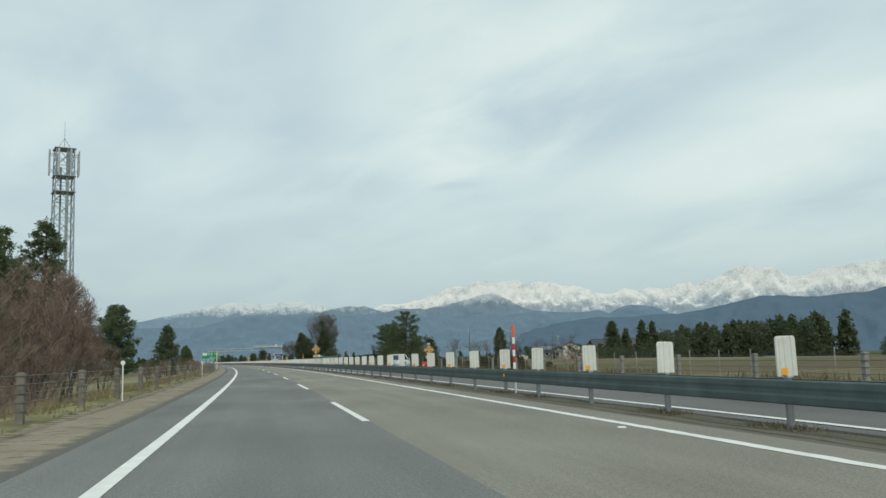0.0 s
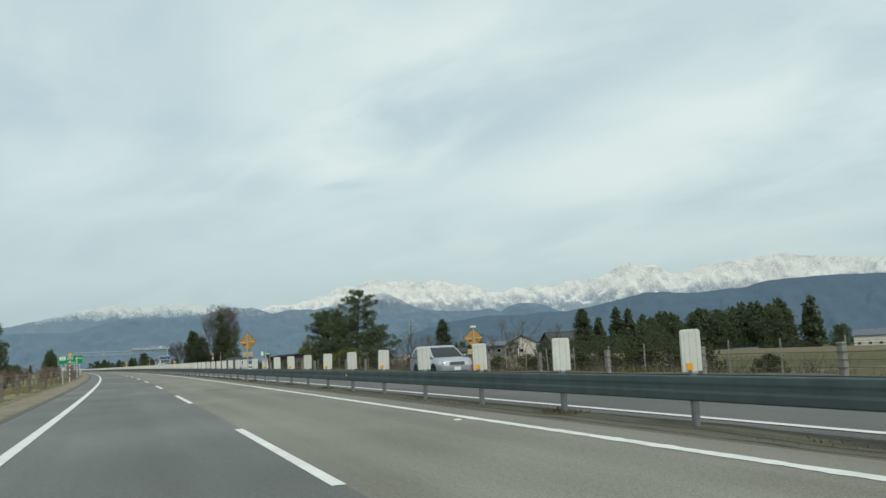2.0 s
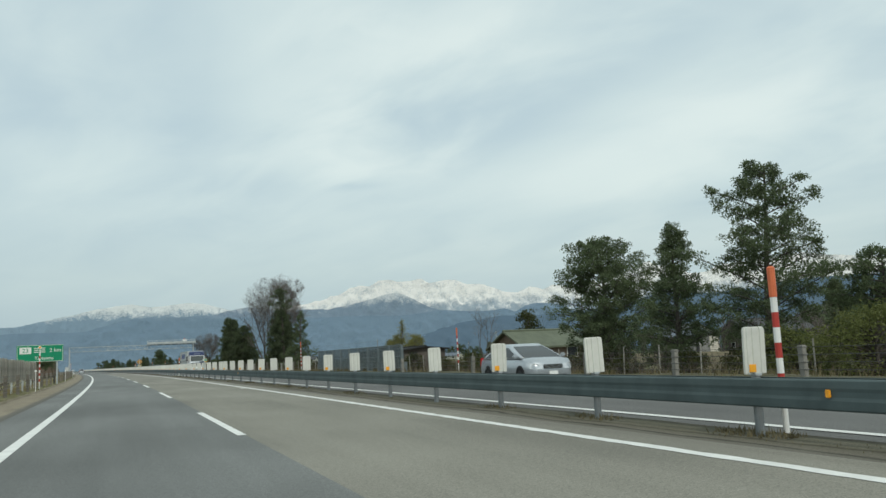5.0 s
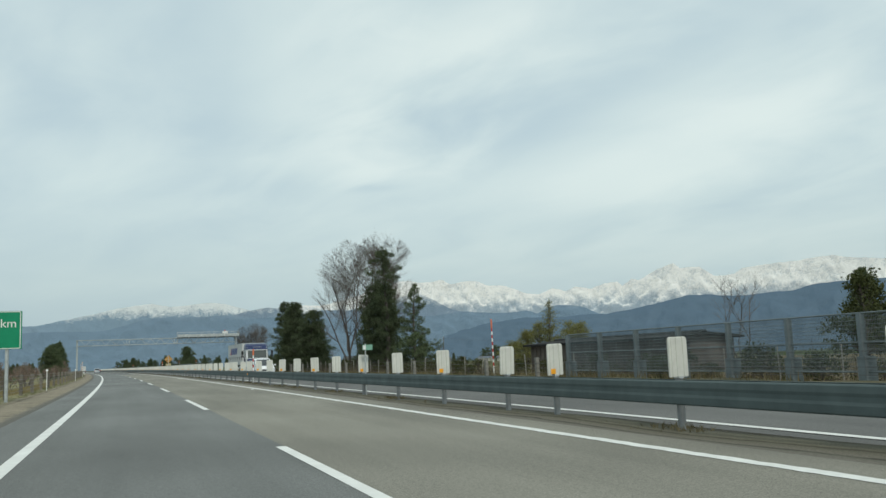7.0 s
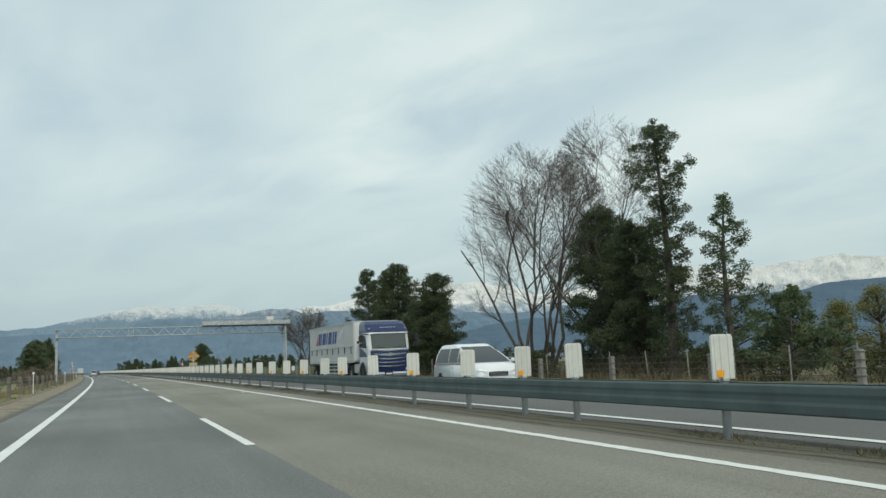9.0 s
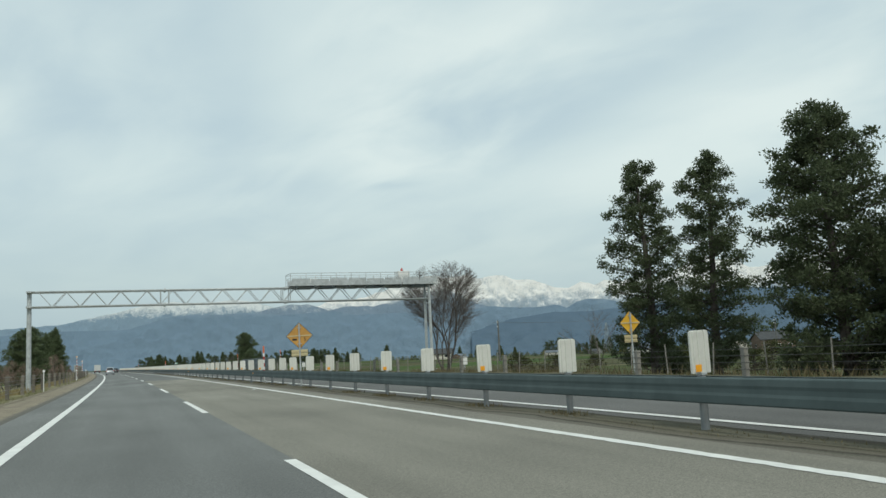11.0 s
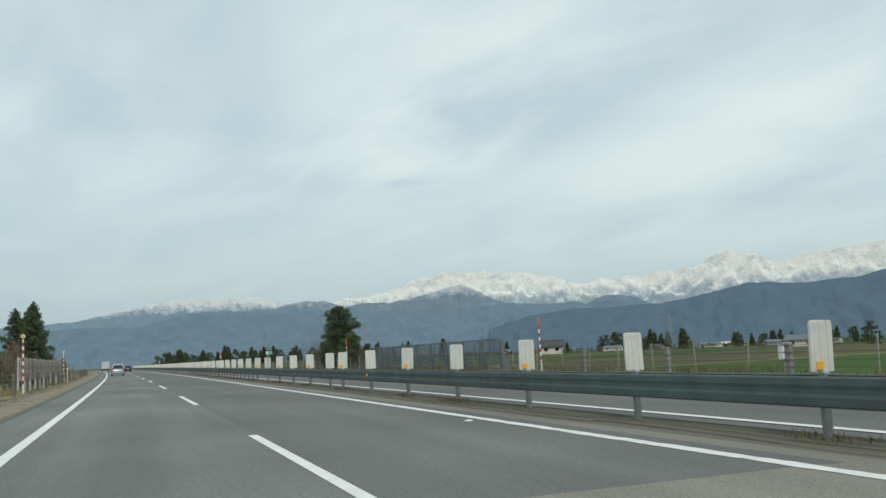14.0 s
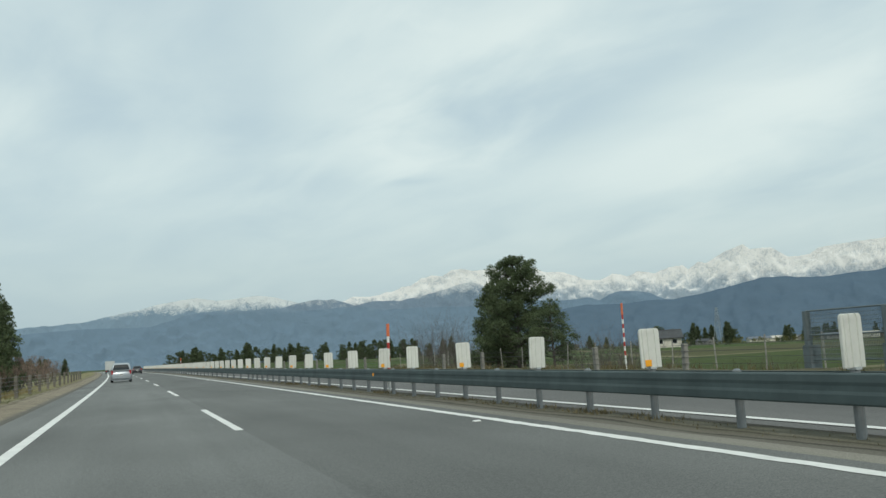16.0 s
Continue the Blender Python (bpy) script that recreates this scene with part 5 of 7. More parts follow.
# ---- cable fences ----
def cable_fence(d, starts, top, label, levels=5, post_m="concrete"):
    t = thing("cable_fence", label, "fence", m=Matrix.Translation(at(starts[0], d)))
    inv = t.matrix_basis.inverted()
    pb = Build().box((0.16, 0.2, top + 0.4), off=(0, 0, top / 2 - 0.2))
    for k in range(levels):
        pb.box((0.2, 0.24, 0.06), off=(0, 0, top * (0.28 + 0.66 * k / (levels - 1))))
    pm = pb.mesh("post", post_m, bevel=0.012)
    for s in starts:
        part("post", pm, "", t, m=inv @ post_at(s, d, 0, rng.uniform(-3, 3)) @ pose(0, 0, 0, rng.uniform(-1.5, 1.5), rng.uniform(-1.5, 1.5)))
    for k in range(levels):
        z = top * (0.28 + 0.66 * k / (levels - 1))
        side = 0.12 if d < 0 else -0.12
        b = Build().sweep([[inv @ at(s, d + side + 0.008 * math.cos(q), z + 0.008 * math.sin(q)) for q in (0, 2.1, 4.2)] for s in np.linspace(starts[0], starts[-1], 90)])
        part("cable", b, "cable", t)
    return t


cable_fence(-6.95, [25.6 + 6.5 * k for k in range(80)], 1.12, "weathered cable fence with stout concrete posts on the verge", post_m="old_concrete")
cable_fence(16.7, [s for s in (24.0 + 6.2 * k for k in range(84)) if not (192 < s < 220 or 406 < s < 436)], 0.98, "cable fence with grey posts beyond the oncoming lanes", 4)

# thin boundary fence of posts and wire
bf = thing("boundary_fence", "thin wire boundary fence with slim pale posts", "fence", m=Matrix.Translation(at(31, 20.9)))
_inv = bf.matrix_basis.inverted()
bm_ = Build().tube((0, 0, -0.3), (0, 0, 1.55), 0.03, n=6).mesh("post", "concrete")
for k in range(150):
    part("post", bm_, "", bf, m=_inv @ post_at(31 + 3.1 * k, 20.9 + 0.15 * math.sin(k), -0.4) @ pose(0, 0, 0, rng.uniform(-3, 3), rng.uniform(-3, 3)))
for z in (0.25, 0.6, 0.95):
    part("wire", Build().sweep([[_inv @ at(s, 20.9 + 0.003 * math.cos(q), z + 0.003 * math.sin(q)) for q in (0, 2.1, 4.2)] for s in np.linspace(30, 492, 100)]), "cable", bf)

# ---- snow fences of slats on the left ----
surface("grey_wood", (0.36, 0.325, 0.27), 0.85, vary=0.3, scale=2, fine=22, bump=0.3, random_ob=0.2)
slat_mesh = Build().box((0.03, 0.36, 1.25), off=(0, 0, 0.625)).mesh("slat", "grey_wood", bevel=0.006)
for a, b_ in ((172.0, 206.0), (415.0, 452.0)):
    t = thing("slatted_fence", "weathered grey slatted snow fence above the cable fence", "fence", m=Matrix.Translation(at(a, -7.25)))
    inv = t.matrix_basis.inverted()
    for s in np.arange(a, b_, 0.44):
        part("slat", slat_mesh, "", t, m=inv @ post_at(s, -7.25 + rng.uniform(-0.02, 0.02), 0.72 + rng.uniform(-0.04, 0.04)) @ pose(0, 0, 0, rng.uniform(-1.5, 1.5), 0, 0))
    for s in np.arange(a, b_ + 0.1, 3.4):
        part("post", Build().box((0.1, 0.1, 2.2), off=(0, 0, 1.0)), "galvanised", t, m=inv @ post_at(s, -7.36, -0.1))
    for z in (0.85, 1.4, 1.9):
        part("rail", Build().sweep([[inv @ at(s, -7.31 + x, z + y) for x, y in ((-0.025, -0.03), (0.025, -0.03), (0.025, 0.03), (-0.025, 0.03))] for s in np.arange(a, b_ + 0.1, 3.4)]), "galvanised", t)

# ---- mesh panel fences on the right ----
surface("fence_steel", (0.16, 0.19, 0.20), 0.5, 0.4, vary=0.2, scale=2, fine=30, bump=0.05)
def panel_fence(a, b_, d, top, base=0.0):
    t = thing("mesh_panel_fence", "tall steel fence of wire mesh panels beyond the oncoming lanes", "fence", m=Matrix.Translation(at(a, d)))
    inv = t.matrix_basis.inverted()
    n = max(1, round((b_ - a) / 3.0))
    pm = Build().box((0.2, 0.14, top + 0.4 - base), off=(0, 0, (top + base) / 2 - 0.2)).box((0.45, 0.3, 0.9), off=(0.1, 0, 0.3)).mesh("post", "fence_steel", bevel=0.01)
    for k in range(n + 1):
        part("post", pm, "", t, m=inv @ post_at(a + (b_ - a) * k / n, d))
    for k in range(n):
        s0, s1 = a + (b_ - a) * k / n, a + (b_ - a) * (k + 1) / n
        w = Build()
        for s in np.arange(s0 + 0.05, s1, 0.06):
            w.tube(inv @ at(s, d, 0.3), inv @ at(s, d, top - 0.02), 0.008, n=3, cap=False)
        for z in np.arange(0.35, top, 0.12):
            w.tube(inv @ at(s0, d - 0.01, z), inv @ at(s1, d - 0.01, z), 0.007, n=3, cap=False)
        p = part("panel", w, "fence_steel", t)
        for z in (0.3, (top + 0.3) / 2, top):
            part("panel_rail", Build().tube(inv @ at(s0, d, z), inv @ at(s1, d, z), 0.028, n=6), "fence_steel", p)
    return t


panel_fence(195.0, 221.4, 17.9, 2.0)
panel_fence(407.4, 434.8, 18.0, 1.8)

# ---- snow poles and delineators ----
def snow_pole(s, d, top, head="", r=0.045, label="red and white striped snow pole"):
    t = thing("snow_pole", label, "snow pole", "snow poles", m=post_at(s, d, 0) @ pose(0, 0, 0, rng.uniform(-1, 1), rng.uniform(-1, 1)))
    part("base", Build().tube((0, 0, -0.05), (0, 0, 0.55), r * 0.9, n=10), "white_paint", t)
    z, k = 0.55, 0
    while z < top - 0.52:
        part("stripe", Build().tube((0, 0, z), (0, 0, z + 0.2), r, n=10), "white_paint" if k % 2 else "red_paint", t)
        z, k = z + 0.2, k + 1
    if head:
        part("pole", Build().tube((0, 0, z), (0, 0, top - 0.16), r * 0.85, n=10), "white_paint", t)
        if head == "round":
            part("lamp", Build().tube((0, -0.05, top - 0.02), (0, 0.05, top - 0.02), 0.11, n=16), "white_paint", t, "round white reflector rim", bevel=0.01)
            part("lens", Build().tube((0, -0.065, top - 0.02), (0, -0.045, top - 0.02), 0.075, n=16), "orange_reflector", t)
        else:
            part("lamp", Build().box((0.28, 0.08, 0.3), off=(0, 0, top)), "sign_yellow", t, "square amber reflector box", bevel=0.02)
            part("lens", Build().tube((0, -0.06, top), (0, -0.035, top), 0.09, n=14), "orange_reflector", t)
    else:
        part("sleeve", Build().tube((0, 0, z), (0, 0, top), r * 1.15, n=10).tube((0, 0, top), (0, 0, top + 0.02), r * 1.1, r * 0.6, n=10), "faded_red", t, "faded orange-red sleeve")
    return t


for s, d in ((39.05, 5.98), (143.35, 6.2), (242.3, 5.98), (339.0, 6.0), (440.1, 5.98), (540.0, 5.98)):
    snow_pole(s, d, 2.14)
for s, d, h in ((187.4, 19.26, 2.85), (231.0, 18.2, 3.25), (403.9, 18.62, 2.75), (446.9, 18.95, 2.85)):
    snow_pole(s, d, h, r=0.04)
snow_pole(156.0, -6.4, 2.75, "square", label="striped snow pole with a square amber reflector")
snow_pole(201.6, -6.75, 2.95, "round", label="striped snow pole with a round amber reflector")
snow_pole(413.9, -7.0, 3.1, "round", label="striped snow pole with a round amber reflector")
snow_pole(454.6, -7.2, 2.93, "round", label="striped snow pole with a round amber reflector")
for k in range(9):
    t = thing("delineator", "slim pole with a round white reflector on the verge", "delineator", "roadside delineators", m=post_at(43.2 + 50.4 * k, -6.5, 0))
    part("pole", Build().tube((0, 0, -0.1), (0, 0, 1.24), 0.022, n=8), "white_paint", t)
    part("reflector", Build().tube((0, -0.02, 1.29), (0, 0.02, 1.29), 0.075, n=16), "white_paint", t, bevel=0.006)

# ---- diamond warning signs seen from behind, kilometre boards, direction sign ----
def diamond(s, d, zc, half, lamp=False, five=False, turn=0.0, back="sign_back_amber"):
    t = thing("warning_sign", "amber diamond warning sign on a steel pole" + (", lamp on top" if lamp else ", seen from behind"), "road sign", "diamond warning signs", m=post_at(s, d, 0, turn) @ pose(0, 0, 0, 0, -1.0, 0))
    pl = part("plate", Build().box((half * 1.414, 0.012, half * 1.414), pose(0, 0, 0, 0, 45, 0)), back, t, m=pose(0, 0.06, zc), bevel=0.004)
    part("rim", Build().sweep([[pose(0, 0, 0, 0, 45, 0) @ Vector((sx * half * k, y, sz * half * k)) for sx, sz in ((-0.707, -0.707), (0.707, -0.707), (0.707, 0.707), (-0.707, 0.707))] for k, y in ((1.0, -0.014), (1.03, -0.014), (1.03, 0.012), (1.0, 0.012))], caps=False), "black_paint", pl)
    part("brace", Build().box((half * 1.9, 0.03, 0.05)), "cream_paint", t, m=pose(0, 0.04, zc), bevel=0.006)
    for dz in (0.62, -0.62):
        part("brace", Build().box((half * 0.36, 0.03, 0.045)), "galvanised", t, m=pose(0, 0.04, zc + dz * half), bevel=0.006)
    for k in range(2):
        b = part("name_board", Build().box((half * 1.25, 0.012, 0.15)), "cream_paint", t, m=pose(-0.02, 0.05, zc - half * 1.18 - 0.17 * k), bevel=0.004)
        part("rib", Build().box((half * 1.25, 0.03, 0.035)), "cream_paint", b, m=pose(0, -0.02, 0), bevel=0.005)
    part("pole", Build().tube((0, 0, -0.1), (0, 0, zc + half * 0.92), 0.038, n=12), "galvanised", t)
    for dz in (0.62, 0.0, -0.62):
        part("clamp", Build().box((0.12, 0.1, 0.03)), "galvanised", t, m=pose(0, 0.0, zc + dz * half), bevel=0.004)
    if five:
        part("number", letters("5", half * 0.42, "black_paint"), "", t, "painted digit", m=pose(half * 0.42, 0.048, zc - half * 0.28))
        part("mark", Build().box((half * 0.36, 0.004, half * 0.15)), "black_paint", t, "dark bar", m=pose(-half * 0.38, 0.05, zc - half * 0.28))
    if lamp:
        part("lamp", Build().box((0.34, 0.16, 0.13)).tube((-0.1, -0.02, 0), (-0.1, -0.13, 0), 0.05, n=12).tube((0.1, -0.02, 0), (0.1, -0.13, 0), 0.05, n=12), "white_paint", t, "small white lamp", m=pose(0, 0, zc + half * 1.08), bevel=0.01)
    return t


diamond(119.3, 5.88, 2.5, 0.625, five=True, turn=-40)
diamond(329, 6.25, 2.42, 0.64, five=True, turn=-20)
diamond(108.9, 17.75, 1.98, 0.61, lamp=True, five=True)
diamond(318.4, 18.47, 2.15, 0.5, back="sign_yellow")

surface("pale_green", (0.20, 0.38, 0.29), 0.5, vary=0.12, scale=4, fine=40, bump=0.03)
for s, num in ((111.1, "244"), (213.6, ""), (412.7, "")):
    t = thing("kilometre_board", "green and white kilometre board on a thin post above the guardrail", "road sign", "kilometre boards", m=post_at(s, 5.7, 0))
    part("pole", Build().tube((0.02, 0, 0.0), (0.02, 0, 1.75), 0.022, n=8), "galvanised", t)
    g = part("green_board", Build().box((0.36, 0.012, 0.19)), "sign_green" if num else "pale_green", t, m=pose(0.09, -0.03, 1.62), bevel=0.004)
    if num:
        part("digits", letters(num, 0.2, "white_paint"), "", g, "white digits", m=pose(0, -0.012, 0))
        part("white_board", Build().box((0.14, 0.012, 0.22)), "white_paint", t, m=pose(-0.17, -0.03, 1.63), bevel=0.004)
    else:
        part("pale_field", Build().box((0.1, 0.004, 0.15)), "white_paint", g, m=pose(-0.11, -0.01, 0))

gs = thing("direction_sign", "green direction sign with white lettering on two posts", "road sign", m=post_at(224.0, -8.05, -0.2))
gp = part("panel", Build().box((4.0, 0.06, 1.56)), "sign_green", gs, m=pose(0, 0, 3.16), bevel=0.01)
for x in (-1.97, 1.97):
    part("border", Build().box((0.03, 0.006, 1.5)), "white_paint", gp, m=pose(x * 0.985, -0.034, 0))
for z in (-0.75, 0.75):
    part("border", Build().box((3.86, 0.006, 0.03)), "white_paint", gp, m=pose(0, -0.034, z))
part("exit_box", Build().box((1.0, 0.01, 0.62)), "white_paint", gp, "white exit number box", m=pose(-1.25, -0.034, 0.28), bevel=0.004)
part("exit_number", letters("23", 0.56, "sign_green"), "", gp, "green exit number", m=pose(-1.25, -0.043, 0.26))
part("distance", letters("2 km", 0.5, "white_paint"), "", gp, "white distance", m=pose(1.3, -0.036, 0.26))
part("place_name", letters("Tateyama", 0.42, "white_paint"), "", gp, "white place name", m=pose(0.35, -0.036, -0.46))
for x in (-0.32, 0.24):
    for z in (0.12, 0.3, 0.48):
        part("character_bar", Build().box((0.4, 0.006, 0.075)), "white_paint", gp, m=pose(x, -0.034, z))
for x in (-1.45, 1.45):
    part("post", Build().tube((x, 0.08, -0.6), (x, 0.08, 3.8), 0.07, n=12), "galvanised", gs)
    part("brace", Build().box((0.1, 0.06, 1.4)), "galvanised", gs, m=pose(x, 0.05, 3.16))

surface("barrier_red", (0.45, 0.06, 0.035), 0.5, vary=0.12, scale=4, fine=40, bump=0.04)
rb = thing("traffic_barrier", "low red and white plastic traffic barrier at the sign's foot", "traffic barrier", m=post_at(108, 17.1, 0.02, 6))
part("body", Build().sweep([[(x, y, 0.0), (x, y, 0.45), (x, y * 0.5, 0.62), (x, -y * 0.5, 0.62), (x, -y, 0.45), (x, -y, 0.0)] for x, y in ((-0.45, 0.12), (-0.4, 0.18), (0.4, 0.18), (0.45, 0.12))]), "barrier_red", rb, bevel=0.02)
for x in (-0.3, 0.25):
    part("band", Build().box((0.2, 0.385, 0.14)), "white_paint", rb, m=pose(x, 0, 0.27))

# ---- gantry ----
G = 347.1
gt = thing("gantry", "grey tubular lattice gantry over the road with a service platform", "gantry", m=post_at(G, 0, 0.12) @ Matrix.Diagonal((1.055, 1.0, 1.0, 1.0)))
DL, DR = -7.1, 18.55
for y in (-0.36, 0.36):
    for z in (6.18, 5.22):
        part("chord", Build().tube((DL, y, z), (DR, y, z), 0.055, n=10), "galvanised", gt, smooth=True)
    xs = np.arange(DL + 0.5, DR - 0.3, 0.78)
    for k, x in enumerate(xs[:-1]):
        z0, z1 = (5.22, 6.18) if k % 2 else (6.18, 5.22)
        part("diagonal", Build().tube((x, y, z0), (xs[k + 1], y, z1), 0.026, n=6), "galvanised", gt)
for x in np.arange(DL + 0.5, DR, 1.56):
    for z in (6.18, 5.22):
        part("cross_tie", Build().tube((x, -0.36, z), (x, 0.36, z), 0.024, n=6), "galvanised", gt)
for x in (0.7, 8.4):
    for y in (-0.36, 0.36):
        for z in (6.18, 5.22):
            part("flange", Build().tube((x - 0.05, y, z), (x + 0.05, y, z), 0.13, n=14), "galvanised", gt)
        part("upright", Build().tube((x - 0.25, y, 5.22), (x - 0.25, y, 6.18), 0.03, n=6), "galvanised", gt)
        part("upright", Build().tube((x + 0.25, y, 5.22), (x + 0.25, y, 6.18), 0.03, n=6), "galvanised", gt)
part("leg", Build().tube((DL, 0, -0.5), (DL, 0, 6.1), 0.15, 0.13, n=16).box((0.3, 1.0, 0.1), off=(DL, 0, 6.18)).box((0.3, 1.0, 0.1), off=(DL, 0, 5.22)), "galvanised", gt)
for y in (-0.45, 0.5):
    part("leg", Build().tube((18.4, y * 1.25, -0.6), (18.4, y, 6.3), 0.105, 0.09, n=14).box((0.5, 0.5, 0.05), off=(18.4, y * 1.25, 0.02)), "galvanised", gt)
for z in (4.9,):
    part("leg_tie", Build().tube((18.4, -0.5, z), (18.4, 0.55, z), 0.05, n=6), "galvanised", gt)
part("platform_floor", Build().box((10.4, 1.9, 0.07), off=(13.75, 0.05, 6.3)), "galvanised", gt)
for k in range(6):
    part("under_box", Build().box((1.1, 0.7 + 0.3 * (k % 2), 0.22), off=(9.6 + 1.6 * k, 0.1 * (-1) ** k, 6.2)), "fence_steel", gt, "dark equipment below the floor", bevel=0.02)
for k in range(9):
    part("joist", Build().box((0.09, 1.8, 0.12), off=(9.0 + 1.2 * k, 0.05, 6.22)), "fence_steel", gt)
for y in (-0.88, 0.98):
    part("handrail", Build().tube((8.6, y, 7.15), (18.9, y, 7.15), 0.022, n=6), "galvanised", gt)
    part("handrail", Build().tube((8.6, y, 6.82), (18.9, y, 6.82), 0.016, n=6), "galvanised", gt)
    for k in range(11):
        part("stanchion", Build().tube((8.6 + 1.03 * k, y, 6.4), (8.6 + 1.03 * k, y, 7.15), 0.02, n=6), "galvanised", gt)
    for k in range(8):
        part("side_panel", Build().box((1.2, 0.02, 0.44 - 0.08 * (k % 3 == 1)), off=(9.3 + 1.28 * k, y * 0.97, 6.55)), "galvanised", gt, bevel=0.006)
for x in (8.6, 18.9):
    for z in (7.15, 6.82):
        part("end_rail", Build().tube((x, -0.88, z), (x, 0.98, z), 0.02, n=6), "galvanised", gt)
part("cabinet", Build().box((0.85, 0.7, 0.85), off=(16.55, -0.3, 6.83)), "white_paint", gt, "white equipment cabinet", bevel=0.02)
part("beacon", Build().tube((16.5, -0.3, 7.25), (16.5, -0.3, 7.33), 0.1, n=12).tube((16.5, -0.3, 7.33), (16.5, -0.3, 7.5), 0.085, 0.06, n=12), "red_paint", gt, "red beacon lamp")
for x, y in ((10.2, -0.5), (12.4, 0.2), (14.6, -0.4)):
    part("camera_box", Build().box((0.5, 0.35, 0.3), off=(x, y, 6.62)).tube((x, y - 0.15, 6.62), (x, y - 0.34, 6.6), 0.08, n=10), "white_paint", gt, "white device housing", bevel=0.015)

# ---- small roadside devices ----
for s, d in ((384.9, 17.73), (338, 18.49)):
    t = thing("roadside_cabinet", "small white roadside cabinet on a short post", "cabinet", m=post_at(s, d, 0))
    part("post", Build().tube((0, 0, -0.2), (0, 0, 0.5), 0.05, n=10), "galvanised", t)
    cb = part("box", Build().box((0.34, 0.26, 0.5), off=(0, 0, 0.7)), "white_paint", t, bevel=0.02)
    part("hood", Build().box((0.4, 0.32, 0.04), off=(0, 0, 0.97)), "galvanised", cb, bevel=0.008)

# ---- antenna tower ----
surface("tower_steel", (0.31, 0.35, 0.37), 0.5, 0.4, vary=0.15, scale=1, fine=20, bump=0.03)
tw = thing("antenna_tower", "tall grey steel lattice antenna tower with panel antennas", "antenna tower", m=post_at(168.8, -32.03, GROUND, 18))
half = lambda z: 1.75 - 0.008 * z
for a, b_ in ((-1, -1), (1, -1), (1, 1), (-1, 1)):
    part("leg", Build().tube((a * half(0), b_ * half(0), 0), (a * half(39), b_ * half(39), 39), 0.13, 0.09, n=8), "tower_steel", tw)
_n = 13
for k in range(_n):
    z0, z1 = 39 * k / _n, 39 * (k + 1) / _n
    w0, w1 = half(z0), half(z1)
    c0 = [Vector((a * w0, b_ * w0, z0)) for a, b_ in ((-1, -1), (1, -1), (1, 1), (-1, 1))]
    c1 = [Vector((a * w1, b_ * w1, z1)) for a, b_ in ((-1, -1), (1, -1), (1, 1), (-1, 1))]
    for i in range(4):
        j = (i + 1) % 4
        for p, q in ((c0[i], c1[j]), (c0[j], c1[i]), (c1[i], c1[j])):
            part("bracing", Build().tube(p, q, 0.05, n=4, cap=False), "tower_steel", tw)
part("ladder", Build().box((0.5, 0.08, 39), off=(0.4, -half(0) * 0.7, 19.5)).box((0.3, 0.3, 36), off=(-0.4, 0.5, 18)), "tower_steel", tw, "cable ladder")
for z in (31.5, 34.2, 39.0):
    part("platform", Build().box((2 * half(z) + 0.5, 2 * half(z) + 0.5, 0.12), off=(0, 0, z)), "tower_steel", tw)
for k in range(8):
    an = math.pi * k / 4 + 0.3
    p = Vector((2.5 * math.cos(an), 2.5 * math.sin(an), 0))
    part("antenna_panel", Build().box((0.35, 0.18, 4.2)), "galvanised", tw, "pale upright antenna panel", m=Matrix.Translation(p + Vector((0, 0, 36.6))) @ Matrix.Rotation(an + math.pi / 2, 4, "Z"), bevel=0.03)
    part("bracket", Build().tube(p * 0.6 + Vector((0, 0, 38)), p + Vector((0, 0, 38)), 0.05, n=4).tube(p * 0.6 + Vector((0, 0, 35.2)), p + Vector((0, 0, 35.2)), 0.05, n=4), "tower_steel", tw)
part("spire", Build().tube((0, 0, 39), (0, 0, 44.0), 0.06, 0.02, n=6).tube((-1.2, 0, 39), (0, 0, 41), 0.04, n=4).tube((1.2, 0, 39), (0, 0, 41), 0.04, n=4), "tower_steel", tw)
# ---- vehicles ----
def paint(name, color, metal=0.0, rough=0.3, coat=0.5):
    m = surface(name, color, rough, metal, vary=0.06, scale=1.5, fine=60, bump=0.01, spec=0.5)
    m.node_tree.nodes["Principled BSDF"].inputs["Coat Weight"].default_value = coat
    return m


paint("silver_car", (0.44, 0.47, 0.50), 0.5)
paint("white_car", (0.74, 0.75, 0.76))
paint("blue_truck", (0.008, 0.02, 0.085), coat=0.2)
paint("truck_white", (0.66, 0.67, 0.67))
paint("dark_car", (0.03, 0.03, 0.035))
# grey base of the truck's windscreen stands in for the sky it reflects
paint("windscreen_glass", (0.07, 0.08, 0.075), 0.0, 0.1, 0.4)
paint("dark_glass", (0.012, 0.015, 0.018), 0.0, 0.1, 0.0)
paint("chrome", (0.74, 0.76, 0.78), 0.95, 0.14, 0.0)
paint("lamp_clear", (0.7, 0.72, 0.74), 0.3, 0.15, 0.8)
paint("lamp_red", (0.45, 0.02, 0.02), 0.0, 0.2, 0.6)
surface("tyre_rubber", (0.018, 0.018, 0.018), 0.85, vary=0.2, scale=8, fine=60, bump=0.1)
surface("dark_plastic", (0.03, 0.03, 0.032), 0.6, vary=0.2, scale=6, fine=50, bump=0.05)
surface("trailer_white", (0.50, 0.51, 0.50), 0.5, vary=0.1, scale=0.8, fine=20, bump=0.03)
surface("brand_blue", (0.03, 0.06, 0.22), 0.5, vary=0.08, scale=2, fine=30, bump=0.02)
surface("brand_red", (0.5, 0.06, 0.05), 0.5, vary=0.08, scale=2, fine=30, bump=0.02)


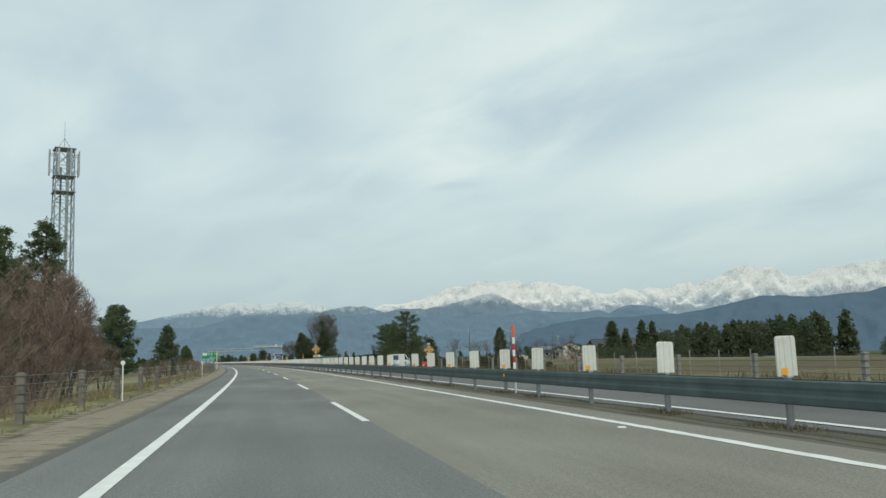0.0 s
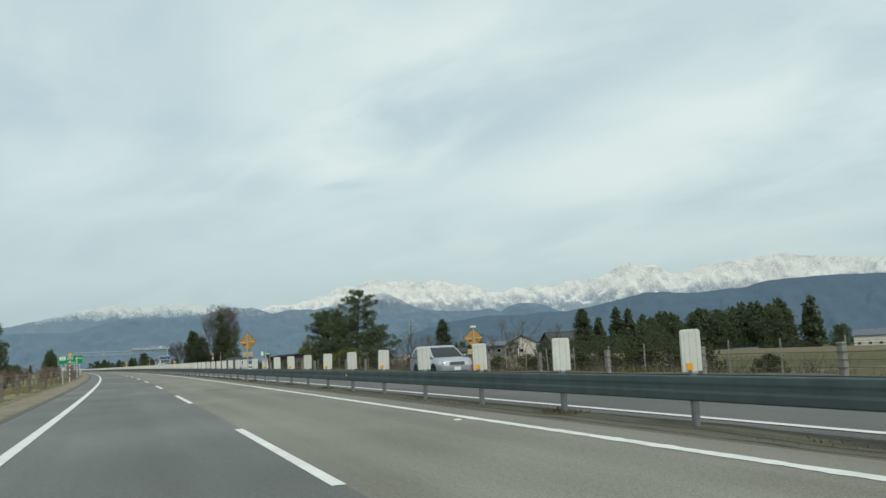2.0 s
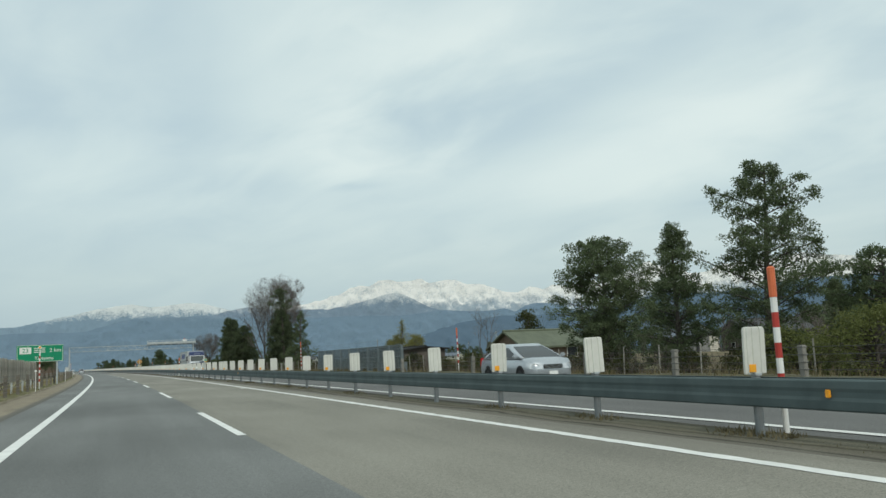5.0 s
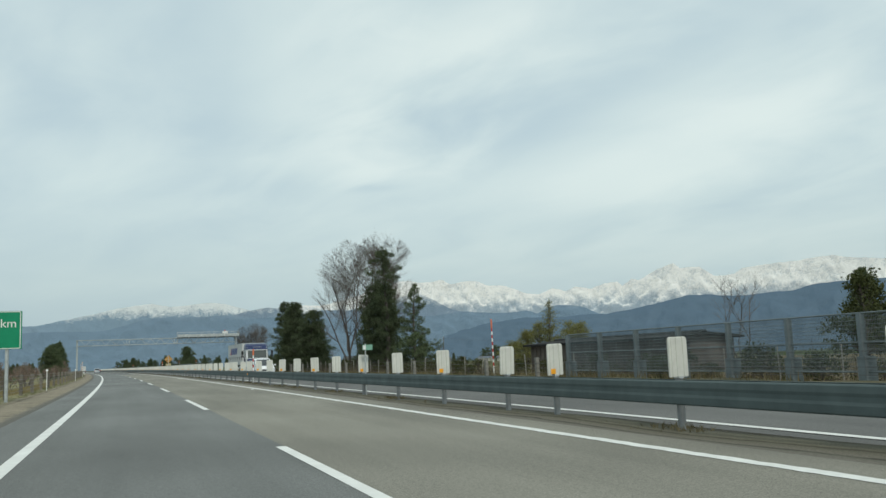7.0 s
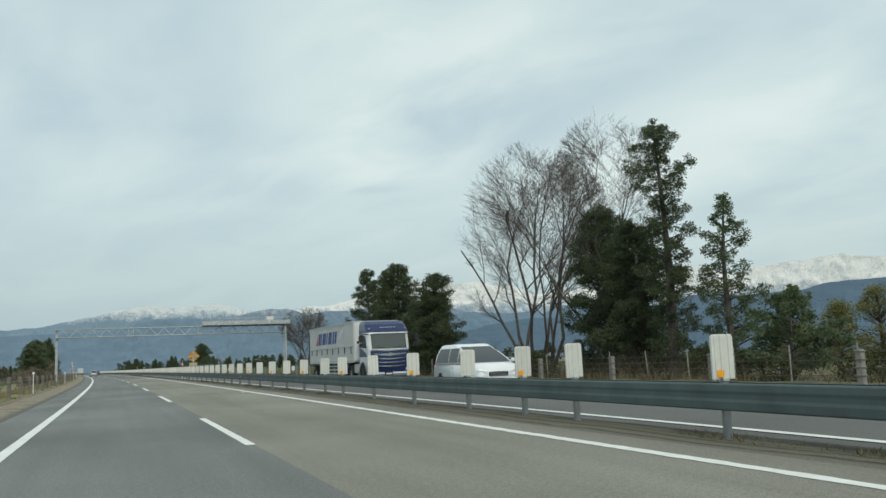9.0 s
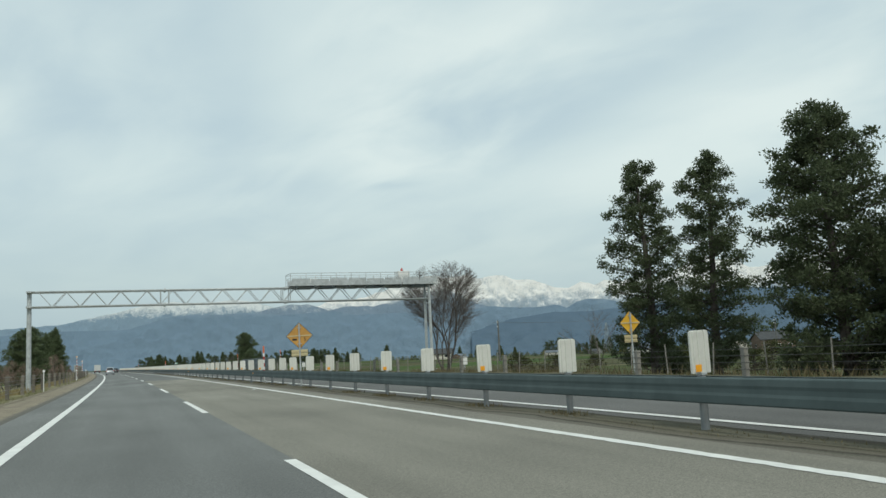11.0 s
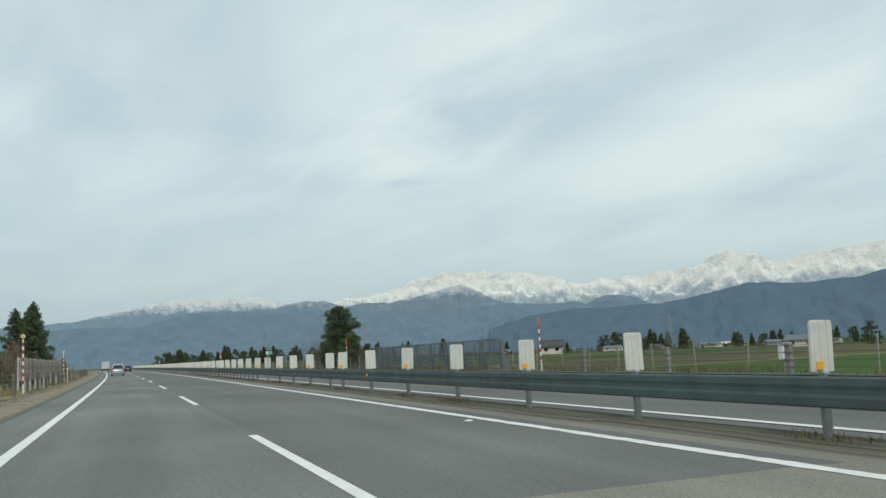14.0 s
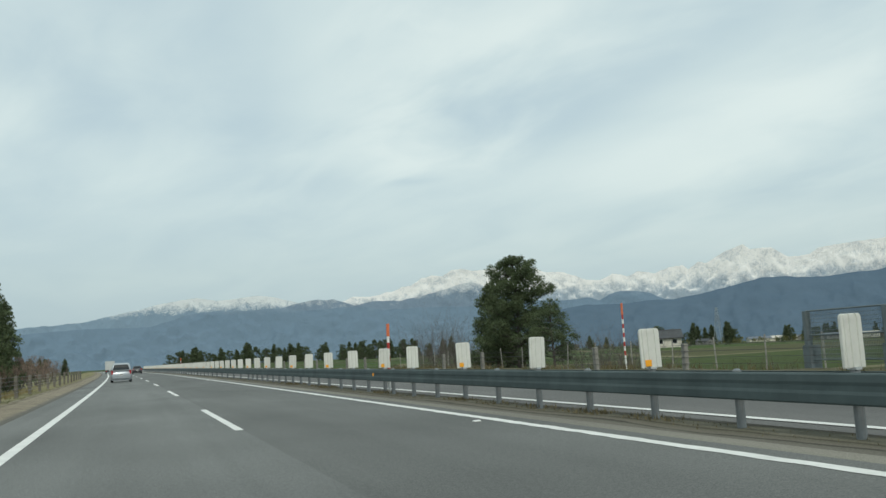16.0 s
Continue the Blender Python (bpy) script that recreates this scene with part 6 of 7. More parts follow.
def wheel(parent, x, y, r, w=0.2):
    """Tyre with rim; the axle lies along x."""
    side = 1 if x > 0 else -1
    prof = [(-w / 2, r * 0.62), (-w / 2, r * 0.93), (-w * 0.38, r), (w * 0.38, r), (w / 2, r * 0.93), (w / 2, r * 0.62)]
    b = Build()
    n = 20
    b.sweep([[(a, q * math.cos(2 * math.pi * k / n), q * math.sin(2 * math.pi * k / n)) for a, q in prof] for k in range(n + 1)], caps=False)
    wh = part("wheel", b, "tyre_rubber", parent, m=pose(x, y, r), smooth=False)
    rim = Build().tube((side * w * 0.12, 0, 0), (side * w * 0.3, 0, 0), r * 0.63, r * 0.6, n=16)
    for k in range(5):
        rim.box((w * 0.12, r * 0.12, r * 1.1), pose(0, 0, 0, 72 * k, 0, 0), off=(side * w * 0.34, 0, 0))
    part("rim", rim, "chrome", wh)
    return wh


def car(name, label, m, L, W, H, belt, hood, nose, paint_m, cab=(0.16, 0.30, 0.62, 0.86), wheel_r=0.31, tuck=0.76, doors=(0.46, 0.5), axles=(0.19, 0.81), mpv=False):
    """cab: share of the length, from the tail, at which the rear glass foot, roof end, roof start and windscreen foot lie; doors: where the window pillars stand."""
    t = thing(name, label, "car", m=m)
    h = L / 2
    y = lambda u: -h + u * L
    w = W / 2
    st = [(0.0, 0.86, 0.34, belt * 0.8), (0.02, 0.95, 0.26, belt * 0.92), (0.07, 0.99, 0.2, belt * 0.99), (cab[0], 1.0, 0.18, belt), (0.5, 1.0, 0.18, belt * 0.99), (cab[3], 0.99, 0.18, belt * 0.97), ((cab[3] + 1) / 2, 0.97, 0.19, (hood + belt * 0.97) / 2 * 1.01), (0.965, 0.90, 0.21, hood), (0.99, 0.80, 0.25, nose), (1.0, 0.70, 0.32, nose * 0.86)]
    rings = []
    for u, k, zb, zt in st:
        a = w * k
        rings.append([(-a * 0.9, y(u), zb), (-a * 0.99, y(u), zb + 0.1), (-a, y(u), zb + (zt - zb) * 0.5), (-a * 0.975, y(u), zt - 0.1), (-a * 0.9, y(u), zt - 0.015), (-a * 0.45, y(u), zt + 0.02), (a * 0.45, y(u), zt + 0.02), (a * 0.9, y(u), zt - 0.015), (a * 0.975, y(u), zt - 0.1), (a, y(u), zb + (zt - zb) * 0.5), (a * 0.99, y(u), zb + 0.1), (a * 0.9, y(u), zb)])
    part("body", Build().sweep(rings), paint_m, t, smooth=True)
    wb, wr, zb = w * 0.955, w * tuck, belt - 0.04
    zv = lambda v: zb + (H - 0.06 - zb) * v
    uf = lambda v: cab[3] + (cab[2] - cab[3]) * v ** 1.1
    ur = lambda v: cab[0] + (cab[1] - cab[0]) * v ** (2.2 if mpv else 1.2)
    wv = lambda v: wb + (wr - wb) * v ** 1.6

    def plan(a, y0, y1, z, r):
        """A ring with rounded corners."""
        pts = []
        for cx, cy, q in ((a - r, y1 - r, 0), (-a + r, y1 - r, 90), (-a + r, y0 + r, 180), (a - r, y0 + r, 270)):
            pts += [(cx + r * math.cos(radians(q + e)), cy + r * math.sin(radians(q + e)), z) for e in (0, 22, 45, 68, 90)]
        return pts

    rings = [plan(wv(v), y(ur(v)), y(uf(v)), zv(v), 0.13) for v in (0, 0.25, 0.5, 0.75, 0.9, 1.0)]
    rings += [plan(wr - 0.03, y(ur(1)) + 0.05, y(uf(1)) - 0.08, H - 0.025, 0.12), plan(wr - 0.12, y(ur(1)) + 0.15, y(uf(1)) - 0.22, H - 0.004, 0.1), plan(wr - 0.3, y(ur(1)) + 0.35, y(uf(1)) - 0.45, H, 0.08)]
    part("cabin", Build().sweep(rings), paint_m, t, smooth=True)
    vs = (0.1, 0.35, 0.6, 0.86)
    part("windscreen", Build().sweep([[(x * (wv(v) - 0.10), y(uf(v)) + o, zv(v)) for x in (-1, -0.5, 0, 0.5, 1)] for v, o in ((0.06, 0.012), (0.35, 0.012), (0.65, 0.012), (0.93, 0.012))], closed=False), "dark_glass", t, "dark windscreen", smooth=True)
    part("rear_window", Build().sweep([[(x * (wv(v) - 0.13), y(ur(v)) - 0.012, zv(v)) for x in (1, 0.5, 0, -0.5, -1)] for v in (0.2, 0.45, 0.68, 0.88)], closed=False), "dark_glass", t, "dark rear window", smooth=True)
    for sx in (-1, 1):
        pillars = (None, *doors, None)
        for lo, hi in zip(pillars, pillars[1:]):
            lo_u = (lambda v: ur(v) + 0.05 + 0.02 * abs(v - 0.4)) if lo is None else (lambda v, q=lo: q + 0.007)
            hi_u = (lambda v, q=lo: max(uf(v) - 0.055, (q or 0) + 0.012)) if hi is None else (lambda v, q=hi: q - 0.007)
            rows = [[(sx * (wv(v) + 0.007), y(lo_u(v) + (hi_u(v) - lo_u(v)) * k), zv(v)) for k in (0, 0.5, 1)] for v in vs]
            part("side_window", Build().sweep(rows if sx < 0 else [r[::-1] for r in rows], closed=False), "dark_glass", t, "dark tinted side window")
        part("mirror", Build().box((0.2, 0.12, 0.14), off=(sx * (w + 0.08), y(cab[3]) - 0.3, belt + 0.05)), paint_m, t, bevel=0.04)
        part("headlight", Build().sweep([[(sx * w * k, y(u), z) for k, u, z in ((0.46, 1.004, lo), (0.71, 1.004, lo), (0.83, 0.990, lo + 0.01), (0.925, 0.965, lo + 0.03), (0.968, 0.91, lo + 0.09), (0.955, 0.91, hi + 0.03), (0.90, 0.962, hi + 0.01), (0.80, 0.986, hi - 0.01), (0.68, 0.996, hi - 0.02), (0.46, 0.998, hi - 0.05))] for lo, hi in ((nose - 0.19, nose + 0.03), (nose - 0.185, nose + 0.025))]), "lamp_clear", t, "clear headlight")
        part("tail_light", Build().box((0.14, 0.1, 0.32), off=(sx * w * 0.86, y(0.012), belt * 0.86)), "lamp_red", t, "red tail light", bevel=0.02)
        for u in axles:
            part("wheel_arch", Build().tube((sx * w * 0.80, y(u), wheel_r), (sx * (w * 0.985 + 0.012), y(u), wheel_r), wheel_r * 1.13, n=22), "dark_plastic", t)
            wheel(t, sx * (w - 0.09), y(u), wheel_r)
        part("door_line", Build().box((0.006, 0.012, belt * 0.55), off=(sx * (w + 0.001), y(0.5), belt * 0.62)), "dark_plastic", t)
        part("door_handle", Build().box((0.03, 0.18, 0.03), off=(sx * (w * 0.985 + 0.01), y(0.44), belt - 0.14)), paint_m, t, bevel=0.008)
    part("grille", Build().box((W * 0.42, 0.05, 0.15), off=(0, y(1.0) + 0.005, nose - 0.1)), "dark_plastic", t, bevel=0.02)
    for k in range(3):
        part("grille_bar", Build().box((W * 0.41, 0.02, 0.022), off=(0, y(1.0) + 0.035, nose - 0.15 + 0.05 * k)), "chrome", t, "chrome grille bar", bevel=0.006)
    part("air_intake", Build().box((W * 0.62, 0.06, 0.14), off=(0, y(0.993), 0.34)), "dark_plastic", t, bevel=0.03)
    part("front_plate", Build().box((0.33, 0.02, 0.165), off=(0, y(1.0) + 0.03, nose - 0.34)), "white_paint", t, "pale number plate")
    rp = part("rear_plate", Build().box((0.33, 0.02, 0.165), off=(0, y(0.0) - 0.015, belt * 0.66)), "white_paint", t, "pale number plate")
    part("plate_bar", Build().box((0.24, 0.006, 0.06), off=(0, y(0.0) - 0.028, belt * 0.66)), "dark_plastic", rp)
    part("bumper", Build().box((W * 0.86, 0.12, 0.2), off=(0, y(0.0) + 0.03, 0.42)), paint_m if mpv else "dark_plastic", t, bevel=0.04)
    return t


def facing(s, d, turn):
    return post_at(s, d, 0.006, turn)


car("hatchback_car", "silver five-door hatchback in the oncoming lane", facing(163.3, 12.17, 180), 4.46, 1.75, 1.43, 0.93, 0.84, 0.7, "silver_car", (0.05, 0.34, 0.55, 0.84), doors=(0.5,))
car("minivan_car", "white minivan with dark glass in the oncoming lane", facing(264.3, 10.1, 180), 4.1, 1.7, 1.66, 0.99, 0.87, 0.70, "white_car", (0.02, 0.10, 0.50, 0.88), doors=(0.38, 0.6), mpv=True)
car("suv_car", "silver estate SUV with dark glass in the oncoming lane", facing(101.9, 12.95, 180), 4.56, 1.78, 1.55, 0.98, 0.9, 0.76, "silver_car", (0.02, 0.11, 0.55, 0.745), wheel_r=0.33, tuck=0.8, doors=(0.21, 0.43), axles=(0.22, 0.79), mpv=True)
car("compact_car", "pale silver compact minivan driving ahead", facing(495.7, -2.1, 0), 4.3, 1.7, 1.65, 0.98, 0.92, 0.78, "silver_car", (0.02, 0.07, 0.62, 0.88), doors=(0.46,), mpv=True)
car("dark_sedan_car", "black car far ahead on the road", facing(592.1, 1.6, 0), 4.4, 1.72, 1.48, 0.92, 0.86, 0.72, "dark_car", (0.12, 0.24, 0.6, 0.82), doors=(0.5,))


def truck(m, L=14.8):
    """A cab with rounded corners and a high deflector, and a box trailer; the nose lies at y = L / 2."""
    t = thing("semi_truck", "blue and white cab truck with a long white trailer, oncoming", "truck", m=m)
    f = L / 2
    front = lambda z: f + float(np.interp(z, (0.5, 0.8, 1.4, 1.85, 2.72, 2.92, 3.22, 3.4, 3.47), (-0.06, 0.0, 0.0, -0.03, -0.24, -0.34, -0.62, -0.95, -1.35)))

    def plan(a, y0, z, r=0.26, o=0.0):
        y1 = front(z) + o
        pts = [(a, y0, z)]
        for cx, q in ((a - r, 0), (-a + r, 90)):
            pts += [(cx + r * math.cos(radians(q + e)), y1 - r + r * math.sin(radians(q + e)), z) for e in (0, 22, 45, 68, 90)]
        return pts + [(-a, y0, z)]

    part("cab", Build().sweep([plan(1.2, f - 1.9, z) for z in (0.62, 0.85, 1.4, 1.85, 2.3, 2.74)]), "truck_white", t, "white cab body")
    part("deflector", Build().sweep([plan(a, f - 1.9, z, 0.26, o) for a, z, o in ((1.21, 2.72, 0.03), (1.215, 2.80, 0.06), (1.21, 2.92, 0.03), (1.19, 3.22, 0.0), (1.12, 3.4, 0.0), (0.98, 3.47, 0.0))]), "blue_truck", t, "dark blue roof deflector")
    part("visor_strip", Build().sweep([plan(1.225, f - 1.3, z, 0.26, 0.075) for z in (2.70, 2.755)]), "truck_white", t, "pale strip over the windscreen")
    for k in range(6):
        part("mark", Build().box((0.11, 0.02, 0.13), pose(-0.42 + 0.16 * k, front(3.0) + 0.02, 3.0, -40, 0, 0)), "truck_white", t, "pale bar on the deflector")
    for sx in (-1, 1):
        part("marker_lamp", Build().box((0.08, 0.06, 0.05), off=(sx * 1.05, front(2.95) - 0.02, 2.98)), "lamp_clear", t, bevel=0.012)
    part("windscreen", Build().sweep([plan(1.2 - 0.035, front(z) - 0.22, z, 0.26, 0.012)[1:-1] for z in (1.84, 2.1, 2.4, 2.68)], closed=False), "windscreen_glass", t, "windscreen, sky reflection put into its grey", smooth=True)
    for sx in (-1, 1):
        part("pillar", Build().sweep([[(sx * (1.215 - c), front(z) - e, z) for c, e in ((0.0, 0.38), (0.0, 0.2), (0.1, 0.06), (0.14, 0.1))] for z in (1.80, 2.25, 2.72)]), "truck_white", t, "white windscreen pillar")
        part("wiper", Build().tube((sx * 0.15, front(1.86) + 0.03, 1.86), (sx * 0.75, front(1.98) + 0.03, 1.97), 0.014, n=4), "dark_plastic", t)
    # front: blue panel with bent chrome bars between white corners
    part("front_panel", Build().sweep([[(-a, front(z) + 0.01, z), (-a + 0.1, front(z) + 0.05, z), (a - 0.1, front(z) + 0.05, z), (a, front(z) + 0.01, z)] for a, z in ((1.06, 0.6), (1.08, 1.0), (1.1, 1.4), (1.12, 1.74))], closed=False), "blue_truck", t, "dark blue front panel")
    for z, a, h in ((1.74, 1.1, 0.09), (1.50, 0.94, 0.13), (1.27, 0.88, 0.085), (1.07, 0.86, 0.085), (0.86, 0.86, 0.085)):
        part("grille_bar", Build().sweep([[(x * a, front(z) + 0.05 + 0.05 * (1 - x * x), z + 0.05 * abs(x) ** 1.5 + u * h * (1 - 0.55 * abs(x))) for u in (-0.5, 0.5)] + [(x * a, front(z) + 0.03, z + 0.05 * abs(x) ** 1.5 + u * h * (1 - 0.55 * abs(x))) for u in (0.5, -0.5)] for x in (-1, -0.6, -0.25, 0, 0.25, 0.6, 1)]), "chrome", t, "bent chrome grille bar")
    part("badge", Build().tube((0, front(1.52) + 0.08, 1.52), (0, front(1.52) + 0.125, 1.52), 0.11, n=16), "chrome", t, "round chrome badge")
    part("bumper", Build().sweep([plan(a, f - 0.5, z, 0.26, o) for a, z, o in ((1.18, 0.3, 0.05), (1.22, 0.35, 0.11), (1.225, 0.46, 0.12), (1.22, 0.54, 0.1), (1.19, 0.57, 0.05))]), "chrome", t, "chrome bumper")
    part("number_plate", Build().box((0.44, 0.02, 0.22), off=(0.1, f + 0.10, 0.47)), "dark_plastic", t, "dark number plate")
    part("plate_bar", Build().box((0.34, 0.01, 0.08), off=(0.1, f + 0.115, 0.46)), "truck_white", t)
    for sx in (-1, 1):
        part("headlight", Build().sweep([[(sx * x, front(0.78) + y, z) for x, y in ((0.9, 0.03), (1.06, 0.03), (1.19, -0.1), (1.22, -0.3))] for z in (0.62, 0.7, 0.84, 0.92)], closed=False), "lamp_clear", t, "clear headlight", smooth=True)
        part("side_window", Build().sweep([[(sx * x, f - y, z) for y, z in ((0.42, 1.9), (0.5, 2.1), (0.62, 2.6), (1.25, 2.6), (1.25, 1.95))] for x in (1.2, 1.216)]), "dark_glass", t, "dark side window")
        part("side_swoosh", Build().sweep([[(sx * x, f - y, z) for y, z in ((1.88, 1.42), (1.88, 1.98), (1.3, 1.86), (0.7, 1.66), (0.32, 1.42))] for x in (1.203, 1.212)]), "blue_truck", t, "dark blue sweep on the door")
        part("door_handle", Build().box((0.04, 0.2, 0.05), off=(sx * 1.215, f - 1.5, 1.75)), "chrome", t, bevel=0.01)
        part("mirror_arm", Build().tube((sx * 1.15, f - 0.3, 2.66), (sx * 1.55, f - 0.02, 2.66), 0.025, n=6).tube((sx * 1.55, f - 0.02, 2.66), (sx * 1.56, f - 0.02, 1.95), 0.022, n=6).tube((sx * 1.56, f - 0.02, 1.95), (sx * 1.2, f - 0.3, 1.95), 0.022, n=6), "dark_plastic", t)
        for z, h in ((2.42, 0.44), (2.05, 0.24)):
            part("mirror", Build().box((0.26, 0.12, h), off=(sx * 1.62, f - 0.02, z)), "dark_plastic", t, bevel=0.045)
        part("step", Build().box((0.2, 0.6, 0.4), off=(sx * 1.1, f - 0.42, 0.75)), "truck_white", t, bevel=0.04)
        part("battery_box", Build().box((0.5, 0.9, 0.5), off=(sx * 0.95, f - 2.65, 0.78)).box((0.52, 0.92, 0.05), off=(sx * 0.95, f - 2.65, 0.95)), "galvanised", t, bevel=0.02)
        part("tank", Build().tube((sx * 0.95, f - 5.6, 0.75), (sx * 0.95, f - 4.7, 0.75), 0.3, n=16), "chrome", t)
        for y in (f - 1.3, f - 3.9, -f + 1.6, -f + 2.9):
            wheel(t, sx * 1.08, y, 0.5, 0.28)
        part("wheel_arch", Build().tube((sx * 0.9, f - 1.3, 0.52), (sx * 1.206, f - 1.3, 0.52), 0.62, n=24), "dark_plastic", t, "dark wheel arch")
        for y in (f - 1.3, f - 3.9):
            part("mudguard", Build().sweep([[(sx * 0.9, y + 0.6 * math.cos(q), 0.5 + 0.6 * math.sin(q)), (sx * 1.22, y + 0.6 * math.cos(q), 0.5 + 0.6 * math.sin(q)), (sx * 1.22, y + 0.64 * math.cos(q), 0.5 + 0.64 * math.sin(q)), (sx * 0.9, y + 0.64 * math.cos(q), 0.5 + 0.64 * math.sin(q))] for q in np.linspace(0.1, 3.04, 11)]), "dark_plastic", t)
        for k in range(3):
            part("side_guard", Build().box((0.05, 4.6, 0.08), off=(sx * 1.18, -1.6, 0.5 + 0.22 * k)), "galvanised", t)
    part("chassis", Build().box((0.9, L - 1.0, 0.26), off=(0, -0.3, 0.95)), "dark_plastic", t)
    b0, b1 = -f, f - 3.1
    tr = part("trailer_box", Build().box((2.46, b1 - b0, 2.38), off=(0, (b0 + b1) / 2, 2.36)), "trailer_white", t, "white panelled trailer box", bevel=0.03)
    part("front_board", Build().box((2.3, 0.03, 2.2), off=(0, b1 + 0.012, 2.36)), "truck_white", tr, "white front board", bevel=0.01)
    part("caution_bar", Build().box((0.62, 0.012, 0.14), off=(0.72, b1 + 0.032, 2.3)).box((0.4, 0.012, 0.14), off=(0.72, b1 + 0.032, 2.52)), "dark_plastic", tr, "dark marks on the front board")
    for sx in (-1, 1):
        part("top_rail", Build().box((0.05, b1 - b0, 0.12), off=(sx * 1.235, (b0 + b1) / 2, 3.5)), "galvanised", tr)
        part("gate_rail", Build().box((0.04, b1 - b0, 0.05), off=(sx * 1.235, (b0 + b1) / 2, 2.08)), "galvanised", tr)
        part("sill_rail", Build().box((0.05, b1 - b0, 0.14), off=(sx * 1.235, (b0 + b1) / 2, 1.2)), "galvanised", tr)
        for k in range(8):
            part("hinge", Build().box((0.04, 0.06, 0.38), off=(sx * 1.245, b0 + 0.7 + 1.5 * k, 1.87)), "dark_plastic", tr)
        for k in range(4):
            part("gate_seam", Build().box((0.006, 0.03, 0.8), off=(sx * 1.232, b0 + 3.0 * (k + 0.5), 1.66)), "galvanised", tr)
        for k, wide in enumerate((0.42, 0.26, 0.46, 0.3, 0.24, 0.46, 0.26, 0.34, 0.42)):
            y0 = -4.75 + 0.56 * k
            part("logo_stroke", Build().sweep([[(sx * x, y0 + a, z) for a, z in ((0, 2.36), (wide + 0.04, 2.36), (wide + 0.34, 3.12), (0.3, 3.12))] for x in (1.231, 1.24)]), "brand_blue", tr)
        part("logo_slash", Build().sweep([[(sx * x, a, z) for a, z in ((-5.48, 2.34), (-4.92, 2.34), (-4.6, 3.12))] for x in (1.231, 1.24)]), "brand_red", tr)
        for lift, y0 in ((0.0, 0.55), (0.24, 1.0)):
            part("logo_wing", Build().sweep([[(sx * x, y0 + a, z + lift) for a, z in ((0, 2.36), (0.38, 2.62), (0.9, 2.7), (1.15, 3.12), (0.75, 2.95), (0.35, 2.9), (0.12, 2.75))] for x in (1.231, 1.24)]), "truck_white", tr)
    part("rear_door", Build().box((1.18, 0.05, 2.3), off=(-0.61, -f - 0.02, 2.36)).box((1.18, 0.05, 2.3), off=(0.61, -f - 0.02, 2.36)), "trailer_white", tr, bevel=0.01)
    return t


truck(facing(289.2, 12.43, 180))

bt = thing("box_truck", "white box truck far ahead on the road", "truck", m=facing(651.8, -2.91, 0))
part("cargo_box", Build().box((2.2, 5.2, 2.2), off=(0, -1.2, 2.0)), "trailer_white", bt, bevel=0.03)
part("cab", Build().box((2.0, 1.7, 1.9), off=(0, 2.4, 1.45)), "truck_white", bt, bevel=0.12)
part("chassis", Build().box((1.8, 6.6, 0.4), off=(0, -0.4, 0.72)), "dark_plastic", bt)
part("rear_bar", Build().box((2.1, 0.1, 0.22), off=(0, -3.8, 0.6)), "dark_plastic", bt)
for x in (-0.85, 0.85):
    part("tail_light", Build().box((0.3, 0.06, 0.14), off=(x, -3.88, 0.62)), "lamp_red", bt, "red tail light")
for x in (-0.9, 0.9):
    for y in (-2.6, 2.3):
        wheel(bt, x, y, 0.42, 0.24)

# ---- houses and sheds ----
surface("dark_tile", (0.05, 0.052, 0.055), 0.5, vary=0.25, scale=1.0, fine=14, bump=0.4)
surface("green_roof", (0.11, 0.125, 0.085), 0.6, vary=0.2, scale=1.0, fine=14, bump=0.3)
surface("pale_wall", (0.60, 0.57, 0.50), 0.85, vary=0.12, scale=0.7, fine=14, bump=0.1)
surface("brown_wall", (0.16, 0.12, 0.09), 0.85, vary=0.25, scale=1.2, fine=14, bump=0.3)
surface("grey_wall", (0.22, 0.22, 0.21), 0.85, vary=0.25, scale=0.8, fine=14, bump=0.2)
surface("blue_grey_roof", (0.12, 0.14, 0.17), 0.5, vary=0.2, scale=1, fine=14, bump=0.3)


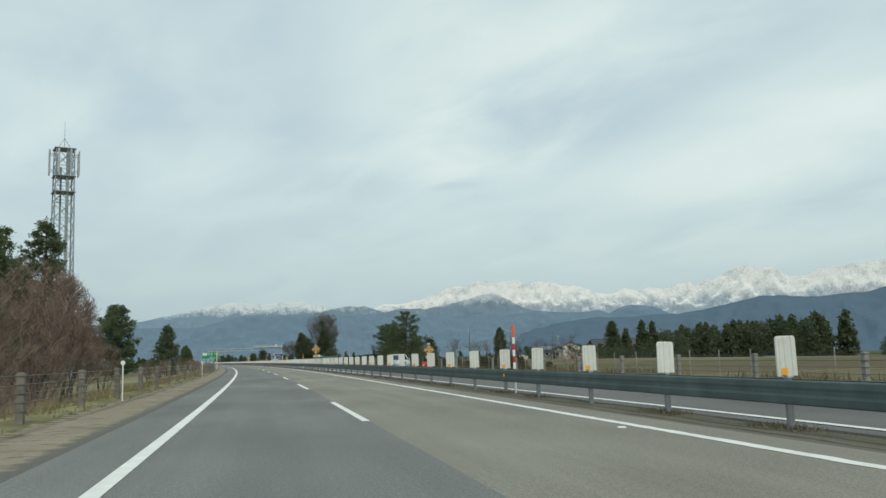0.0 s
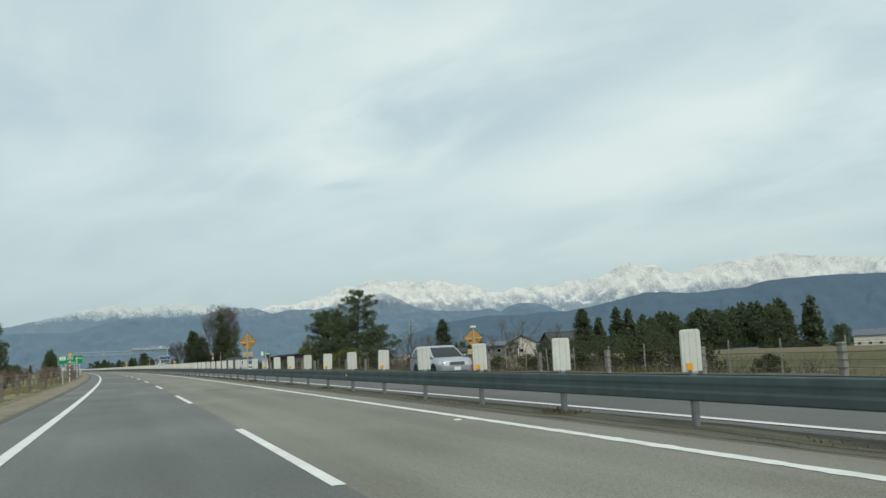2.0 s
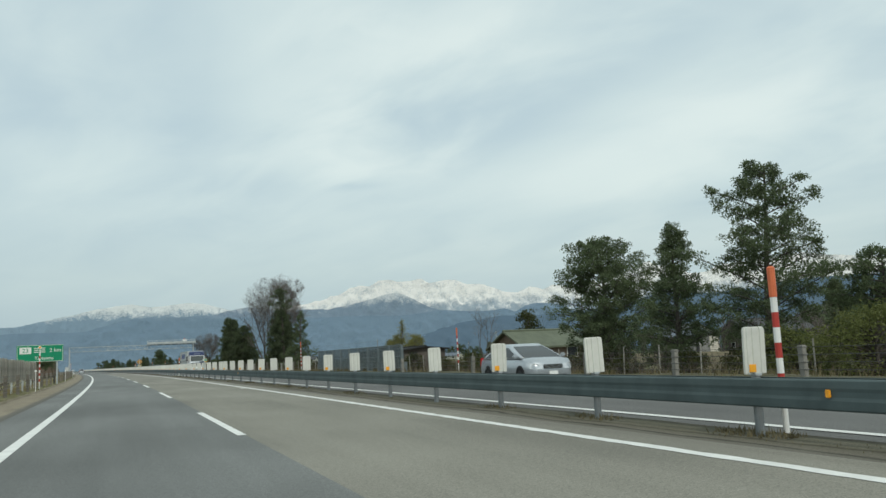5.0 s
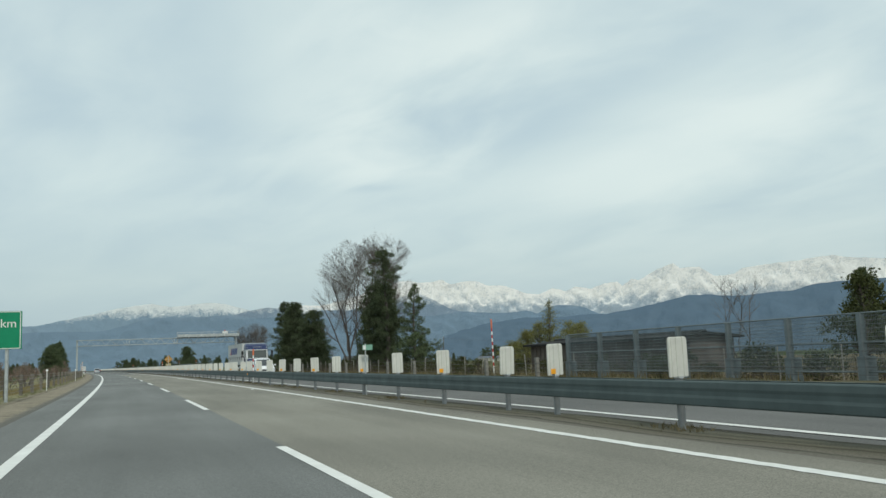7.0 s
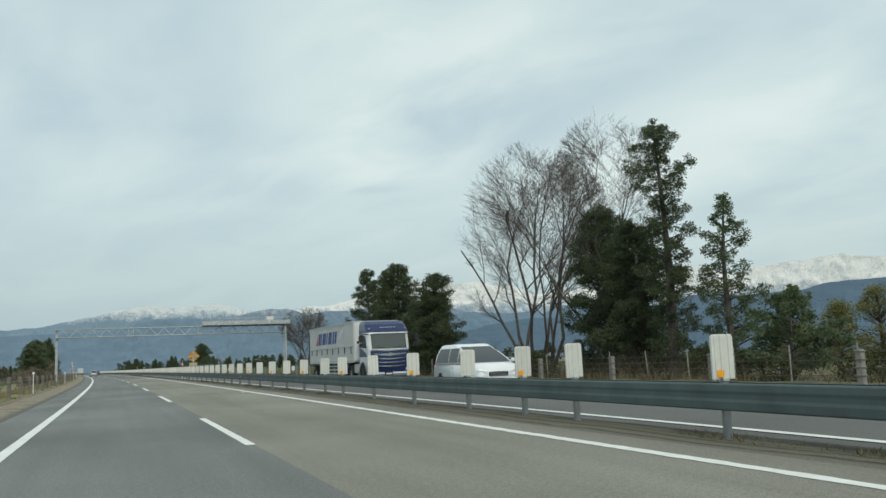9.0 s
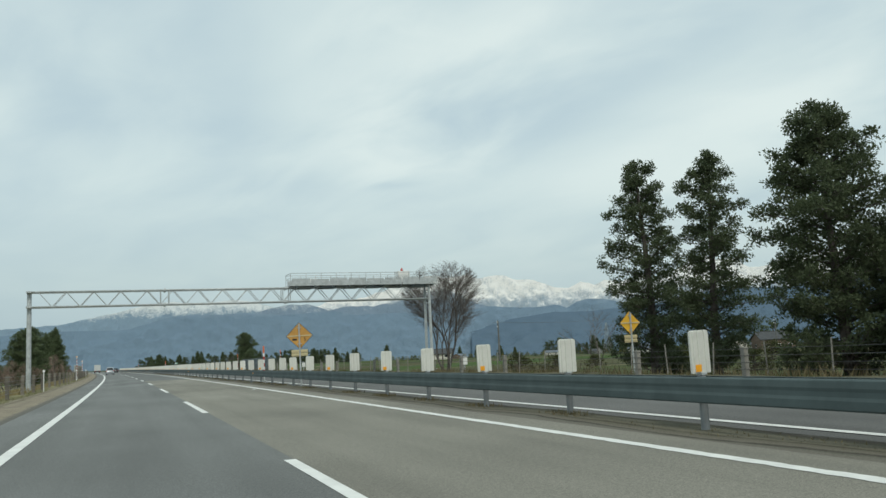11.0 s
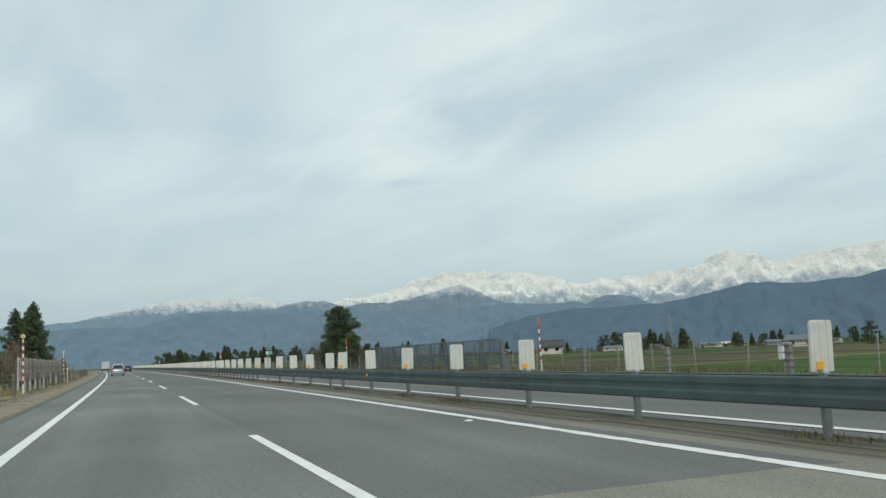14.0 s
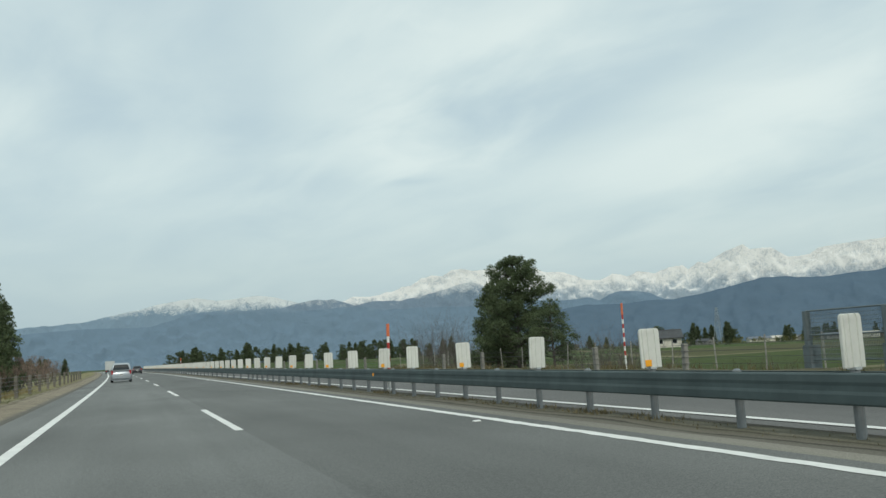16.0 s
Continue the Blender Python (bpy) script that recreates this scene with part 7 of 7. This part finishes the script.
def house(m, wx, wy, wall_h, roof_h, wall, roof, label, windows=2, name="house"):
    """Gable along y."""
    t = thing(name, label, "building", m=m)
    x, y = wx / 2, wy / 2
    b = Build().sweep([[(-x, a, -0.6), (x, a, -0.6), (x, a, wall_h), (0, a, wall_h + roof_h * 0.96), (-x, a, wall_h)] for a in (-y, y)])
    part("wall", b, wall, t)
    o, th = 0.5, 0.16
    rf = Build()
    for sx in (-1, 1):
        e = Vector((sx * (x + o), 0, wall_h - roof_h * o / x))
        rf.sweep([[(0, a, wall_h + roof_h), (e.x, a, e.z), (e.x, a, e.z + th), (0, a, wall_h + roof_h + th)] for a in (-y - o, y + o)])
    part("roof", rf, roof, t)
    part("ridge", Build().tube((0, -y - o, wall_h + roof_h + th), (0, y + o, wall_h + roof_h + th), 0.12, n=8), roof, t)
    for k in range(windows):
        a = -y + wy * (k + 0.5) / windows
        for sx in (-1, 1):
            w = part("window", Build().box((0.06, 1.3, 1.0)), "white_paint", t, "white window frame", m=pose(sx * (x + 0.01), a, min(1.5, wall_h - 0.7)))
            part("pane", Build().box((0.04, 1.15, 0.86)), "dark_glass", w, m=pose(sx * 0.02, 0, 0))
    for sy in (-1, 1) if windows else ():
        w = part("window", Build().box((1.4, 0.06, 1.0)), "white_paint", t, "white window frame", m=pose(0.2 * sy, sy * (y + 0.01), min(1.5, wall_h - 0.7)))
        part("pane", Build().box((1.25, 0.04, 0.86)), "dark_glass", w, m=pose(0, sy * 0.02, 0))
    part("door", Build().box((0.95, 0.06, 1.95)), "dark_plastic", t, m=pose(-x * 0.55, -y - 0.01, 0.97))
    return t


house(post_at(208.4, 36.36, gz(36.36), 100), 5.0, 7.5, 1.9, 1.3, "brown_wall", "green_roof", "small brown shed with a green gable roof", 2, "shed")
surface("tarred_roof", (0.03, 0.03, 0.03), 0.95, vary=0.3, scale=1, fine=10, bump=0.2, spec=0.1)
surface("barn_boards", (0.115, 0.10, 0.09), 0.9, vary=0.35, scale=0.8, fine=16, bump=0.3, stretch=(1, 1, 0.15))
house(post_at(241.2, 33.2, gz(33.2), 0), 5.2, 19.6, 2.15, 0.25, "barn_boards", "tarred_roof", "long low weathered wooden barn with a dark roof", 0, "barn")
_barn = bpy.data.objects["barn"]
_batten = Build().box((0.05, 0.09, 2.3), off=(0, 0, 1.0)).mesh("batten", "barn_boards")
for k in range(27):
    part("batten", _batten, "", _barn, m=pose(-2.62, -9.5 + 0.73 * k, 0))
part("sill_beam", Build().box((0.08, 19.5, 0.16), off=(-2.64, 0, 0.2)), "barn_boards", _barn)
house(post_at(272.8, 104.5, gz(104.5), 160), 8.0, 9.0, 3.6, 1.9, "pale_wall", "dark_tile", "pale farmhouse with a dark gable roof", 2)
house(post_at(264.7, 115.84, gz(115.84), 80), 9.0, 14.0, 4.0, 2.2, "barn_boards", "dark_tile", "dark wooden farmhouse with a broad tiled roof", 3)
house(post_at(257.8, 91.1, gz(91.1), 20), 5.0, 7.0, 2.8, 1.0, "grey_wall", "blue_grey_roof", "low grey outbuilding near the farmhouse", 2, "shed")
house(post_at(263.2, 173.58, gz(173.58, 263.2), 45), 5.0, 7.0, 1.9, 0.5, "pale_wall", "blue_grey_roof", "low white shed in front of the woods", 2, "shed")
house(post_at(298.1, 267.48, gz(267.48, 298.1), 35), 8.0, 11.0, 4.6, 2.2, "pale_wall", "blue_grey_roof", "pale two-storey house beyond the wood", 3)
house(post_at(319.2, 291.46, gz(291.46, 319.2), 120), 8.0, 10.0, 4.6, 2.2, "grey_wall", "dark_tile", "grey two-storey house beyond the wood", 3)
house(post_at(573.7, 110.43, gz(110.43), 60), 7.0, 6.0, 2.3, 1.5, "pale_wall", "dark_tile", "small white house in the fields", 2)
# low buildings at the far side of the green fields
for s, d, turn, w, L, wall, roof in ((917, 364, 40, 8, 13, "pale_wall", "blue_grey_roof"), (930, 372, 120, 7, 9, "pale_wall", "dark_tile"), (944, 481, 62, 9, 17, "pale_wall", "blue_grey_roof"), (938, 499, 62, 9, 20, "pale_wall", "pale_wall"), (941, 521, 150, 8, 11, "grey_wall", "dark_tile"), (868, 507, 30, 9, 14, "pale_wall", "pale_wall"), (880, 532, 110, 8, 10, "brown_wall", "dark_tile"), (866, 470, 75, 8, 12, "grey_wall", "blue_grey_roof"), (930, 415, 20, 8, 10, "grey_wall", "dark_tile"), (890, 560, 15, 8, 12, "pale_wall", "dark_tile"), (960, 320, 60, 8, 10, "grey_wall", "dark_tile"), (960, 296, 130, 8, 9, "brown_wall", "blue_grey_roof")):
    house(post_at(s, d, gz(d), turn), w, L, 2.6, 1.5, wall, roof, "low farm building at the far side of the green fields", 2)
house(post_at(505, 196, gz(196, 505), 70), 8.0, 11.0, 3.6, 2.2, "brown_wall", "dark_tile", "brown farmhouse with a tiled roof in the fields", 3)
house(post_at(513, 187, gz(187, 513), 160), 6.0, 8.0, 2.4, 1.3, "pale_wall", "dark_tile", "pale outbuilding beside the farmhouse in the fields", 2)
house(post_at(560, 186, gz(186, 560), 30), 7.0, 9.0, 2.4, 1.4, "pale_wall", "blue_grey_roof", "small white house in the fields", 2)
_far = random.Random(9)

# ---- woods and single trees farther off ----
far_con = [conifer(200 + k, 10.0, 2.2, 0.05, 0.2, 0.55, "cedar_leaf", 0.4, 0.95) for k in range(3)]
far_cyp = conifer(210, 10.0, 2.0, 0.02, 1.6, 0.35, "cedar_leaf", 0.2, 0.35)
far_fine = [rounded(224 + k, 9.0, 4.0, "cedar_leaf", 0.5, 50, 27, 0.06) for k in range(3)]
far_small = [rounded(227 + k, 9.0, 4.2, "cedar_leaf", 0.95, 24, 12, 0.04) for k in range(3)]
far_rnd = [rounded(220 + k, 9.0, 4.2, "cedar_leaf", 0.8, 38, 19, 0.06) for k in range(3)]


def hedge(name, label, places, mat="cedar_leaf"):
    """Many low bushes that nobody could count, in one mesh; places: s, d, scale, turn."""
    me0 = [k[1] for k in far_small]
    co = [np.array([v.co[:] for v in m.vertices]) for m in me0]
    out = []
    for i, (s, d, k, turn) in enumerate(places):
        m = np.array(post_at(s, d, gz(d, s) - 0.1, turn) @ Matrix.Scale(k, 4))
        out.append(co[i % 3] @ m[:3, :3].T + m[:3, 3])
    v = np.concatenate(out)
    n = len(v) // 4
    me = bpy.data.meshes.new(name)
    me.vertices.add(4 * n)
    me.vertices.foreach_set("co", v.ravel())
    me.loops.add(4 * n)
    me.loops.foreach_set("vertex_index", np.arange(4 * n))
    me.polygons.add(n)
    me.polygons.foreach_set("loop_start", np.arange(0, 4 * n, 4))
    me.polygons.foreach_set("loop_total", np.full(n, 4))
    me.materials.append(MATS[mat])
    me.update(calc_edges=True)
    return tagged(new(name, me), label, "hedge", "", "stuff")


def far_tree(kind, s, d, k, label, turn=0.0, group=""):
    return plant("cedar_tree" if kind is not None and len(kind) == 2 and kind in far_con else "evergreen_tree", kind, label, "tree", post_at(s, d, gz(d, s) - 0.1, turn) @ Matrix.Scale(k + (GROUND - gz(d, s)) / 10 if k > 0.52 else k, 4), group)


far_tree(far_cyp, 232.1, 99.24, 1.03, "dense dark cypress beside the farmhouse")
far_tree(far_con[0], 231, 102.7, 0.82, "dark cedar near the cypress")
far_tree(far_con[1], 231.5, 107.94, 1.04, "tall thin dark cedar near the cypress", 40)
far_tree(far_con[2], 230.9, 110.91, 1.0, "tall thin dark cedar near the cypress", 90)
far_tree(far_fine[0], 233, 116.08, 0.8, "round dark evergreen on the field edge")
far_tree(far_fine[1], 234.2, 120.83, 0.84, "round dark evergreen on the field edge")
for k, (s, d) in enumerate(((317.3, 273.07), (321.3, 277.27), (313.3, 270.96), (325.3, 285.66), (331.3, 294.08))):
    far_tree(far_fine[k % 3], s, d, 0.62 + 0.06 * (k % 3), "dark tree behind the houses beyond the wood", 83 * k, "trees behind the houses")
for k in range(22):
    far_tree(far_small[k % 3], 190 + _far.uniform(-4, 4), 69 + 1.1 * k + _far.uniform(-0.6, 0.6), _far.uniform(0.26, 0.42), "dark undergrowth bush before the cedars", 47 * k, "undergrowth before the cedars")
for k in range(16):
    far_tree(far_small[k % 3], 223 + _far.uniform(-2, 5), 95 + 1.5 * k + _far.uniform(-0.6, 0.6), _far.uniform(0.3, 0.48), "dark undergrowth bush below the cedars", 71 * k, "undergrowth below the cedars")
far_tree(far_cyp, 256.9, 75.15, 1.0, "dense dark cypress behind the verge", 50)
for k in range(72):
    u = k / 71
    s, d = 269 + 12 * u + _far.uniform(-6, 14), 143 + 72 * u + _far.uniform(-4, 4)
    far_tree(_far.choice(far_fine + far_fine + far_con), s, d, _far.uniform(0.85, 1.1) * (0.95 + 0.4 * u), "dark evergreen tree in the wood beyond the field", _far.uniform(0, 360), "wood beyond the field")
for k in range(46):
    u = k / 45
    s, d = 270 + 12 * u + _far.uniform(-4, 5), 138 + 78 * u + _far.uniform(-3, 3)
    far_tree(_far.choice(far_small), s - 6, d, _far.uniform(0.28, 0.5), "dark undergrowth bush at the edge of the wood", _far.uniform(0, 360), "undergrowth at the wood")
for k in range(80):
    s, d = 760 + 120 * _far.random(), 24 + 135 * _far.random()
    far_tree(_far.choice(far_con + far_rnd), s, d, _far.uniform(0.6, 0.95), "dark tree in the distant wood ahead", _far.uniform(0, 360), "distant wood ahead")
for k in range(26):
    s, d = 740 + 130 * _far.random(), -14 - 40 * _far.random()
    far_tree(_far.choice(far_con + far_rnd), s, d, _far.uniform(0.55, 0.85), "dark tree in the distant wood ahead", _far.uniform(0, 360), "distant wood ahead")
_row = []
for k in range(420):
    u = _far.random()
    _row.append((985 - 120 * u + _far.uniform(-12, 8), 230 + 420 * u + _far.uniform(-14, 14), _far.uniform(0.2, 0.5), _far.uniform(0, 360)))
hedge("hedge", "dull brown and green hedges round the distant buildings", _row[:200], "bamboo_leaf")
hedge("hedge", "dark hedges round the distant buildings", _row[200:340])
for k in range(34):
    u = _far.random()
    s, d = 990 - 90 * u + _far.uniform(-8, 8), 270 + 360 * u
    far_tree(_far.choice(far_con + far_rnd), s, d, _far.uniform(0.5, 0.85), "dark tree among the distant buildings", _far.uniform(0, 360), "trees among the buildings")
for k in range(26):
    s, d = 120 + 300 * _far.random(), -60 - 160 * _far.random()
    far_tree(_far.choice(far_con + far_rnd), s, d, _far.uniform(0.6, 1.0), "dark tree beyond the verge", _far.uniform(0, 360), "trees beyond the verge")
for k, (s, d, q) in enumerate(((984, 452, 1.3), (986, 458, 1.05), (984, 464, 0.9), (985, 472, 1.1), (983, 486, 1.3), (986, 491, 1.2), (978, 402, 1.2), (976, 409, 1.3), (979, 416, 1.25), (975, 422, 1.1), (977, 396, 0.95), (512, 203, 0.9), (520, 207, 0.8), (508, 206, 0.7), (518, 196, 0.6), (540, 190, 0.62))):
    far_tree((far_con if k < 6 else far_rnd)[k % 3], s, d, q, "dark tree at the far side of the green fields", 77 * k, "trees beyond the green fields")
for k, (s, d, q) in enumerate(((762.5, 32.71, 0.75), (763, 36.72, 0.6), (759, 26.68, 0.7), (785.6, 77.8, 0.8), (787, 72.8, 0.7), (808, 66.79, 0.75), (780, 84.81, 0.85), (771, 90.81, 0.6))):
    far_tree(far_rnd[k % 3], s, d, q, "dark tree at the edge of the wood ahead", 77 * k, "trees ahead")
_row = []
for k in range(60):
    s, d = 560 + 240 * _far.random(), 120 + 190 * _far.random()
    if s - 560 > (d - 100) * 0.4:
        _row.append((s, d, _far.uniform(0.1, 0.2), _far.uniform(0, 360)))
hedge("hedge", "low dark hedges between the fields", _row)
for k, (s, d) in enumerate(((246.6, 95.14), (249.6, 99.28), (252.6, 103.42), (248.5, 106.46), (254.6, 109.61), (245.5, 102.32), (251.5, 113.7), (242.3, 109.47), (238.4, 92.99), (243.6, 86.9))):
    far_tree(far_small[k % 3], s, d, 0.3 + 0.03 * (k % 5), "dark garden bush in front of the farmhouse", 61 * k, "garden bushes")
far_bare = [bare(230 + k, 6.5, 1.2, 3, 5, "twig", 0.02) for k in range(2)]
for k, (s, d) in enumerate(((196, 58.0), (203, 66.0), (210, 72.0), (192, 70.0), (216, 78.0), (228, 74.0), (240.9, 62.26), (245.9, 66.39), (238.7, 70.45), (206.6, 61.73), (214.2, 53.75), (199.7, 45.32), (226.5, 60.07), (220.5, 49.78))):
    plant("bare_tree", far_bare[k % 2], "leafless tree in the gardens behind the verge", "tree", post_at(s, d, gz(d), 50 * k) @ Matrix.Scale(0.75 + 0.08 * (k % 4), 4), "leafless garden trees")

# ---- utility poles ----
surface("pole_grey", (0.13, 0.13, 0.125), 0.85, vary=0.25, scale=1.5, fine=20, bump=0.1)


def utility_pole(s, d, h, turn=0.0):
    t = thing("utility_pole", "slim concrete utility pole with crossarms", "utility pole", "utility poles", m=post_at(s, d, gz(d), turn))
    part("pole", Build().tube((0, 0, -0.2), (0, 0, h), 0.17, 0.1, n=12), "pole_grey", t)
    for z in (h - 0.35, h - 1.0):
        part("crossarm", Build().box((1.8, 0.09, 0.09), off=(0, 0.1, z)), "galvanised", t)
        for x in (-0.8, -0.3, 0.3, 0.8):
            part("insulator", Build().tube((x, 0.1, z + 0.04), (x, 0.1, z + 0.2), 0.05, 0.035, n=8), "white_paint", t)
    return t


POLES = ((240.3, 60.51, 8.6), (264.8, 95.23, 8.4), (292.7, 130.25, 8.4))
ROW2 = ((403.2, 50.74, 5.9), (421.8, 91.57, 7.5), (438.7, 135.04, 7.5))
for row in (POLES, ROW2):
    for s, d, h in row:
        utility_pole(s, d, h, 65)
    for (s, d, h), (s1, d1, h1) in zip(row, row[1:]):
        for x in (-0.8, 0.8):
            p, q = at(s, d, gz(d) + h - 0.3) + Vector((x, 0, 0)), at(s1, d1, gz(d1) + h1 - 0.3) + Vector((x, 0, 0))
            pts = [p.lerp(q, u) - Vector((0, 0, 2.2 * u * (1 - u))) for u in np.linspace(0, 1, 9)]
            b = Build().sweep([[c + Vector((0, 0.012 * math.cos(k), 0.012 * math.sin(k))) for k in (0, 2.1, 4.2)] for c in pts])
            whole("overhead_wire", b, "cable", "thin overhead wire between the utility poles", "wire")


# ---- transmission tower beyond the fields ----
pt = thing("transmission_tower", "grey lattice power transmission tower beyond the fields", "transmission tower", m=post_at(928, 427, gz(427), 30))
_hw = lambda z: 2.6 * (1 - z / 30) + 0.25
for a, b_ in ((-1, -1), (1, -1), (1, 1), (-1, 1)):
    part("leg", Build().tube((a * _hw(0), b_ * _hw(0), 0), (a * _hw(27), b_ * _hw(27), 27), 0.14, 0.09, n=4), "tower_steel", pt)
for k in range(9):
    w0, w1 = _hw(3 * k), _hw(3 * k + 3)
    for (a0, b0), (a1, b1) in (((-1, -1), (1, -1)), ((1, -1), (1, 1)), ((1, 1), (-1, 1)), ((-1, 1), (-1, -1))):
        part("bracing", Build().tube((a0 * w0, b0 * w0, 3 * k), (a1 * w1, b1 * w1, 3 * k + 3), 0.07, n=3, cap=False), "tower_steel", pt)
        part("bracing", Build().tube((a1 * w0, b1 * w0, 3 * k), (a0 * w1, b0 * w1, 3 * k + 3), 0.07, n=3, cap=False), "tower_steel", pt)
for z in (18, 21.5, 25):
    part("crossarm", Build().tube((-3.4, 0, z), (3.4, 0, z), 0.1, n=4).tube((-3.4, 0, z), (0, 0, z + 1.4), 0.06, n=4).tube((3.4, 0, z), (0, 0, z + 1.4), 0.06, n=4), "tower_steel", pt)
